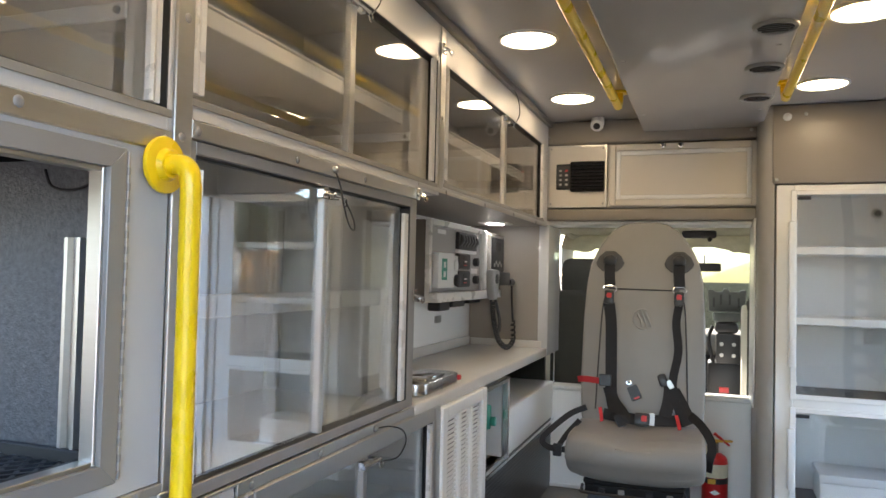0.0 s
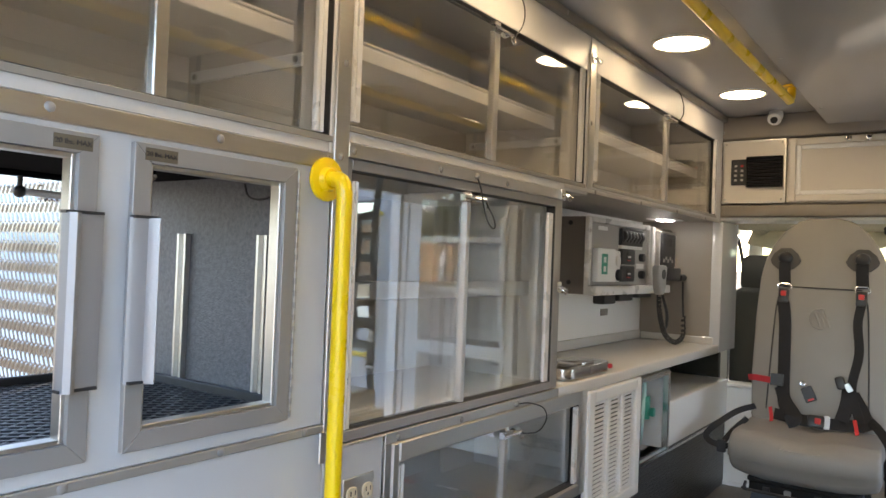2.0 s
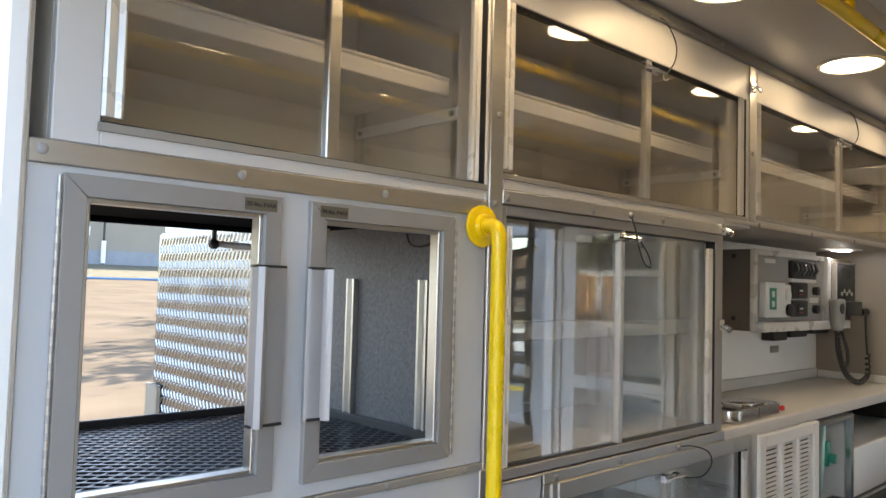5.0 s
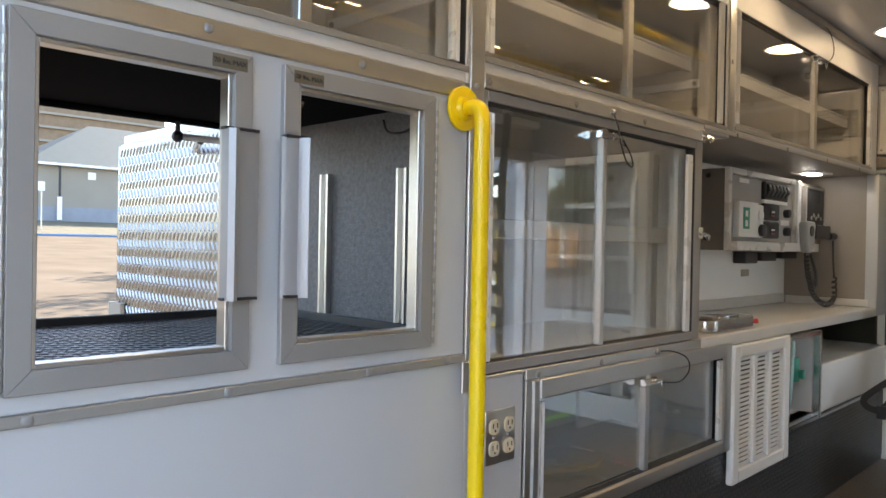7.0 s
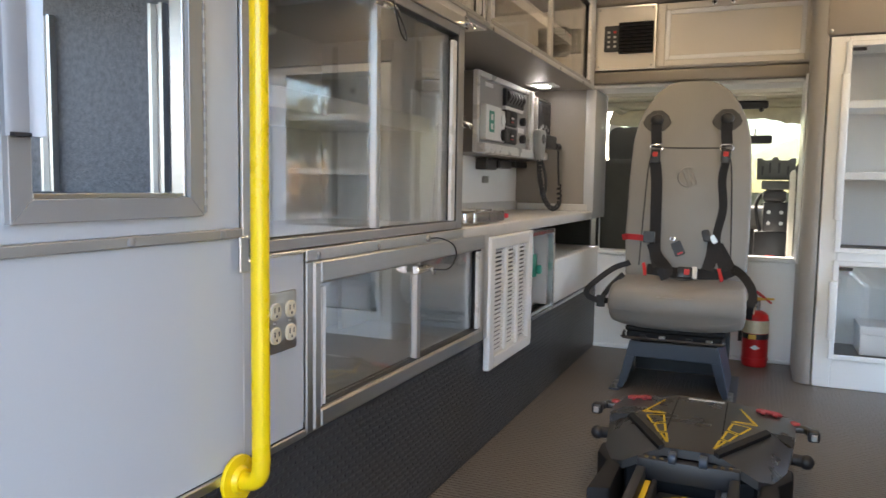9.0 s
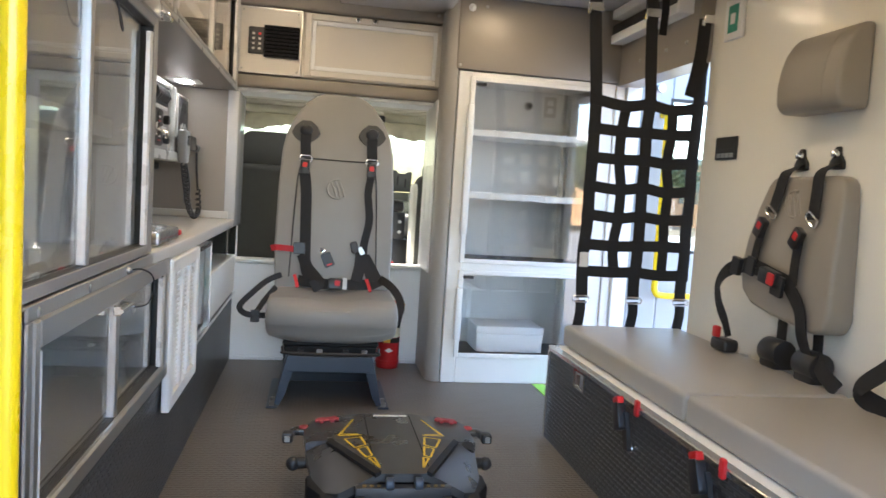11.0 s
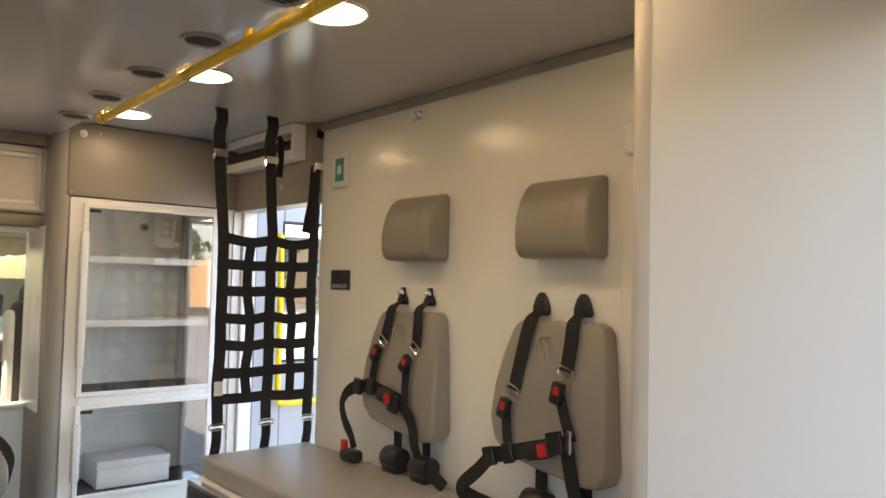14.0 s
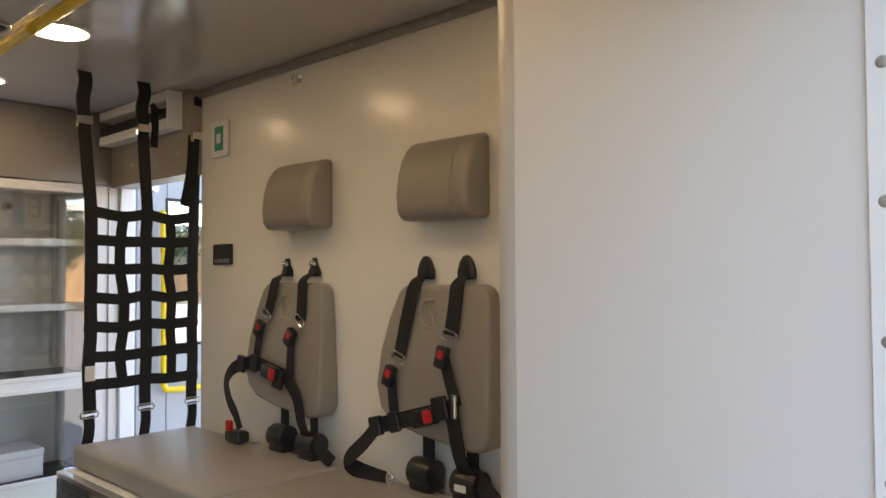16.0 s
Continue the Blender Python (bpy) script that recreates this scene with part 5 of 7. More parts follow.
# ---- door mechanism box over the side doorway ----
b = thing("door_header_box", "white metal channel over the side doorway with a black strap", "door hardware", (1.79, 3.2, 1.63))
part("back", slab(RW - 0.067, RW - 0.056, 2.76, 3.41, 1.632, CEIL - 0.002), M_WHITE, b)
part("flange", slab(RW - 0.120, RW - 0.0675, 2.76, 3.41, 1.632, 1.672), M_WHITE, b)
part("flange", slab(RW - 0.120, RW - 0.0675, 2.76, 3.41, 1.745, CEIL - 0.003), M_WHITE, b)
part("end_plate", slab(RW - 0.121, RW - 0.001, 2.748, 2.759, 1.632, CEIL - 0.002), M_WHITE, b)
part("strap", slab(RW - 0.118, RW - 0.110, 2.762, 3.40, 1.675, 1.715, bevel=0.002), M_DARK, b, "black pull strap")
part("strap_tail", strap([(1.66, 2.79, 1.715), (1.662, 2.785, 1.64), (1.66, 2.79, 1.55)], 0.03, (0, -1, 0)), M_WEB, b)
part("strap_knot", tube([(1.65, 2.79, 1.725), (1.68, 2.795, 1.70), (1.73, 2.80, 1.712), (1.79, 2.82, 1.70)], 0.012, n=8), M_WEB, b)
for y in (2.78, 2.95, 3.2):
    part("screw", ball(bmesh.new(), (RW - 0.0565, y, 1.53), 0.008), M_STEEL, b)

# ---- bench hardware ----
l = thing("paddle_latch", "chrome recessed paddle latch on the bench front", "latch", (1.252, 2.39, 0.235))
part("plate", ring_frame("x", 1.2515, 2.302, 2.402, 0.258, 0.324, 0.010, -0.005, bevel=0.002), M_CHROME, l)
part("paddle", slab(1.2495, 1.2515, 2.314, 2.390, 0.268, 0.316, bevel=0.0008), M_STEEL, l)
part("lip", slab(1.244, 1.250, 2.337, 2.367, 0.272, 0.312, bevel=0.002), M_CHROME, l)
l.matrix_basis = Matrix.Translation((0.012, -0.008, 0.012)) @ l.matrix_basis
for y in (1.92, 1.49, 1.05):
    u = thing("restraint_buckle", "black seat-belt buckle with a red button strapped to the bench", "seat belt", (1.26, y, 0.22), "bench buckles")
    part("stalk", strap([(1.236, y, 0.212), (1.230, y + 0.005, 0.262), (1.228, y + 0.02, 0.312)], 0.030, (-1, 0, 0), 0.012), M_BUCKLE, u)
    part("body", prism(rounded(0.044, 0.075, 0.010, 3), 0.024, facing((1.229, y + 0.03, 0.297), NX, (0, 0.45, 1)), 0.005, 2), M_BUCKLE, u)
    part("button", prism(rounded(0.036, 0.022, 0.006, 3), 0.018, facing((1.227, y + 0.045, 0.337), NX, (0, 0.45, 1)), 0.004, 2), M_RED, u)
    part("bolt", cyl(bmesh.new(), (1.2515, y, 0.217), (1.242, y, 0.217), 0.014, n=12, bevel=0.002), M_CHROME, u)
    part("tongue", slab(1.238, 1.250, y - 0.03, y - 0.012, 0.312, 0.357, bevel=0.003), M_RED, u)
    u.matrix_basis = Matrix.Translation((0.012, -0.010, 0.012)) @ u.matrix_basis

# ---- rear header with a coiled cord ----
h = thing("rear_header", "grey padded header over the rear doorway", "header", (0.62, 0.15, 1.48), kind="structure")
part("pad", slab(0.016, AISLE_R, 0.075, 0.207, 1.503, CEIL - 0.003, bevel=0.040, seg=5), M_VINYL, h)
part("lip", slab(0.016, AISLE_R, 0.040, 0.073, 1.52, CEIL + 0.04, bevel=0.006), M_WHITE, h)
part("underside", slab(0.06, AISLE_R - 0.004, 0.120, 0.190, 1.4955, 1.5025, bevel=0.002), M_ENDPANEL, h, "cream underside strip")
k = thing("coiled_cord", "black coiled cord along the rear header", "cord", (1.19, 0.2, 1.45))
pts = [(1.205 + 0.010 * math.cos(a * 0.36), 0.205 - 0.00085 * a, 1.474 - 0.00045 * a + 0.010 * math.sin(a * 0.36)) for a in range(0, 170, 2)]
part("coil", tube(pts, 0.0036, steps=1, n=8), M_DARK, k)

# ---- attendant chair ----
ch = thing("attendant_chair", "grey vinyl attendant chair with a tall back and harness slots", "chair", (0.455, 3.15, 0))
CX = 0.464
out = [(-0.250, 0.02), (-0.235, 0.0), (0.235, 0.0), (0.252, 0.02), (0.258, 0.20), (0.254, 0.45), (0.244, 0.62), (0.228, 0.70), (0.196, 0.77), (0.150, 0.835), (0.105, 0.868), (0.060, 0.882), (-0.060, 0.882), (-0.105, 0.868), (-0.150, 0.835), (-0.196, 0.77), (-0.228, 0.70), (-0.244, 0.62), (-0.254, 0.45), (-0.258, 0.20)]
BACK = Matrix.Translation((CX, 3.320, 0.425)) @ Matrix.Rotation(radians(-7.5), 4, "X") @ XZ
part("backrest", prism(out, 0.105, BACK @ Matrix.Translation((0, 0, -0.105)), 0.028, 4), M_VINYL_C, ch)


def on_back(u, w, d=0.0):
    """A point on the front of the backrest: across, up, and out of the cover."""
    return BACK @ Vector((u, w, d))


NB = (BACK.to_3x3() @ Vector((0, 0, 1))).normalized()
sb = bmesh.new()
tube([on_back(-0.150, 0.585, 0.001), on_back(0, 0.583, 0.001), on_back(0.148, 0.582, 0.001)], 0.003, steps=1, n=6, bm=sb)
part("seam", sb, M_DARK, ch, "dark seam across the backrest")
for s in (-1, 1):
    part("seam", tube([on_back(s * 0.155, 0.57, 0.001), on_back(s * 0.172, 0.50, 0.001), on_back(s * 0.182, 0.30, 0.001), on_back(s * 0.190, 0.06, 0.001)], 0.003, n=6), M_DARK, ch, "dark piping seam")
emblem(ch, BACK @ Matrix.Translation((0.0, 0.455, 0.0008)) @ Matrix.Scale(1.40, 4), M_VINYL_C)
# seat cushion with a rolled front
prof = [(2.985, 0.308), (2.970, 0.340), (2.972, 0.382), (2.992, 0.416), (3.04, 0.434), (3.15, 0.434), (3.30, 0.440), (3.40, 0.440), (3.40, 0.298), (3.20, 0.262), (3.02, 0.258), (2.995, 0.280)]
bm = prism(prof, 0.508, Matrix(((0, 0, 1, CX - 0.254), (1, 0, 0, 0), (0, 1, 0, 0), (0, 0, 0, 1))), 0.026, 4)
bmesh.ops.bisect_plane(bm, geom=bm.verts[:] + bm.edges[:] + bm.faces[:], plane_co=(CX, 0, 0), plane_no=(1, 0, 0))
for kx in (-0.20, -0.13, -0.065, 0.065, 0.13, 0.20):
    bmesh.ops.bisect_plane(bm, geom=bm.verts[:] + bm.edges[:] + bm.faces[:], plane_co=(CX + kx, 0, 0), plane_no=(1, 0, 0))
for v in bm.verts:
    r = (v.co.x - CX) / 0.254
    if v.co.z > 0.40:
        v.co.z += 0.010 * math.sin(math.pi * min(abs(r) * 1.25, 1)) - 0.016 * max(0, 1 - r * r * 3)
    if v.co.y < 3.1:
        v.co.y += 0.030 * r ** 4
    if v.co.z < 0.33:
        v.co.z += 0.022 * r ** 4
    v.co.x += 0.010 * (1 if r > 0 else -1) * abs(r) * max(0, 1 - ((v.co.z - 0.36) / 0.09) ** 2)
part("seat", bm, M_VINYL_C, ch)
part("seat_pan", slab(CX - 0.192, CX + 0.192, 3.03, 3.42, 0.243, 0.266, bevel=0.006), M_BLACKM, ch, "black seat pan")
part("mechanism", slab(CX - 0.186, CX + 0.186, 3.035, 3.40, 0.2065, 0.2425, bevel=0.004), M_BLACKM, ch, "black seat slide mechanism")
for k, dx in enumerate((-0.12, -0.045, 0.06, 0.135)):
    part("slide_clip", slab(CX + dx - 0.012, CX + dx + 0.012, 3.020, 3.034, 0.212, 0.232, bevel=0.002), M_STEEL if k % 2 else M_DARK, ch)
part("release_bar", tube([(CX - 0.19, 3.0, 0.246), (CX - 0.185, 2.965, 0.236), (CX - 0.16, 2.955, 0.230), (CX + 0.16, 2.955, 0.230), (CX + 0.185, 2.965, 0.236), (CX + 0.19, 3.0, 0.246)], 0.006, steps=4, n=8), M_DARK, ch, "bent release bar under the seat")
part("apron", prism([(-0.170, 0.206), (0.170, 0.206), (0.186, 0.141), (-0.186, 0.141)], 0.006, on_y(3.022, CX, 0), 0.002, 1), M_NAVY, ch, "slate steel apron of the pedestal")
for s in (-1, 1):
    leg = prism([(s * 0.186, 0.1405), (s * 0.146, 0.1405), (s * 0.176, 0.040), (s * 0.196, 0.003), (s * 0.215, 0.003)], 0.006, on_y(3.024, CX, 0.0), 0.001, 1)
    lg = part("leg", leg, M_NAVY, ch, "slate steel leg plate")
    part("side_plate", prism([(s * 0.164, 0.206), (s * 0.170, 0.206), (s * 0.215, 0.003), (s * 0.209, 0.003)], 0.372, on_y(3.400, CX, 0), 0.001, 1), M_NAVY, ch)
    f = part("foot", slab(CX + s * 0.222 - 0.022, CX + s * 0.222 + 0.022, 2.985, 3.42, 0.0, 0.008, bevel=0.002), M_NAVY, ch)
    for y in (3.0, 3.06):
        part("bolt", cyl(bmesh.new(), (CX + s * 0.222, y, 0.008), (CX + s * 0.222, y, 0.024), 0.010, n=8), M_STEEL, f)
part("back_plate", slab(CX - 0.20, CX + 0.20, 3.402, 3.408, 0.003, 0.24, bevel=0.001), M_DARK, ch)

# harness on the chair
t = thing("chair_harness", "black webbing five-point harness with red-button buckles on the chair", "seat belt", (CX, 3.36, 0.44))
M_SLOT = mat("dark_grey_moulding", (0.050, 0.049, 0.048), 0.45, var=0.08, scale=20)
for s in (-1, 1):
    u0 = s * 0.146
    es = prism([(-0.062, -0.008), (-0.054, -0.024), (-0.030, -0.046), (0.030, -0.046), (0.054, -0.024), (0.062, -0.008), (0.048, 0.022), (0.020, 0.046), (-0.020, 0.046), (-0.048, 0.022)], 0.006, BACK @ Matrix.Translation((u0, 0.705, 0.0)), 0.002, 1)
    e = part("escutcheon", es, M_SLOT, t, "dark grey moulded belt slot")
    part("dome", ball(bmesh.new(), on_back(u0, 0.708, 0.008), 0.029, 1, 0.5, 0.9, n=18), M_BUCKLE, e)
    part("strap", strap([on_back(u0, 0.69, 0.012), on_back(u0, 0.645, 0.008), on_back(u0 + 0.004, 0.588, 0.006)], 0.046, NB), M_WEB, t)
    d_ring(t, on_back(u0 + 0.004, 0.582, 0.010), NB)
    buckle(t, on_back(u0 + 0.002, 0.545, 0.004), NB, (0, 0, 1), 0.040, 0.060)
web(t, [on_back(-0.144, 0.520, 0.012), on_back(-0.133, 0.43, 0.010), on_back(-0.128, 0.28, 0.012), on_back(-0.122, 0.12, 0.016), on_back(-0.10, 0.055, 0.05)], NB, 0.048, "shoulder_strap")
web(t, [on_back(0.148, 0.520, 0.012), on_back(0.138, 0.44, 0.010), on_back(0.148, 0.32, 0.014), on_back(0.128, 0.18, 0.018), on_back(0.165, 0.05, 0.05)], NB, 0.034, "shoulder_strap")
web(t, [on_back(-0.135, 0.16, 0.016), on_back(-0.11, 0.10, 0.03), on_back(-0.06, 0.04, 0.08), on_back(-0.09, 0.018, 0.10)], NB, 0.05, "loose_strap")
web(t, [on_back(0.12, 0.20, 0.02), on_back(0.115, 0.12, 0.03), on_back(0.10, 0.05, 0.05)], NB, 0.05, "loose_strap")
web(t, [on_back(0.13, 0.16, 0.022), on_back(0.165, 0.10, 0.03), on_back(0.20, 0.03, 0.06)], NB, 0.055, "loose_strap")
web(t, [on_back(-0.15, 0.045, 0.04), on_back(-0.05, 0.035, 0.05), on_back(0.05, 0.033, 0.05), on_back(0.18, 0.04, 0.04)], (0, -1, 0.3), 0.046, "lap_strap")
buckle(t, on_back(0.012, 0.036, 0.054), (0, -1, 0.3), (1, 0, 0), 0.046, 0.062)
part("latch_plate", prism(rounded(0.022, 0.052, 0.003, 2), 0.006, facing(on_back(0.050, 0.037, 0.058), (0, -1, 0.3)), 0.001, 1), M_STEEL, t, "chrome latch plate")
part("tag", strap([on_back(-0.272, 0.182, -0.02), on_back(-0.24, 0.185, 0.004), on_back(-0.168, 0.180, 0.006)], 0.026, (0, -1, 0), 0.003), M_REDTAG, t, "red webbing tag")
slider(t, on_back(-0.150, 0.185, 0.016), NB, (1, 0, 0), 0.05, 0.05, 0.014)
cd = part("card", prism(rounded(0.044, 0.062, 0.005, 3), 0.004, facing(on_back(-0.026, 0.140, 0.02), NB, (-0.45, 0, 1)), 0.001, 1), M_DARK, t, "small dark card tag on a loop")
part("stripe", prism(rounded(0.024, 0.007, 0.002, 2), 0.001, facing(on_back(-0.016, 0.120, 0.0245), NB, (-0.45, 0, 1))), M_RED, cd)
d_ring(t, on_back(-0.05, 0.182, 0.02), NB, w=0.009, h=0.008)
part("latch_plate", prism(rounded(0.022, 0.036, 0.004, 2), 0.008, facing(on_back(0.118, 0.185, 0.026), NB, (-0.6, 0, 1)), 0.002, 1), M_STEEL, t, "steel latch plate")
part("buckle", prism(rounded(0.034, 0.052, 0.010, 3), 0.020, facing(on_back(0.088, 0.200, 0.014), NB, (-0.3, 0, 1)), 0.004, 2), M_BUCKLE, t, "black belt buckle")
for u, w in ((-0.155, 0.02), (0.155, 0.012)):
    web(t, [on_back(u - 0.01, w + 0.05, 0.045), on_back(u, w + 0.02, 0.07), on_back(u + 0.006, w - 0.005, 0.09)], NB, 0.014, "pull_tab", "red pull tab", M_REDTAG)
web(t, [(0.245, 3.26, 0.50), (0.190, 3.18, 0.480), (0.125, 3.11, 0.425), (0.096, 3.09, 0.390), (0.104, 3.085, 0.366), (0.140, 3.09, 0.352), (0.205, 3.12, 0.346)], (0.2, -1, 0.25), 0.024, "side_loop")
web(t, [(0.228, 3.20, 0.455), (0.190, 3.13, 0.410), (0.160, 3.10, 0.362)], (0.2, -1, 0.25), 0.022, "side_loop")
web(t, [(0.665, 3.26, 0.50), (0.705, 3.18, 0.480), (0.738, 3.14, 0.44), (0.748, 3.12, 0.40), (0.738, 3.10, 0.365), (0.732, 3.12, 0.315)], (-0.2, -1, 0.25), 0.034, "side_loop")
part("loop_adjuster", prism(rounded(0.05, 0.035, 0.004, 2), 0.010, facing((0.155, 3.10, 0.347), (0, -1, 0), (1, 0, 0)), 0.002, 1), M_BUCKLE, t)

# ---- fire extinguisher ----
M_DECALF = mat("yellow_handle", (0.70, 0.42, 0.05), 0.4, var=0.05, scale=30)
f = thing("fire_extinguisher", "red fire extinguisher with a printed label standing by the bulkhead", "fire extinguisher", (0.765, 3.72, 0))
fx, fy = 0.765, 3.70
bm = cyl(bmesh.new(), (fx, fy, 0.002), (fx, fy, 0.235), 0.056, n=32, bevel=0.010)
ball(bm, (fx, fy, 0.233), 0.054, 1, 1, 0.65, n=24)
part("cylinder", bm, M_RED, f)
M_LABEL = mat("paper_label", (0.72, 0.70, 0.55), 0.5, var=0.1, scale=60)
part("label", cyl(bmesh.new(), (fx, fy, 0.162), (fx, fy, 0.222), 0.0566, n=32), M_LABEL, f, "pale printed label")
part("band", cyl(bmesh.new(), (fx, fy, 0.135), (fx, fy, 0.160), 0.0568, n=32), M_DARK, f, "black clamp band")
part("clasp", slab(fx - 0.030, fx + 0.004, fy - 0.0625, fy - 0.0555, 0.137, 0.158, bevel=0.002), M_DECALF, f, "gold band clasp")
part("tag", slab(fx - 0.045, fx - 0.008, fy - 0.052, fy - 0.049, 0.252, 0.306, bevel=0.001), M_LABEL, f, "pale inspection tag")
part("emblem", prism([(-0.022, 0), (0, -0.012), (0.022, 0), (0, 0.012)], 0.0012, facing((fx, fy - 0.0565, 0.098), (0, -1, 0))), M_WHITEP, f, "white diamond mark")
part("bracket", cyl(bmesh.new(), (fx, fy, 0.030), (fx, fy, 0.045), 0.0585, n=32), M_RED, f)
part("valve", cyl(bmesh.new(), (fx, fy, 0.26), (fx, fy, 0.312), 0.017, n=14), M_CHROME, f)
part("lever", prism([(-0.02, 0), (0.075, 0.008), (0.075, 0.016), (-0.02, 0.016)], 0.012, on_y(fy + 0.006, fx, 0.310), 0.002, 1), M_DECALF, f)
part("lever", prism([(-0.01, 0.0), (0.06, -0.05), (0.066, -0.044), (0.0, 0.010)], 0.012, on_y(fy + 0.006, fx, 0.348), 0.002, 1), M_RED, f)
part("hose", tube([(fx - 0.01, fy - 0.01, 0.30), (fx - 0.04, fy - 0.03, 0.285), (fx - 0.065, fy - 0.03, 0.23), (fx - 0.066, fy - 0.03, 0.12)], 0.009, n=10), M_DARK, f)

# ---- stretcher mount on the floor ----
M_MOUNT = mat("charcoal_moulding", (0.060, 0.058, 0.056), 0.28, 0.4, var=0.1, scale=10, bump=0.06, bscale=300)
M_PADRED = mat("faded_red_pad", (0.36, 0.045, 0.05), 0.5, var=0.1, scale=30)
M_BRASS = mat("dull_brass", (0.32, 0.22, 0.10), 0.45, 0.8, var=0.1, scale=30)
M_DECAL = mat("yellow_decal", (0.75, 0.52, 0.02), 0.45, var=0.05, scale=30)
m = thing("stretcher_mount", "charcoal floor-mounted stretcher fastener with yellow markings and red pads", "stretcher mount", (0.6, 2.1, 0))
SX = 0.627


def deck_edge(y):
    """Half width of the deck's flat top: full behind the fold, drawn in towards the front."""
    return 0.235 if y > 2.235 else 0.062 + 0.123 * (y - 1.955) / 0.28


def crown(x, y):
    """Height of the fastener's deck: nearly flat on top, with sides that fall away ahead of the fold."""
    return 0.153 - 0.11 * max(0, abs(x) - 0.075) - 0.42 * max(0, abs(x) - deck_edge(y))


def flat_bars(parent, name, lines, w, lift, material, label="", thick=0.001):
    bm = bmesh.new()
    for p, q in lines:
        A, B = Vector((p[0], p[1], 0)), Vector((q[0], q[1], 0))
        d = (B - A).normalized().cross(Vector((0, 0, 1))) * w
        n = 5
        rows = []
        for i in range(n):
            c = A.lerp(B, i / (n - 1))
            rows.append([bm.verts.new((SX + e.x, e.y, crown(e.x, e.y) + lift)) for e in (c - d, c + d)])
        for r0, r1 in zip(rows, rows[1:]):
            bm.faces.new((r0[0], r0[1], r1[1], r1[0]))
    bmesh.ops.recalc_face_normals(bm, faces=bm.faces[:])
    if thick > 0.001:
        ex = bmesh.ops.extrude_face_region(bm, geom=bm.faces[:])
        for v in ex["geom"]:
            if isinstance(v, bmesh.types.BMVert):
                v.co.z += thick
        bmesh.ops.recalc_face_normals(bm, faces=bm.faces[:])
    return part(name, bm, material, parent, label)


# crowned deck: a fan of strips from the middle outwards
bm = bmesh.new()
rows = []
for y, half in ((2.450, 0.205), (2.415, 0.252), (2.300, 0.252), (2.240, 0.246), (2.230, 0.244), (2.080, 0.226), (2.000, 0.208), (1.955, 0.160)):
    fold = min(deck_edge(y), half - 0.012)
    mid = min(0.075, fold - 0.01)
    xs = [-half, -fold, -mid, 0, mid, fold, half]
    rows.append([bm.verts.new((SX + x, y, crown(x, y))) for x in xs])
for r0, r1 in zip(rows, rows[1:]):
    for i in range(6):
        bm.faces.new((r0[i], r1[i], r1[i + 1], r0[i + 1]))
ex = bmesh.ops.extrude_face_region(bm, geom=bm.faces[:])
for v in ex["geom"]:
    if isinstance(v, bmesh.types.BMVert):
        v.co.z -= 0.022
bmesh.ops.recalc_face_normals(bm, faces=bm.faces[:])
part("deck", bm, M_MOUNT, m)
part("foot", slab(SX - 0.16, SX + 0.16, 1.98, 2.38, -0.032, 0.090, bevel=0.008), M_BLACKM, m)
part("name_bar", slab(SX - 0.042, SX + 0.062, 2.420, 2.434, 0.1533, 0.1542, bevel=0), M_WHITEP, m)
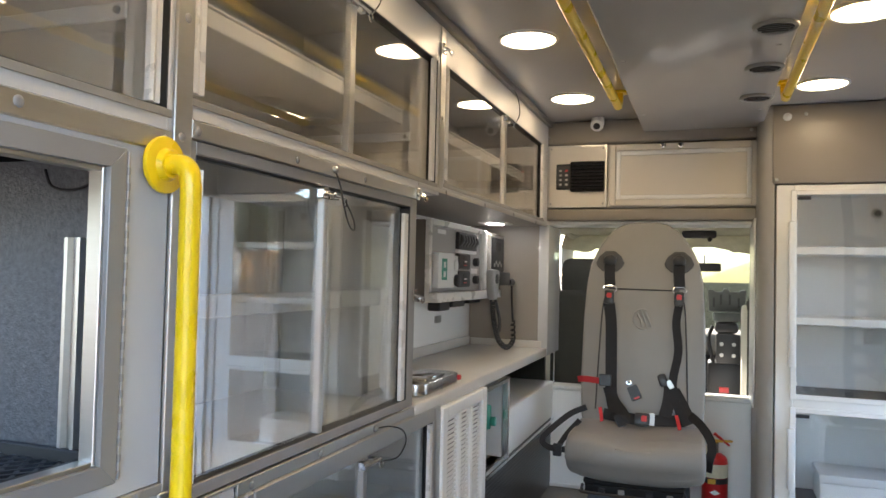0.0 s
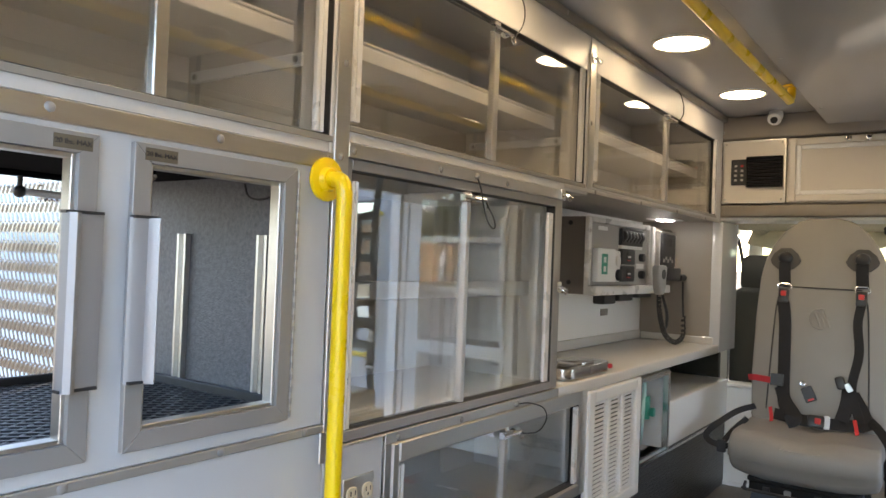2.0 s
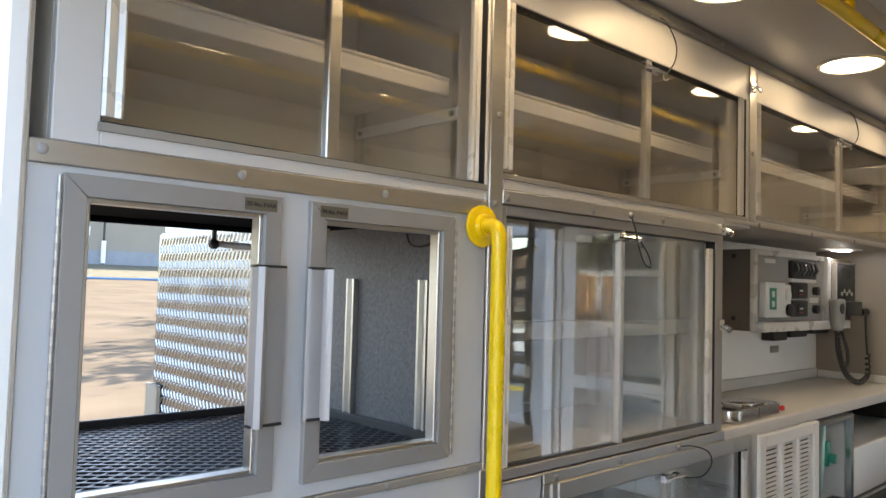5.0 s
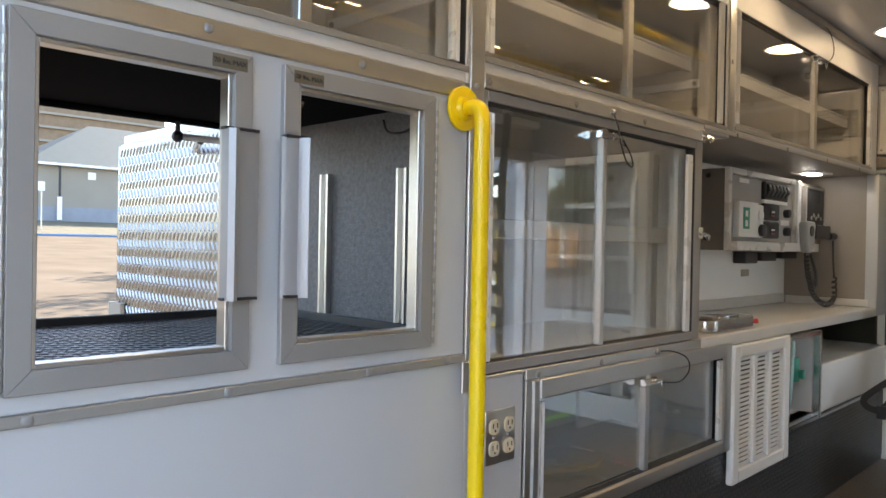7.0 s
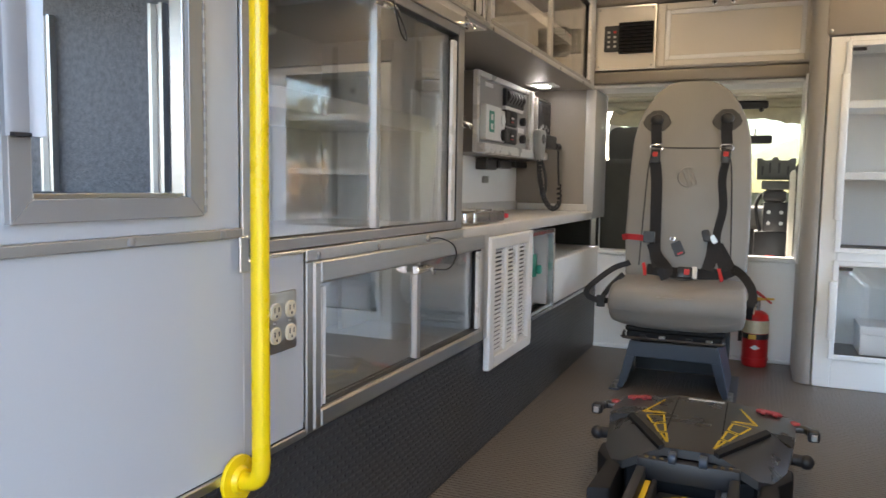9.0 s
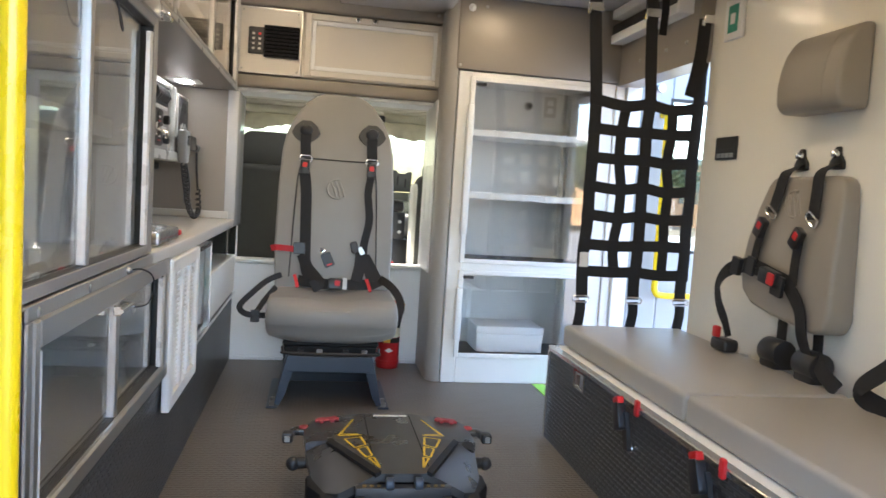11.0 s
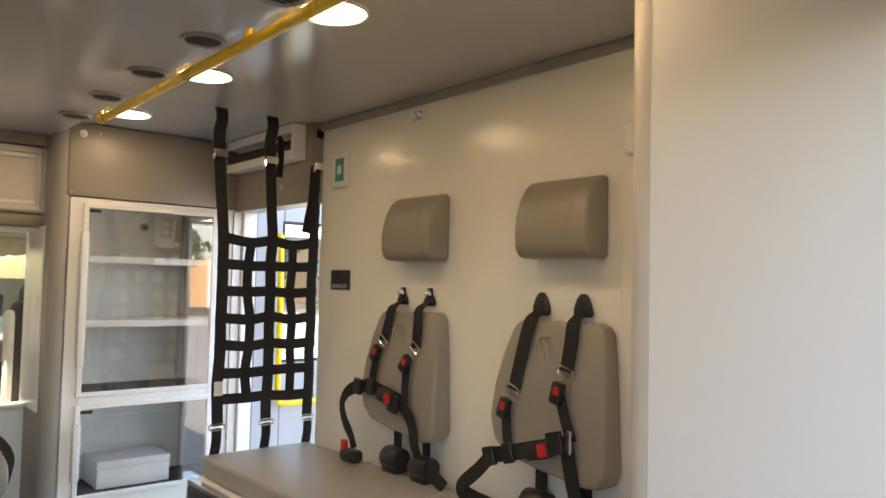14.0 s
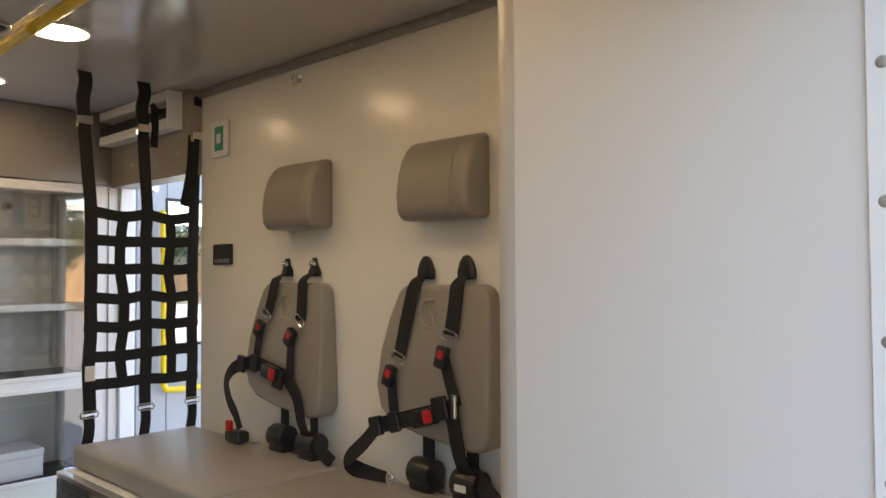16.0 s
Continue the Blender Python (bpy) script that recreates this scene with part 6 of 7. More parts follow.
for s in (-1, 1):
    def flip(*lines):
        return [((s * p[0], p[1]), (s * q[0], q[1])) for p, q in lines]
    arm = prism([(s * 0.235, 2.410), (s * 0.282, 2.395), (s * 0.310, 2.345), (s * 0.288, 2.330), (s * 0.275, 2.365), (s * 0.235, 2.360)], 0.020, Matrix.Translation((SX, 0, 0.108)), 0.005, 2)
    part("arm", arm, M_MOUNT, m)
    part("knob", slab(SX + s * 0.298 - 0.016, SX + s * 0.298 + 0.016, 2.305, 2.342, 0.104, 0.136, bevel=0.008, seg=3), M_DARK, m)
    part("knob_face", slab(SX + s * 0.299 - 0.008, SX + s * 0.299 + 0.008, 2.301, 2.306, 0.110, 0.128, bevel=0.002), M_STEEL, m)
    grip = [(-0.036, 0.002), (-0.028, 0.016), (0.028, 0.016), (0.036, 0.002), (0.036, -0.008), (0.022, -0.008), (0.022, -0.022), (0.010, -0.022), (0.010, -0.006), (-0.010, -0.006), (-0.010, -0.022), (-0.022, -0.022), (-0.022, -0.008), (-0.036, -0.008)]
    part("red_pad", prism(grip, 0.008, Matrix.Translation((SX + s * 0.184, 2.405, crown(0.184, 2.405) + 0.001)) @ Matrix.Rotation(s * math.atan(0.11), 4, "Y"), 0.002, 1), M_PADRED, m, "red arched release grip")
    part("red_pad", ball(bmesh.new(), (SX + s * 0.252, 2.385, crown(0.252, 2.385) + 0.002), 0.016, 1, 1, 0.5), M_PADRED, m)
    part("lower_peg", cyl(bmesh.new(), (SX + s * 0.20, 2.235, 0.078), (SX + s * 0.272, 2.235, 0.074), 0.016, n=14, bevel=0.003), M_DARK, m)
    part("peg_knob", ball(bmesh.new(), (SX + s * 0.278, 2.232, 0.074), 0.020), M_DARK, m)
    part("wing", prism([(s * 0.205, 2.13), (s * 0.242, 2.11), (s * 0.240, 2.04), (s * 0.205, 1.98), (s * 0.215, 1.78), (s * 0.160, 1.80), (s * 0.165, 2.03)], 0.122, Matrix.Translation((SX, 0, -0.0315)), 0.010, 2), M_BLACKM, m)
    flat_bars(m, "marking", flip(((0.106, 2.395), (0.154, 2.262)), ((0.154, 2.262), (0.088, 2.248)), ((0.110, 2.385), (0.146, 2.272)), ((0.146, 2.272), (0.096, 2.256)),
                                 ((0.138, 2.228), (0.092, 2.232)), ((0.092, 2.232), (0.082, 2.165)), ((0.082, 2.165), (0.112, 2.150)), ((0.112, 2.150), (0.138, 2.228)),
                                 ((0.106, 2.140), (0.080, 2.150)), ((0.080, 2.150), (0.070, 2.080)), ((0.070, 2.080), (0.086, 2.070)), ((0.086, 2.070), (0.106, 2.140)),
                                 ((0.080, 2.062), (0.066, 2.066)), ((0.066, 2.066), (0.056, 1.992)), ((0.056, 1.992), (0.080, 2.062))), 0.0030, 0.0014, M_DECAL, "yellow angular line marking")
    flat_bars(m, "seam", flip(((0.070, 2.438), (0.070, 2.000))), 0.0016, 0.0008, M_BLACKM, "fold line of the deck")
    flat_bars(m, "rib", flip(((0.182, 2.215), (0.064, 1.945))), 0.007, 0.0008, M_BLACKM, "black rubber rib", 0.010)
part("lip", slab(SX - 0.120, SX + 0.120, 1.925, 1.9545, 0.075, 0.128, bevel=0.004, seg=2), M_DARK, m, "dark cross lip with dull rivets")
for s in (-1, 1):
    part("socket_side", slab(SX + s * 0.108 - 0.012, SX + s * 0.108 + 0.012, 1.70, 1.924, -0.0315, 0.110, bevel=0.005, seg=2), M_DARK, m)
    for k in range(3):
        part("rivet", cyl(bmesh.new(), (SX + s * (0.062 + 0.018 * k), 1.938, 0.128), (SX + s * (0.062 + 0.018 * k), 1.938, 0.131), 0.005, n=10), M_BRASS, m)
    part("pivot", cyl(bmesh.new(), (SX + s * 0.026, 1.930, 0.138), (SX + s * 0.046, 1.930, 0.138), 0.016, n=16, bevel=0.003), M_NAVY, m)
    part("side_stripe", slab(SX + s * 0.088 - 0.007, SX + s * 0.088 + 0.007, 1.74, 1.90, 0.080, 0.0835, bevel=0.001), M_DECAL if s < 0 else M_BRIGHT, m)
    part("slide_wall", slab(SX + s * 0.074 - 0.006, SX + s * 0.074 + 0.006, 1.72, 1.92, 0.010, 0.082, bevel=0.003), M_DARK, m)
part("slide", slab(SX - 0.066, SX + 0.066, 1.72, 1.92, 0.010, 0.054, bevel=0.008, seg=2), M_DARK, m)
ar = bmesh.new()
for s in (-1, 1):
    A, B = Vector((0, 1.905, 0.0552)), Vector((s * 0.048, 1.878, 0.0552))
    vs = [ar.verts.new(Vector((SX, 0, 0)) + p) for p in (A, B, B - Vector((0, 0.034, 0)), A - Vector((0, 0.034, 0)))]
    ar.faces.new(vs)
bmesh.ops.recalc_face_normals(ar, faces=ar.faces[:])
part("arrow", ar, M_DECAL, m, "yellow arrow marking")
part("rail", slab(SX - 0.05, SX + 0.05, 0.46, 1.70, -0.0315, -0.010, bevel=0.005), M_STEEL, m, "long floor rail")
m.matrix_basis = Matrix.Translation((0, -0.112, 0.032)) @ m.matrix_basis
# lime tape by the side step
solid("floor_tape", slab(1.44, 1.50, 3.15, 3.42, 0.0005, 0.004, bevel=0.001), mat("lime_tape", (0.38, 0.85, 0.10), 0.5, var=0.05), "strip of lime green tape on the floor", "tape")

# ---- switch cabinet over the counter ----
p = thing("switch_cabinet", "taupe wall cabinet with a framed instrument panel over the counter", "control panel", (-0.3, 3.0, 0.95))
PX = -0.222
M_IPANEL = mat("grey_instrument_panel", (0.36, 0.35, 0.335), 0.36, var=0.04, scale=8, bump=0.03, bscale=300)
part("body", slab(-0.385, PX - 0.012, 2.566, 3.576, 0.950, 1.250, bevel=0.003), mat("brown_taupe_board", (0.14, 0.12, 0.10), 0.45, var=0.06, scale=6, bump=0.05, bscale=300), p, "brown-taupe cabinet body")
part("frame", ring_frame("x", PX - 0.012, 2.555, 3.220, 0.948, 1.252, 0, 0.020, bevel=0.003, ws=(0.024, 0.012, 0.036, 0.022)), M_STRIP, p)
part("panel", slab(PX - 0.0118, PX - 0.004, 2.580, 3.207, 0.985, 1.229, bevel=0.001), M_IPANEL, p, "grey instrument panel")
part("shelf_rail", slab(PX - 0.010, PX + 0.040, 2.556, 3.420, 0.9485, 0.984, bevel=0.005, seg=2), M_STRIP, p, "thick pale bottom rail")
d = part("alarm_unit", slab(PX - 0.004, PX + 0.022, 2.612, 2.787, 1.000, 1.132, bevel=0.004, seg=2), M_WHITEP, p, "white unit with a green label")
part("label", slab(PX + 0.0221, PX + 0.0232, 2.645, 2.702, 1.030, 1.110, bevel=0), M_GREEN, d)
for kk in range(2):
    part("mark", slab(PX + 0.0233, PX + 0.0240, 2.662, 2.685, 1.040 + kk * 0.036, 1.062 + kk * 0.036, bevel=0), M_WHITEP, d)
d = part("socket_unit", slab(PX - 0.004, PX + 0.014, 2.792, 2.856, 1.000, 1.125, bevel=0.003), M_WHITEP, p, "white outlet unit")
part("socket", cyl(bmesh.new(), (PX + 0.014, 2.824, 1.085), (PX + 0.020, 2.824, 1.085), 0.024, n=18, bevel=0.003), M_WHITEP, d)
part("knob", cyl(bmesh.new(), (PX + 0.014, 2.826, 1.028), (PX + 0.032, 2.826, 1.028), 0.024, n=16, bevel=0.003), M_DARK, d)
d = part("switch_panel", slab(PX - 0.004, PX + 0.012, 2.870, 3.114, 1.152, 1.222, bevel=0.003), M_DARK, p, "black row of rocker switches")
for kk in range(6):
    y = 2.882 + kk * 0.038
    part("rocker", prism([(0.012, 1.162), (0.028, 1.186), (0.022, 1.210), (0.012, 1.214)], 0.026, Matrix(((1, 0, 0, PX), (0, 0, 1, y), (0, 1, 0, 0), (0, 0, 0, 1))), 0.002, 1), M_RUBBER, d)
part("tag_strip", slab(PX - 0.004, PX + 0.010, 2.872, 3.112, 1.138, 1.151, bevel=0), M_WHITEP, p)
for z0, z1 in ((1.072, 1.136), (1.000, 1.066)):
    d = part("gauge", slab(PX - 0.004, PX + 0.014, 2.868, 3.022, z0, z1, bevel=0.005), M_DARK, p, "black square gauge")
    part("face", cyl(bmesh.new(), (PX + 0.0141, 2.945, (z0 + z1) / 2), (PX + 0.016, 2.945, (z0 + z1) / 2), 0.024, n=20), M_RUBBER, d)
    part("mark", slab(PX + 0.0161, PX + 0.0168, 2.926, 2.964, (z0 + z1) / 2 - 0.017, (z0 + z1) / 2 - 0.013, bevel=0), M_RED, d)
    part("needle", slab(PX + 0.0161, PX + 0.0170, 2.933, 2.965, (z0 + z1) / 2 - 0.003, (z0 + z1) / 2 + 0.003, bevel=0), M_WHITEP, d)
for z in (1.105, 1.030):
    part("dial", cyl(bmesh.new(), (PX - 0.004, 3.122, z), (PX + 0.018, 3.122, z), 0.018, n=16, bevel=0.003), M_DARK, p)
part("tag", slab(PX - 0.004, PX - 0.002, 3.08, 3.17, 1.056, 1.078, bevel=0), M_WHITEP, p)
part("tag", slab(PX - 0.004, PX - 0.002, 2.66, 2.75, 1.204, 1.220, bevel=0), M_WHITEP, p)
part("edge_strip", slab(PX - 0.010, PX + 0.014, 3.224, 3.268, 0.985, 1.250, bevel=0.004), M_WHITEP, p)
part("radio_frame", ring_frame("x", PX - 0.0115, 3.345, 3.574, 1.052, 1.236, 0.008, 0.020, bevel=0.001), M_ALU, p)
d = part("radio", slab(PX - 0.0115, PX + 0.012, 3.356, 3.564, 1.062, 1.226, bevel=0.008, seg=2), M_DARK, p, "black wall radio")
part("display", slab(PX + 0.012, PX + 0.0135, 3.40, 3.50, 1.165, 1.205, bevel=0), M_RUBBER, d)
for kk in range(5):
    part("radio_key", slab(PX + 0.012, PX + 0.015, 3.385 + 0.03 * kk, 3.403 + 0.03 * kk, 1.09 + 0.012 * (kk % 2), 1.106 + 0.012 * (kk % 2), bevel=0.001), M_STEEL, d)
for z in (1.225, 0.995):
    part("screw", ball(bmesh.new(), (-0.30, 2.565, z), 0.010), M_DARK, p)
# microphone with coiled lead
m = thing("radio_handset", "grey radio microphone hanging with a black coiled lead", "microphone", (-0.17, 3.2, 0.95))
bm = prism([(-0.055, 0.05), (-0.045, 0.066), (0.045, 0.066), (0.055, 0.05), (0.042, -0.03), (0.022, -0.066), (-0.022, -0.066), (-0.042, -0.03)], 0.036, on_x(-0.180, 3.205, 1.010), 0.010, 3)
part("body", bm, mat("grey_plastic", (0.30, 0.30, 0.29), 0.4, var=0.05), m)
part("grille", cyl(bmesh.new(), (-0.145, 3.205, 1.035), (-0.141, 3.205, 1.035), 0.022, n=16), M_DARK, m)
part("clip", slab(-0.21, -0.16, 3.31, 3.50, 1.005, 1.065, bevel=0.006, seg=2), M_DARK, m, "black microphone bracket")
part("plug", cyl(bmesh.new(), (-0.17, 3.50, 1.02), (-0.17, 3.57, 1.02), 0.017, n=12), M_DARK, m)
base = smooth_path([(-0.160, 3.20, 0.945), (-0.150, 3.18, 0.88), (-0.14, 3.185, 0.82), (-0.14, 3.25, 0.76), (-0.14, 3.38, 0.722), (-0.14, 3.49, 0.745), (-0.15, 3.525, 0.83)], 22)
part("lead", tube([b + Vector((0.009 * math.cos(i * 1.1), 0.004 * math.sin(i * 1.1), 0.009 * math.sin(i * 1.1))) for i, b in enumerate(base)], 0.0045, steps=1, n=6), M_DARK, m, "black coiled lead")
part("lead", tube([(-0.15, 3.525, 0.83), (-0.16, 3.54, 0.92), (-0.165, 3.55, 1.0)], 0.0045, n=6), M_DARK, m)
part("lead", tube([(-0.155, 3.23, 0.94), (-0.15, 3.28, 0.86), (-0.15, 3.28, 0.80), (-0.15, 3.22, 0.79), (-0.15, 3.20, 0.86)], 0.007, n=6), M_DARK, m)
# connectors under the cabinet
for y0, y1, z0, z1 in ((2.99, 3.12, 0.895, 0.944), (3.16, 3.33, 0.905, 0.944), (3.40, 3.58, 0.915, 0.944)):
    solid("connector_block", slab(-0.384, -0.33, y0, y1, z0, z1, bevel=0.004), M_DARK, "small black connector under the switch cabinet", "connector", "connectors")
solid("wall_tag", slab(-0.3855, -0.383, 3.08, 3.16, 0.838, 0.868, bevel=0), M_STEEL, "small grey tag on the back wall", "tag")
# spot under the overhead cabinet
s = thing("counter_spot", "small rectangular spot lamp under the overhead cabinet", "lamp", (-0.19, 3.33, 1.2965))
part("rim", slab(-0.255, -0.125, 3.26, 3.40, 1.285, 1.2968, bevel=0.003), M_WHITEP, s)
part("lens", slab(-0.215, -0.165, 3.285, 3.375, 1.281, 1.2852, bevel=0.001), glow("spot_lens", (1.0, 0.96, 0.88), 8.0), s)
# steel box with a red catch on the counter
l = thing("sharps_box", "stainless steel box with a lid and red catch on the counter", "box", (-0.075, 2.145, 0.713))
lx, ly = -0.075, 2.145
M_STAIN = mat("stainless_steel", (0.62, 0.61, 0.59), 0.22, 1.0, var=0.06, scale=14, bump=0.02, bscale=120)
part("housing", prism(rounded(0.135, 0.330, 0.040), 0.034, Matrix.Translation((lx, ly, 0.7125)), 0.004, 2), M_STAIN, l)
part("lid", prism(rounded(0.105, 0.150, 0.050), 0.006, Matrix.Translation((lx - 0.004, ly + 0.03, 0.7468)), 0.002, 2), M_STAIN, l, "round-cornered lid")
part("lever", slab(lx - 0.01, lx + 0.05, ly - 0.09, ly - 0.07, 0.7468, 0.756, bevel=0.003), M_CHROME, l)
part("seam", slab(lx + 0.0672, lx + 0.0684, ly - 0.012, ly - 0.009, 0.714, 0.744, bevel=0), M_DARK, l)
part("catch", slab(-0.020, -0.006, 2.296, 2.316, 0.7200, 0.7360, bevel=0.004, seg=2), M_RED, l, "red catch")

# ---- cable latches on the sliding panes ----
def pane_latch(y, z, eye, loop):
    t = thing("pane_latch", "chrome pin latch on a thin black cable", "latch", (0.002, y, z), "pane latches")
    part("block", slab(-0.004, 0.012, y - 0.038, y - 0.008, z - 0.010, z + 0.010, bevel=0.002), M_CHROME, t)
    part("block", slab(-0.004, 0.012, y + 0.012, y + 0.030, z - 0.008, z + 0.008, bevel=0.002), M_CHROME, t)
    part("pin", cyl(bmesh.new(), (0.014, y - 0.045, z), (0.014, y + 0.045, z), 0.004, n=10), M_CHROME, t)
    part("pull_ring", tube([(0.016, y + 0.045 + 0.010 * math.cos(radians(a)), z - 0.010 + 0.010 * math.sin(radians(a))) for a in range(0, 360, 30)], 0.0016, steps=1, n=6, closed=True), M_CHROME, t)
    part("cable", tube([eye, *loop, (0.016, y + 0.045, z - 0.006)], 0.0018, n=6), M_DARK, t, "thin black lanyard cable")
    part("eye", ball(bmesh.new(), eye, 0.008), M_STEEL, t)


pane_latch(1.396, 1.208, (0.008, 1.410, 1.262), [(0.020, 1.412, 1.228), (0.030, 1.408, 1.192), (0.030, 1.433, 1.152), (0.026, 1.468, 1.142), (0.022, 1.468, 1.167)])
pane_latch(1.498, 1.630, (0.008, 1.49, 1.768), [(0.022, 1.53, 1.755), (0.030, 1.565, 1.71), (0.026, 1.57, 1.665)])
pane_latch(2.785, 1.640, (0.008, 2.775, 1.768), [(0.022, 2.825, 1.755), (0.030, 2.855, 1.71), (0.026, 2.865, 1.67)])
pane_latch(1.614, 0.621, (0.008, 1.638, 0.694), [(0.022, 1.686, 0.692), (0.032, 1.746, 0.672), (0.034, 1.761, 0.64), (0.028, 1.726, 0.612)])
for y, z in ((2.045, 1.698), (1.868, 1.262), (1.862, 0.997)):
    e = thing("shackle", "small chrome shackle on the cabinet edge", "shackle", (0.006, y, z), "shackles")
    part("plate", slab(0.006, 0.011, y - 0.012, y + 0.012, z - 0.016, z + 0.016, bevel=0.002), M_CHROME, e)
    part("loop", tube([(0.012, y - 0.010, z), (0.028, y - 0.012, z - 0.008), (0.030, y, z - 0.018), (0.028, y + 0.012, z - 0.008), (0.012, y + 0.010, z)], 0.0035, n=8), M_CHROME, e)

# ---- double outlet ----
o = thing("double_outlet", "four-socket outlet with a steel cover plate", "outlet", (0, 1.03, 0.53))
part("plate", slab(0.0003, 0.006, 0.990, 1.078, 0.533, 0.638, bevel=0.003, seg=2), M_ALU, o, "brushed steel cover plate")
M_IVORY = mat("ivory_plastic", (0.70, 0.62, 0.45), 0.4, var=0.03)
for y in (1.012, 1.056):
    for z in (0.564, 0.606):
        sk = part("socket", prism(rounded(0.030, 0.030, 0.012, 4), 0.005, on_x(0.0055, y, z), 0.0015, 1), M_IVORY, o, "ivory socket face")
        for dy in (-0.006, 0.006):
            part("slot", slab(0.0104, 0.0110, y + dy - 0.0012, y + dy + 0.0012, z - 0.001, z + 0.008, bevel=0), M_DARK, sk)
        part("slot", slab(0.0104, 0.0110, y - 0.002, y + 0.002, z - 0.009, z - 0.005, bevel=0), M_DARK, sk)
    part("screw", ball(bmesh.new(), (0.006, y, 0.585), 0.004), M_STEEL, o)
# corner angle by the grab bar
solid("corner_angle", slab(0.0082, 0.012, 0.915, 0.937, 0.683, 0.741, bevel=0.002), M_ALU, "bright corner angle at the panel edge", "trim")

# ---- things in the tray compartment ----
w = thing("latch_gear", "dark latch mechanism with a bright rod in the compartment", "latch", (-0.3, 0.62, 1.15))
part("rod", cyl(bmesh.new(), (-0.500, 0.625, 1.160), (-0.420, 0.800, 1.150), 0.007, n=10), M_WHITEP, w, "pale gas stay")
part("joint", ball(cyl(bmesh.new(), (-0.502, 0.616, 1.162), (-0.502, 0.616, 1.190), 0.005, n=8), (-0.502, 0.616, 1.160), 0.012), M_DARK, w, "black ball joint")
part("slam_catch", slab(-0.075, -0.045, 0.556, 0.590, 1.150, 1.196, bevel=0.004), M_DARK, w, "black slam catch")
part("catch_arm", tube([(-0.058, 0.580, 1.185), (-0.050, 0.590, 1.165), (-0.050, 0.574, 1.140), (-0.050, 0.562, 1.125)], 0.0055, n=8), M_CHROME, w, "chrome catch arm")
part("catch_bolt", cyl(bmesh.new(), (-0.060, 0.590, 1.172), (-0.060, 0.606, 1.172), 0.008, n=12), M_CHROME, w)
part("cable", tube([(-0.16, 0.863, 1.19), (-0.14, 0.858, 1.165), (-0.10, 0.858, 1.160), (-0.06, 0.860, 1.172)], 0.0022, n=6), M_DARK, w)

# ---- ceiling camera and small ceiling fittings ----
c = thing("ceiling_camera", "small white dome camera under the ceiling", "camera dome", (0.235, 3.52, 1.74))
part("mount", cyl(bmesh.new(), (0.240, 3.51, CEIL - 0.0005), (0.240, 3.51, CEIL - 0.018), 0.030, n=20, bevel=0.004), M_WHITEP, c)
part("body", cyl(bmesh.new(), (0.240, 3.520, CEIL - 0.014), (0.240, 3.474, CEIL - 0.046), 0.030, n=20, bevel=0.006), M_WHITEP, c)
part("lens", cyl(bmesh.new(), (0.240, 3.476, CEIL - 0.0445), (0.240, 3.469, CEIL - 0.0495), 0.015, n=16), M_DARK, c)
for x, y, z in ((0.0, BK - 0.021, 1.715), (0.90, BK - 0.021, 1.715), (1.10, RC - 0.013, 1.745), (0.99, RC - 0.013, 1.475)):
    solid("pad_button", ball(bmesh.new(), (x, y, z), 0.008, 1, 0.5, 1), M_STEEL, "small screw head in the padded trim", "screw", "pad screws")

# ---- side door, swung open ----
d = thing("side_door", "white side door swung open with a window and a yellow grab handle", "vehicle door", (2.2, 3.53, -0.35))
DY = 3.53
part("leaf", ring_frame("y", DY, 1.93, 2.62, -0.35, 1.72, 0, 0.05, bevel=0.006, ws=(0.16, 0.10, 1.02, 0.30)), mat("pale_blue_grey_door", (0.42, 0.44, 0.47), 0.35, var=0.04, scale=3, bump=0.03, bscale=300), d)
wp = part("window", slab(2.088, 2.522, DY + 0.02, DY + 0.026, 0.668, 1.422, bevel=0), M_WGLASS, d)
wp.visible_shadow = False
part("window_seal", ring_frame("y", DY - 0.004, 2.082, 2.528, 0.662, 1.428, 0.016, 0.030, bevel=0.003), M_DARK, d, "black window seal")
part("handle", tube([(2.045, DY - 0.002, 1.34), (2.045, DY - 0.05, 1.34), (2.045, DY - 0.055, 1.28), (2.05, DY - 0.055, 0.9), (2.05, DY - 0.055, 0.54), (2.055, DY - 0.055, 0.47), (2.10, DY - 0.055, 0.45), (2.30, DY - 0.055, 0.45), (2.42, DY - 0.05, 0.45), (2.42, DY - 0.002, 0.45)], 0.016, n=14), M_YELLOW, d, "yellow bent grab handle")
part("hinge", cyl(bmesh.new(), (1.905, 3.52, -0.3), (1.905, 3.52, 1.66), 0.010, n=12), M_BRIGHT, d)
part("edge", slab(1.912, 1.929, 3.53, 3.575, -0.35, 1.70, bevel=0.003), M_STEEL, d)
part("latch", cyl(bmesh.new(), (2.02, DY - 0.001, 1.47), (2.02, DY - 0.02, 1.47), 0.02, n=14), M_STEEL, d)
tagged(solid("doorway_jamb", slab(RW - 0.012, RW + 0.060, 3.42, 3.49, 0.0, 1.455, bevel=0.004), M_WHITE, "white jamb of the side doorway"), kind="structure")
tagged(solid("doorway_seal", slab(RW + 0.052, RW + 0.066, 3.455, 3.50, 0.0, 1.455, bevel=0.003), M_DARK, "black rubber seal of the side doorway"), kind="structure")

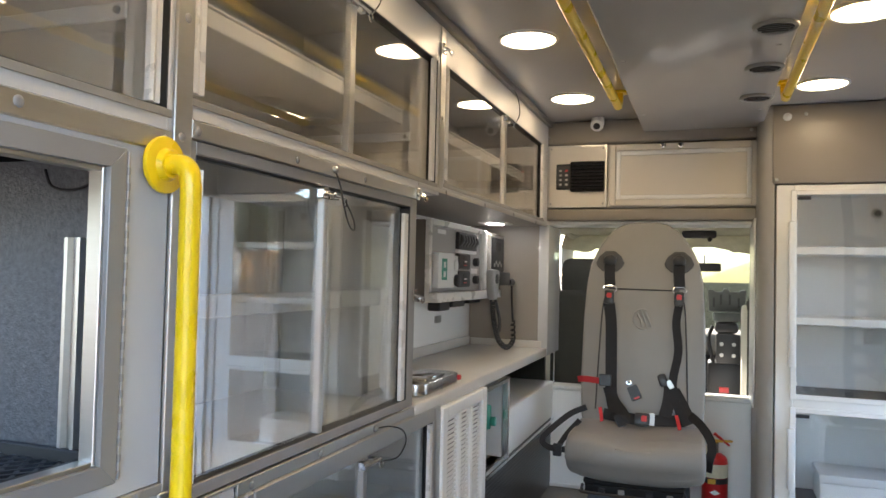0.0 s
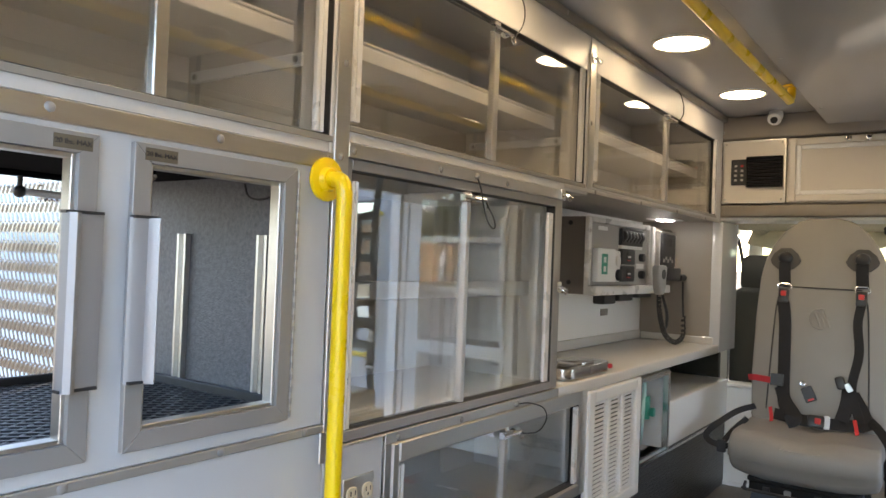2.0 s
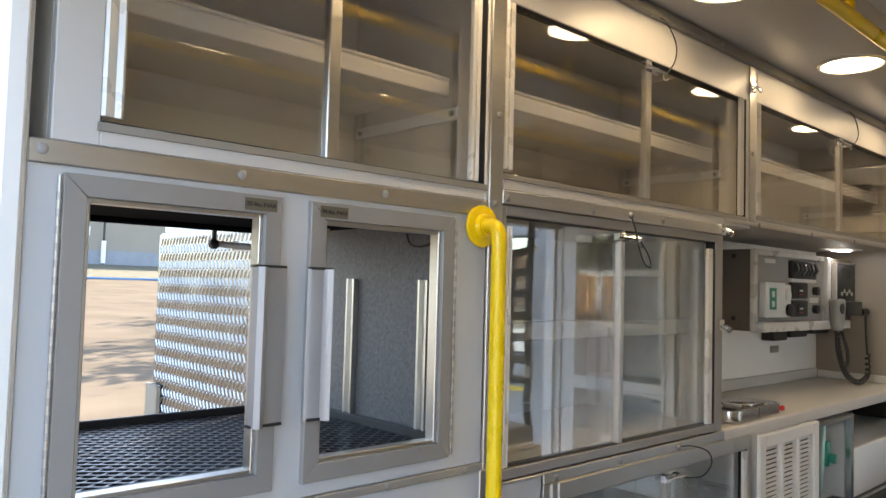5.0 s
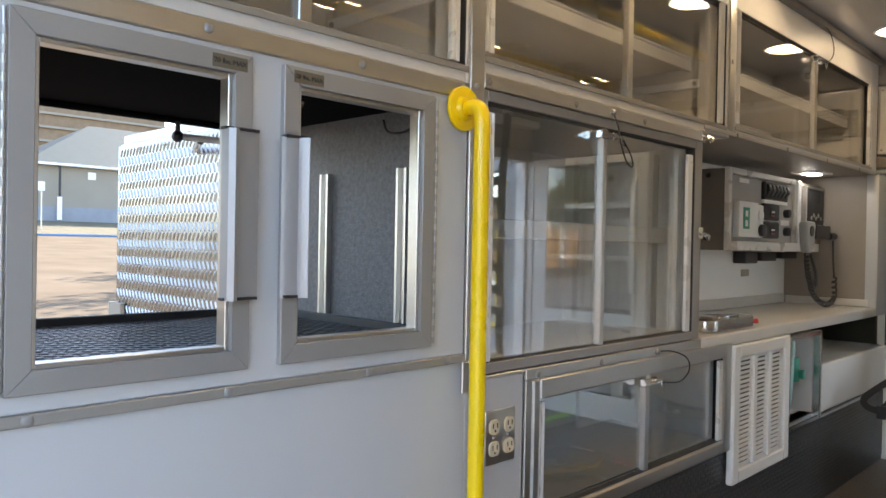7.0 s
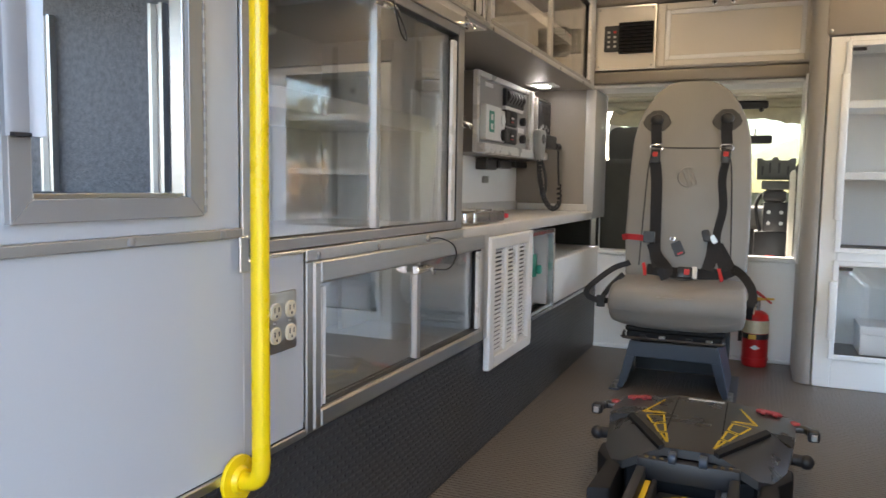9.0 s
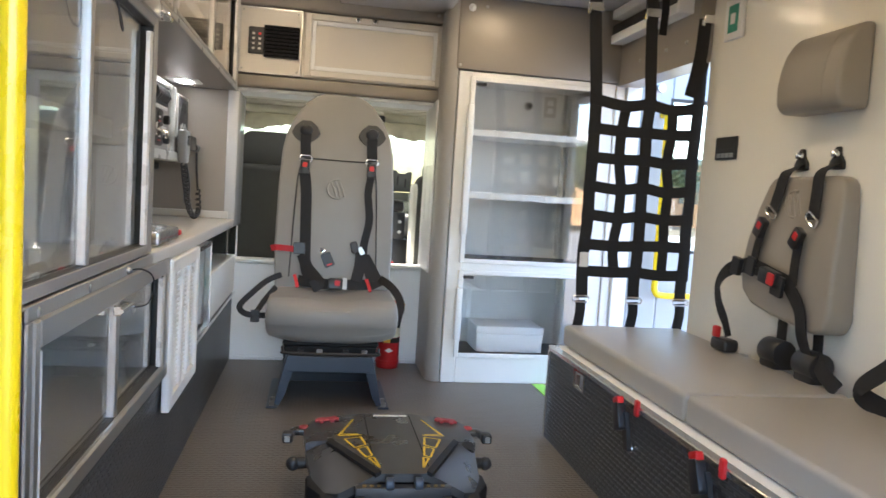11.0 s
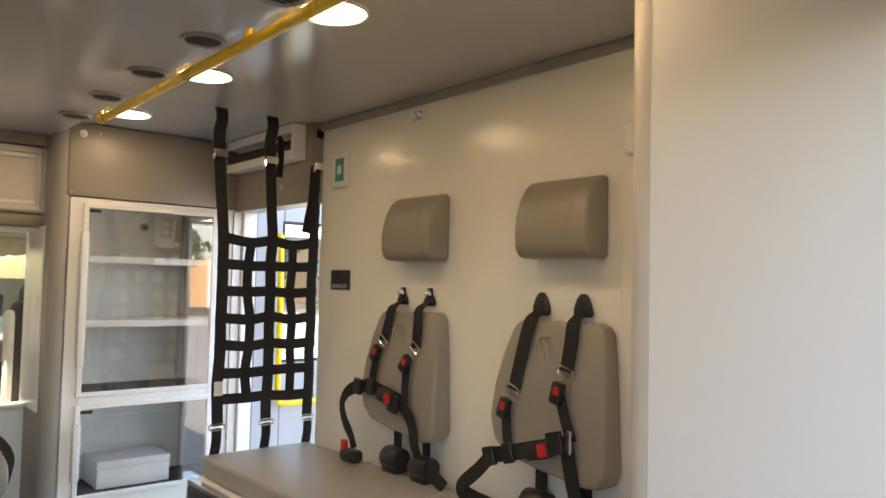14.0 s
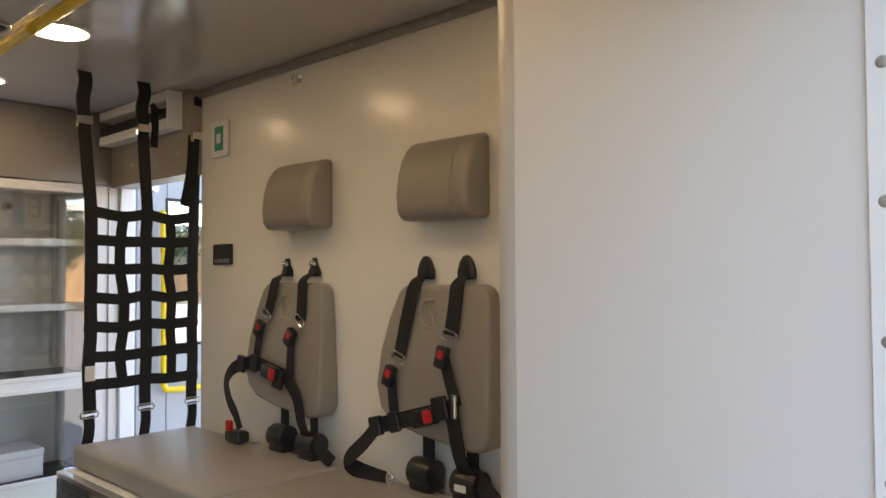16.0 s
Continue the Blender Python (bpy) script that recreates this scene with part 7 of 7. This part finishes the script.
# ---- compartment door outside, faced with tread plate ----
t = thing("compartment_door", "outer compartment door lined with bright diamond tread plate", "vehicle door", (-0.9, 0.81, 0.1))
part("leaf", slab(-1.256, -0.585, 0.802, 0.842, 0.02, 1.222, bevel=0.006), M_WHITE, t)
M_DIAMOND = mat("polished_tread_plate", (0.30, 0.31, 0.325), 0.22, 1.0, var=0.10, scale=9, bump=0.06, bscale=120, wear=0.05)
part("sheet", slab(-1.248, -0.590, 0.797, 0.8015, 0.04, 1.216, bevel=0), M_DIAMOND, t, "bright aluminium sheet")
part("top_rail", slab(-1.235, -0.72, 0.806, 0.830, 1.2225, 1.246, bevel=0.003), M_WHITE, t, "white top rail of the door")
# raised bars lean one way in one row and the other way in the next
bm = bmesh.new()
for j in range(50):
    lean = radians(64 if j % 2 else 116)
    for i in range(31):
        x, z = -1.236 + i * 0.0210 + (0.0105 if j % 2 else 0), 0.052 + j * 0.0233
        if x > -0.602:
            continue
        dx, dz = math.cos(lean) * 0.0125, math.sin(lean) * 0.0125
        px, pz = -math.sin(lean) * 0.0034, math.cos(lean) * 0.0034
        vs = [bm.verts.new((x + sx * dx + sp * px, 0.7968, z + sx * dz + sp * pz)) for sx, sp in ((-1, -1), (1, -1), (1, 1), (-1, 1))]
        tip = [bm.verts.new((x - dx * 0.6, 0.7942, z - dz * 0.6)), bm.verts.new((x + dx * 0.6, 0.7942, z + dz * 0.6))]
        bm.faces.new((vs[0], vs[1], tip[1], tip[0]))
        bm.faces.new((vs[2], vs[3], tip[0], tip[1]))
        bm.faces.new((vs[1], vs[2], tip[1]))
        bm.faces.new((vs[3], vs[0], tip[0]))
bmesh.ops.recalc_face_normals(bm, faces=bm.faces[:])
# bars painted brighter than their sheet, in place of light caught on the ridges
M_BARS = mat("lit_tread_bars", (0.44, 0.45, 0.465), 0.34, 1.0, var=0.08, scale=9, bump=0.05, bscale=120)
tagged(part("tread", bm, M_BARS, t, "raised tread bars"), kind="stuff")
part("flap", slab(-1.262, -1.180, 0.780, 0.7935, 0.60, 0.770, bevel=0.002), M_STUCCO, t, "tan tab at the lower edge")
part("stay", cyl(bmesh.new(), (-0.78, 0.79, 1.17), (-0.57, 0.70, 1.165), 0.008, n=10), M_CHROME, t, "gas stay")
for x in (-1.10, -0.95, -0.8):
    part("screw", ball(bmesh.new(), (x, 0.7965, 1.200), 0.005), M_STEEL, t)

# ---- driver's cab ----
M_CABGREY = mat("cab_trim_cream", (0.66, 0.64, 0.54), 0.6, var=0.05, scale=6, bump=0.1, bscale=300)
M_DASH = mat("grey_dash", (0.20, 0.19, 0.17), 0.6, var=0.06, scale=10, bump=0.1, bscale=300)
M_SEATCLOTH = mat("dark_olive_seat_cloth", (0.045, 0.047, 0.040), 0.85, var=0.12, scale=20, bump=0.3, bscale=500)
CL, CR = -0.25, 1.57                 # inner faces of the cab sides
tagged(solid("cab_floor", slab(-0.30, 1.62, 3.96, 5.6, -0.2, -0.1, bevel=0), M_RUBBER, "dark floor of the driver's cab"), kind="structure")
tagged(solid("cab_roof", slab(-0.30, 1.62, 3.90, 5.02, 1.375, 1.43, bevel=0.02, seg=3), M_CABGREY, "pale cream cab headliner"), kind="structure")
for x0, x1, name in ((CL - 0.05, CL, "cab_side_left"), (CR, CR + 0.05, "cab_side_right")):
    bm = bmesh.new()
    box(bm, x0, x1, 3.85, 5.6, -0.2, 0.74)
    box(bm, x0, x1, 3.85, 4.34, 0.742, 1.40)
    box(bm, x0, x1, 4.342, 5.02, 1.30, 1.40)
    tagged(solid(name, bm, M_CABGREY, "cream cab side round the door window"), kind="structure")
    s0 = -1 if x0 < 0.5 else 1
    xi = x1 if s0 < 0 else x0
    seal = tube([(xi - 0.006 * s0, y, z) for y, z in ((4.36, 0.78), (4.36, 1.20), (4.42, 1.28), (4.85, 1.28), (4.97, 1.22), (5.16, 0.98), (5.30, 0.78), (4.80, 0.755))], 0.012, steps=5, n=8, closed=False)
    tagged(solid("door_window_seal", seal, M_DARK, "black seal round the door window"), kind="structure")
    tagged(solid("window_pillar", tube([(xi - 0.05 * s0, 5.46, 0.72), (xi - 0.06 * s0, 5.22, 1.02), (xi - 0.085 * s0, 5.04, 1.22), (xi - 0.15 * s0, 4.93, 1.345)], 0.042, n=12), M_CABGREY, "slanted cream windscreen pillar"), kind="structure")
tagged(solid("cab_header", slab(CL, CR, 4.90, 5.02, 1.325, 1.385, bevel=0.025, seg=3), M_CABGREY, "cream header above the windscreen"), kind="structure")
# two curved ribs of the headliner
for y, z in ((4.25, 1.368), (4.62, 1.372)):
    tagged(solid("headliner_rib", tube([(CL + 0.01, y, z - 0.10), (CL + 0.06, y, z - 0.03), (CL + 0.16, y, z), (0.66, y, z + 0.002), (CR - 0.16, y, z), (CR - 0.06, y, z - 0.03), (CR - 0.01, y, z - 0.10)], 0.014, n=8), M_CABGREY, "soft rib of the cream headliner"), kind="structure")
# crinkled pale sheet gathered along the top of the windscreen
M_SHEET = mat("crinkled_pale_plastic", (0.66, 0.63, 0.52), 0.22, var=0.12, scale=14, bump=0.3, bscale=60)
rnd = random.Random(11)
bm = bmesh.new()
rows = []
for kx in range(60):
    x = CL + 0.08 + kx * (CR - CL - 0.16) / 59
    rows.append([bm.verts.new((x, 4.965 - 0.035 * kz + rnd.uniform(-0.012, 0.012), 1.335 - 0.026 * kz + rnd.uniform(-0.007, 0.007) - (0.02 * math.sin(kx * 0.35) if kz == 4 else 0))) for kz in range(5)])
for a, b in zip(rows, rows[1:]):
    for kz in range(4):
        bm.faces.new((a[kz], a[kz + 1], b[kz + 1], b[kz]))
bmesh.ops.solidify(bm, geom=bm.faces[:], thickness=0.002)
solid("sun_shade", bm, M_SHEET, "crinkled pale plastic sheet gathered along the windscreen top", "sun shade")
oc = thing("overhead_console", "black bar with round lamps under the cab headliner", "console", (0.67, 4.7, 1.33))
part("bar", slab(0.578, 0.772, 4.68, 4.73, 1.295, 1.340, bevel=0.012, seg=3), M_DARK, oc)
part("base", slab(0.60, 0.76, 4.66, 4.74, 1.341, 1.374, bevel=0.012, seg=3), M_CABGREY, oc)
part("knob", ball(bmesh.new(), (0.735, 4.685, 1.288), 0.014), M_DARK, oc)
mr = thing("rear_view_mirror", "black interior mirror on the windscreen", "mirror", (0.75, 4.85, 1.12))
part("housing", slab(0.660, 0.802, 4.84, 4.87, 1.100, 1.152, bevel=0.012, seg=3), M_DARK, mr)
part("arm", cyl(bmesh.new(), (0.70, 4.87, 1.13), (0.70, 5.08, 1.20), 0.01, n=10), M_DARK, mr)
db = thing("dashboard", "grey dashboard across the cab", "dashboard", (0.66, 5.3, -0.1))
part("top", slab(CL + 0.01, CR - 0.01, 4.98, 5.56, 0.58, 0.715, bevel=0.05, seg=4), M_DASH, db)
part("front", slab(CL + 0.02, CR - 0.02, 5.05, 5.5, -0.1, 0.58, bevel=0.02), M_RUBBER, db)
wh = thing("steering_wheel", "dark steering wheel on a column", "steering wheel", (0.2, 4.85, 0.5))
WM = Matrix.Translation((0.22, 4.86, 0.60)) @ Matrix.Rotation(radians(58), 4, "X")
part("rim", tube([WM @ Vector((0.19 * math.cos(radians(a)), 0.19 * math.sin(radians(a)), 0)) for a in range(0, 360, 12)], 0.015, steps=1, n=8, closed=True), M_DARK, wh)
part("column", cyl(bmesh.new(), (0.22, 4.87, 0.59), (0.22, 5.06, 0.47), 0.03, n=12), M_DARK, wh)
part("spoke", tube([WM @ Vector((-0.18, 0, 0)), WM @ Vector((0, 0, -0.01)), WM @ Vector((0.18, 0, 0))], 0.014, n=8), M_DARK, wh)


def cab_seat(x0, x1, top):
    s = thing("cab_seat", "dark olive cloth cab seat seen from behind", "car seat", ((x0 + x1) / 2, 4.15, -0.1), "cab seats")
    w = x1 - x0
    cx = (x0 + x1) / 2
    bm = prism([(-w / 2, 0.0), (w / 2, 0.0), (w / 2, 0.62), (w / 2 - 0.03, 0.68), (-w / 2 + 0.03, 0.68), (-w / 2, 0.62)], 0.16, on_y(4.18, cx, 0.30), 0.035, 3)
    part("backrest", bm, M_SEATCLOTH, s)
    part("headrest", prism(rounded(w * 0.80, 0.20, 0.05), 0.11, on_y(4.16, cx, top - 0.10), 0.03, 3), M_SEATCLOTH, s)
    part("cushion", slab(x0, x1, 4.16, 4.66, 0.16, 0.32, bevel=0.05, seg=3), M_SEATCLOTH, s)
    part("side_bolster", slab(x0 - 0.012, x0 + 0.05, 4.03, 4.19, 0.32, 0.93, bevel=0.024, seg=3), M_CABGREY if x0 > 0.5 else M_SEATCLOTH, s)
    part("base", slab(x0 + 0.05, x1 - 0.05, 4.2, 4.6, -0.1, 0.16), M_DARK, s)


cab_seat(-0.06, 0.36, 1.15)
cab_seat(0.90, 1.36, 1.06)
M_CRADLE = mat("grey_green_moulding", (0.085, 0.095, 0.088), 0.45, var=0.1, scale=12, bump=0.08, bscale=300)
k = thing("console_mount", "grey-green computer cradle on a post between the cab seats", "console", (0.82, 4.5, -0.1))
part("post", slab(0.78, 0.87, 4.48, 4.58, -0.1, 0.86, bevel=0.01), M_DARK, k)
part("tray", prism([(-0.094, 0.0), (0.094, 0.0), (0.098, 0.10), (0.098, 0.118), (0.070, 0.118), (0.062, 0.106), (0.012, 0.108), (0.008, 0.124), (-0.018, 0.124), (-0.022, 0.108), (-0.062, 0.106), (-0.070, 0.118), (-0.098, 0.118), (-0.098, 0.10)], 0.060, on_y(4.46, 0.825, 0.880), 0.006, 2), M_CRADLE, k)
for xx in (0.758, 0.795, 0.84, 0.885):
    part("slot", slab(xx - 0.005, xx + 0.005, 4.397, 4.3998, 0.905 + 0.012 * (xx in (0.795, 0.84)), 0.955 + 0.018 * (xx in (0.795, 0.84)), bevel=0), M_DARK, k)
part("shelf", slab(0.755, 0.905, 4.36, 4.46, 0.828, 0.875, bevel=0.008, seg=2), M_CRADLE, k)
part("swivel", slab(0.765, 0.885, 4.37, 4.47, 0.765, 0.822, bevel=0.016, seg=2), M_DARK, k)
part("plate", slab(0.770, 0.895, 4.37, 4.40, 0.600, 0.760, bevel=0.010, seg=2), M_DARK, k)
for xx in (0.800, 0.862):
    for zz in (0.645, 0.705):
        part("knob", cyl(bmesh.new(), (xx, 4.368, zz), (xx, 4.358, zz), 0.010, n=12), M_STEEL, k)
part("hose", tube([(0.755, 4.40, 0.80), (0.735, 4.39, 0.74), (0.745, 4.38, 0.66), (0.760, 4.38, 0.60)], 0.010, n=8), M_DARK, k)
part("radio_unit", slab(0.73, 0.92, 4.40, 4.58, 0.30, 0.60, bevel=0.012, seg=2), M_DARK, k)
part("red_tag", slab(0.79, 0.84, 4.385, 4.399, 0.44, 0.47, bevel=0.002), M_RED, k)
# glass of the cab
bm = bmesh.new()
f = [bm.verts.new(p) for p in ((CL + 0.04, 5.50, 0.71), (CR - 0.04, 5.50, 0.71), (CR - 0.12, 5.01, 1.35), (CL + 0.12, 5.01, 1.35))]
bm.faces.new(f)
bmesh.ops.solidify(bm, geom=bm.faces[:], thickness=0.005)
tagged(solid("window_1", bm, M_SCREEN, "green-tinted sloping windscreen of the cab"), kind="structure").visible_shadow = False
tagged(solid("window_2", slab(CL - 0.028, CL - 0.023, 4.34, 5.02, 0.74, 1.30, bevel=0), M_SCREEN, "green-tinted driver's door window"), kind="structure").visible_shadow = False
tagged(solid("window_3", slab(CR + 0.023, CR + 0.028, 4.34, 5.02, 0.74, 1.30, bevel=0), M_SCREEN, "green-tinted passenger door window"), kind="structure").visible_shadow = False
# engine cover and hood outside
solid("bonnet", slab(-0.20, 1.52, 5.62, 6.7, -0.2, 0.56, bevel=0.12, seg=4), M_WHITE, "white bonnet ahead of the windscreen", "bonnet")

# ---- lot, kerb and buildings ----
M_GRASS = mat("dry_grass", (0.105, 0.10, 0.06), 0.95, var=0.3, scale=2, bump=0.6, bscale=60)
M_KERB = mat("blue_painted_kerb", (0.10, 0.22, 0.42), 0.7, var=0.15, scale=3, bump=0.2, bscale=50)
M_LINE = mat("worn_white_line", (0.55, 0.53, 0.50), 0.8, var=0.25, scale=5)
tagged(solid("kerb", slab(-52.4, -52.0, -30, 90, GROUND + RISE, GROUND + RISE + 0.15, bevel=0.03), M_KERB, "blue painted kerb along the lot"), kind="structure")
FAR = lot_z(-60) + 1.15               # floor level of the far building, on a bank above the kerb
bm = prism([(-120, GROUND + RISE - 0.1), (-52.42, GROUND + RISE - 0.1), (-52.42, GROUND + RISE + 0.16), (-60.2, FAR), (-120, FAR)], 160, on_y(110))
tagged(solid("verge", bm, M_GRASS, "bank of dry grass behind the kerb"), kind="structure")
for kq in range(5):
    ob = solid("bay_line", slab(-5, 5, -0.06, 0.06, 0.004, 0.008, bevel=0), M_LINE, "worn white bay line on the lot", "road marking", "bay lines")
    ob.matrix_basis = Matrix.Translation((-17, 8.0 + kq * 3.2, lot_z(-17))) @ Matrix.Rotation(math.atan(RISE / 46), 4, "Y") @ Matrix.Rotation(radians(-18), 4, "Z")
M_BRICKT = mat("tan_brickwork", (0.24, 0.17, 0.11), 0.9, var=0.2, scale=1.5, bump=0.3, bscale=12)
M_GREENROOF = mat("grey_green_metal_roof", (0.055, 0.078, 0.075), 0.75, var=0.1, scale=2)
M_GLASSY = mat("dark_window", (0.03, 0.035, 0.04), 0.12, var=0.1)
b = thing("lodge_building", "low tan building with a grey-green hipped roof and white eaves", "building", (-66, 29, FAR))
M_BASE = mat("grey_base_course", (0.26, 0.28, 0.31), 0.85, var=0.12, scale=1.2, bump=0.3, bscale=12)
part("wall", slab(-71, -61, 18.3, 40, FAR - 0.2, FAR + 4.30, bevel=0), M_STUCCO, b)
part("base_course", slab(-71.1, -60.95, 18.25, 40.1, FAR - 0.2, FAR + 1.15, bevel=0), M_BASE, b, "blue-grey base course")
part("eave", slab(-71.6, -60.4, 17.6, 40.6, FAR + 4.32, FAR + 4.52, bevel=0), M_WHITEP, b, "white eave board")
bm = bmesh.new()
base = [bm.verts.new(p) for p in ((-60.4, 17.6, FAR + 4.53), (-60.4, 40.6, FAR + 4.53), (-71.6, 40.6, FAR + 4.53), (-71.6, 17.6, FAR + 4.53))]
ridge = [bm.verts.new(p) for p in ((-66, 24.0, FAR + 8.4), (-66, 34.2, FAR + 8.4))]
for f in ((base[0], base[1], ridge[1], ridge[0]), (base[1], base[2], ridge[1]), (base[2], base[3], ridge[0], ridge[1]), (base[3], base[0], ridge[0]), base[::-1]):
    bm.faces.new(f)
part("roof", bm, M_GREENROOF, b, "grey-green metal roof")
part("window", slab(-60.99, -60.90, 22.2, 22.8, FAR + 3.4, FAR + 4.0, bevel=0), M_WHITEP, b, "small pale window")
part("downpipe", cyl(bmesh.new(), (-60.6, 20.0, FAR), (-60.6, 20.0, FAR + 4.32), 0.09, n=10), M_DARK, b)
part("sleeve", cyl(bmesh.new(), (-60.6, 20.0, FAR + 0.1), (-60.6, 20.0, FAR + 1.9), 0.18, n=12), M_WHITEP, b, "white guard round the downpipe")
b = thing("brick_tower", "tall tan brick building with bands and window rows", "building", (-90, 8, FAR))
part("wall", slab(-100, -86, -14, 40, FAR, FAR + 18, bevel=0), M_BRICKT, b)
for kz in range(8):
    part("ledge", slab(-85.98, -85.7, -14, 40, FAR + 1.5 + kz * 1.5, FAR + 1.75 + kz * 1.5, bevel=0), M_STUCCO, b, "pale stone band")
sg = thing("lot_sign", "small white sign on a post by the kerb", "sign", (-55, 17.0, FAR - 0.7))
part("post", cyl(bmesh.new(), (-55, 17.0, FAR - 0.75), (-55, 17.0, FAR + 2.0), 0.05, n=8), M_STEEL, sg)
part("board", slab(-54.94, -54.88, 16.68, 17.17, FAR + 1.98, FAR + 2.62, bevel=0), M_WHITEP, sg)
v = thing("parked_pickup", "red vehicle parked beside the far building", "vehicle", (-66, 17, FAR))
part("body", slab(-68.5, -63.2, 14.6, 16.6, FAR + 0.75, FAR + 1.55, bevel=0.15, seg=3), M_RED, v)
part("cabin", slab(-66.8, -63.4, 14.7, 16.5, FAR + 1.55, FAR + 2.35, bevel=0.25, seg=3), M_RED, v)
for x in (-67.3, -64.3):
    part("wheel", cyl(bmesh.new(), (x, 14.5, FAR + 0.45), (x, 16.7, FAR + 0.45), 0.45, n=20), M_RUBBER, v)
# brick building and fence beyond the side doorway
M_ORANGE = mat("orange_brick", (0.42, 0.20, 0.10), 0.9, var=0.2, scale=1.2, bump=0.3, bscale=10)
b = thing("brick_building", "long low orange brick building across the lot", "building", (30, 62, GROUND))
part("wall", slab(15, 73, 60, 70, GROUND, 4.6, bevel=0), M_ORANGE, b)
part("parapet", slab(14.8, 73.2, 59.8, 70.2, 4.6, 5.1, bevel=0), M_STUCCO, b)
for kx in range(12):
    part("window", slab(18 + kx * 4.4, 20.2 + kx * 4.4, 59.92, 60.0, 1.2, 3.2, bevel=0), M_GLASSY, b)
for kx in (25, 39, 53):
    part("banner", slab(kx, kx + 0.9, 59.85, 59.9, 0.5, 4.0, bevel=0), M_WHITEP, b)


# brick building behind, across the lot
M_TANWALL = mat("tan_orange_brick", (0.52, 0.33, 0.17), 0.9, var=0.15, scale=1.2, bump=0.3, bscale=10)
M_TEAL = mat("pale_teal_panels", (0.42, 0.50, 0.50), 0.6, var=0.08, scale=0.6)
b = thing("brick_building", "tan brick building with white columns and a pale upper storey", "building", (30, -46, GROUND))
part("wall", slab(6, 64, -54, -42, GROUND, 2.4, bevel=0), M_TANWALL, b)
part("upper_wall", slab(6, 64, -54, -42.2, 2.4, 5.0, bevel=0), M_TEAL, b)
part("parapet", slab(5.8, 64.2, -54.2, -41.9, 5.0, 5.4, bevel=0), M_WHITEP, b)
for kx in range(13):
    part("column", slab(8 + kx * 4.2, 8.5 + kx * 4.2, -41.98, -41.6, GROUND, 2.4, bevel=0), M_WHITEP, b)
    part("window", slab(9.5 + kx * 4.2, 11.5 + kx * 4.2, -42.19, -42.1, 3.1, 4.4, bevel=0), M_GLASSY, b)


# trees: tapered trunk, limbs, and crowns of many small leaf clumps
def leaf_material(name, c):
    return mat(name, c, 0.7, var=0.35, scale=3)


M_LEAF = leaf_material("olive_leaves", (0.075, 0.085, 0.030))
M_BARK = mat("grey_bark", (0.13, 0.10, 0.075), 0.9, var=0.25, scale=10, bump=0.6, bscale=40)


def tree(x, y, h, seed):
    r = random.Random(seed)
    g = lot_z(x)
    t = thing("tree", "broad tree with an uneven olive-green crown beside the lot", "tree", (x, y, g), "lot trees")
    bm = cyl(bmesh.new(), (x, y, g), (x, y, g + h * 0.45), 0.26, 0.15, n=10)
    tips = []
    for k in range(9):
        a, e = r.uniform(0, 6.28), r.uniform(0.5, 1.2)
        p = Vector((x, y, g + h * r.uniform(0.28, 0.45)))
        q = p + Vector((math.cos(a) * math.cos(e), math.sin(a) * math.cos(e), math.sin(e))) * h * r.uniform(0.28, 0.5)
        cyl(bm, p, q, 0.10, 0.03, n=6)
        tips += [p.lerp(q, s) for s in (0.55, 0.8, 1.0)]
    part("trunk", bm, M_BARK, t)
    verts, faces = [], []
    for k in range(2600):
        c = r.choice(tips) + Vector((r.gauss(0, 1), r.gauss(0, 1), r.gauss(0, 0.8))) * h * 0.075
        s = r.uniform(0.10, 0.22)
        u = Vector((r.gauss(0, 1), r.gauss(0, 1), r.gauss(0, 1))).normalized()
        w = u.orthogonal().normalized()
        n0 = len(verts)
        verts += [c - u * s, c + w * s * 0.6, c + u * s, c - w * s * 0.6]
        faces.append((n0, n0 + 1, n0 + 2, n0 + 3))
    me = bpy.data.meshes.new("crown")
    me.from_pydata(verts, [], faces)
    me.materials.append(M_LEAF)
    o = new("crown", me)
    o.parent = t
    o.matrix_parent_inverse = t.matrix_basis.inverted()
    tagged(o, kind="stuff")


tree(-46, 36, 9, 1)
tree(-36, 30, 8, 2)
# next three stand out of view, added to cast shadows on the lot
tree(-24, 17.5, 8, 7)
tree(-15, 13.5, 7, 9)
tree(-19, 16.0, 9, 12)
tree(20, -31, 7, 21)
tree(27, -35, 8, 22)
tree(14, -33, 6, 23)
tree(35, -34, 7, 24)
tree(26, 52, 7, 5)
tree(38, 34, 8, 6)
tree(30, 24, 7, 8)
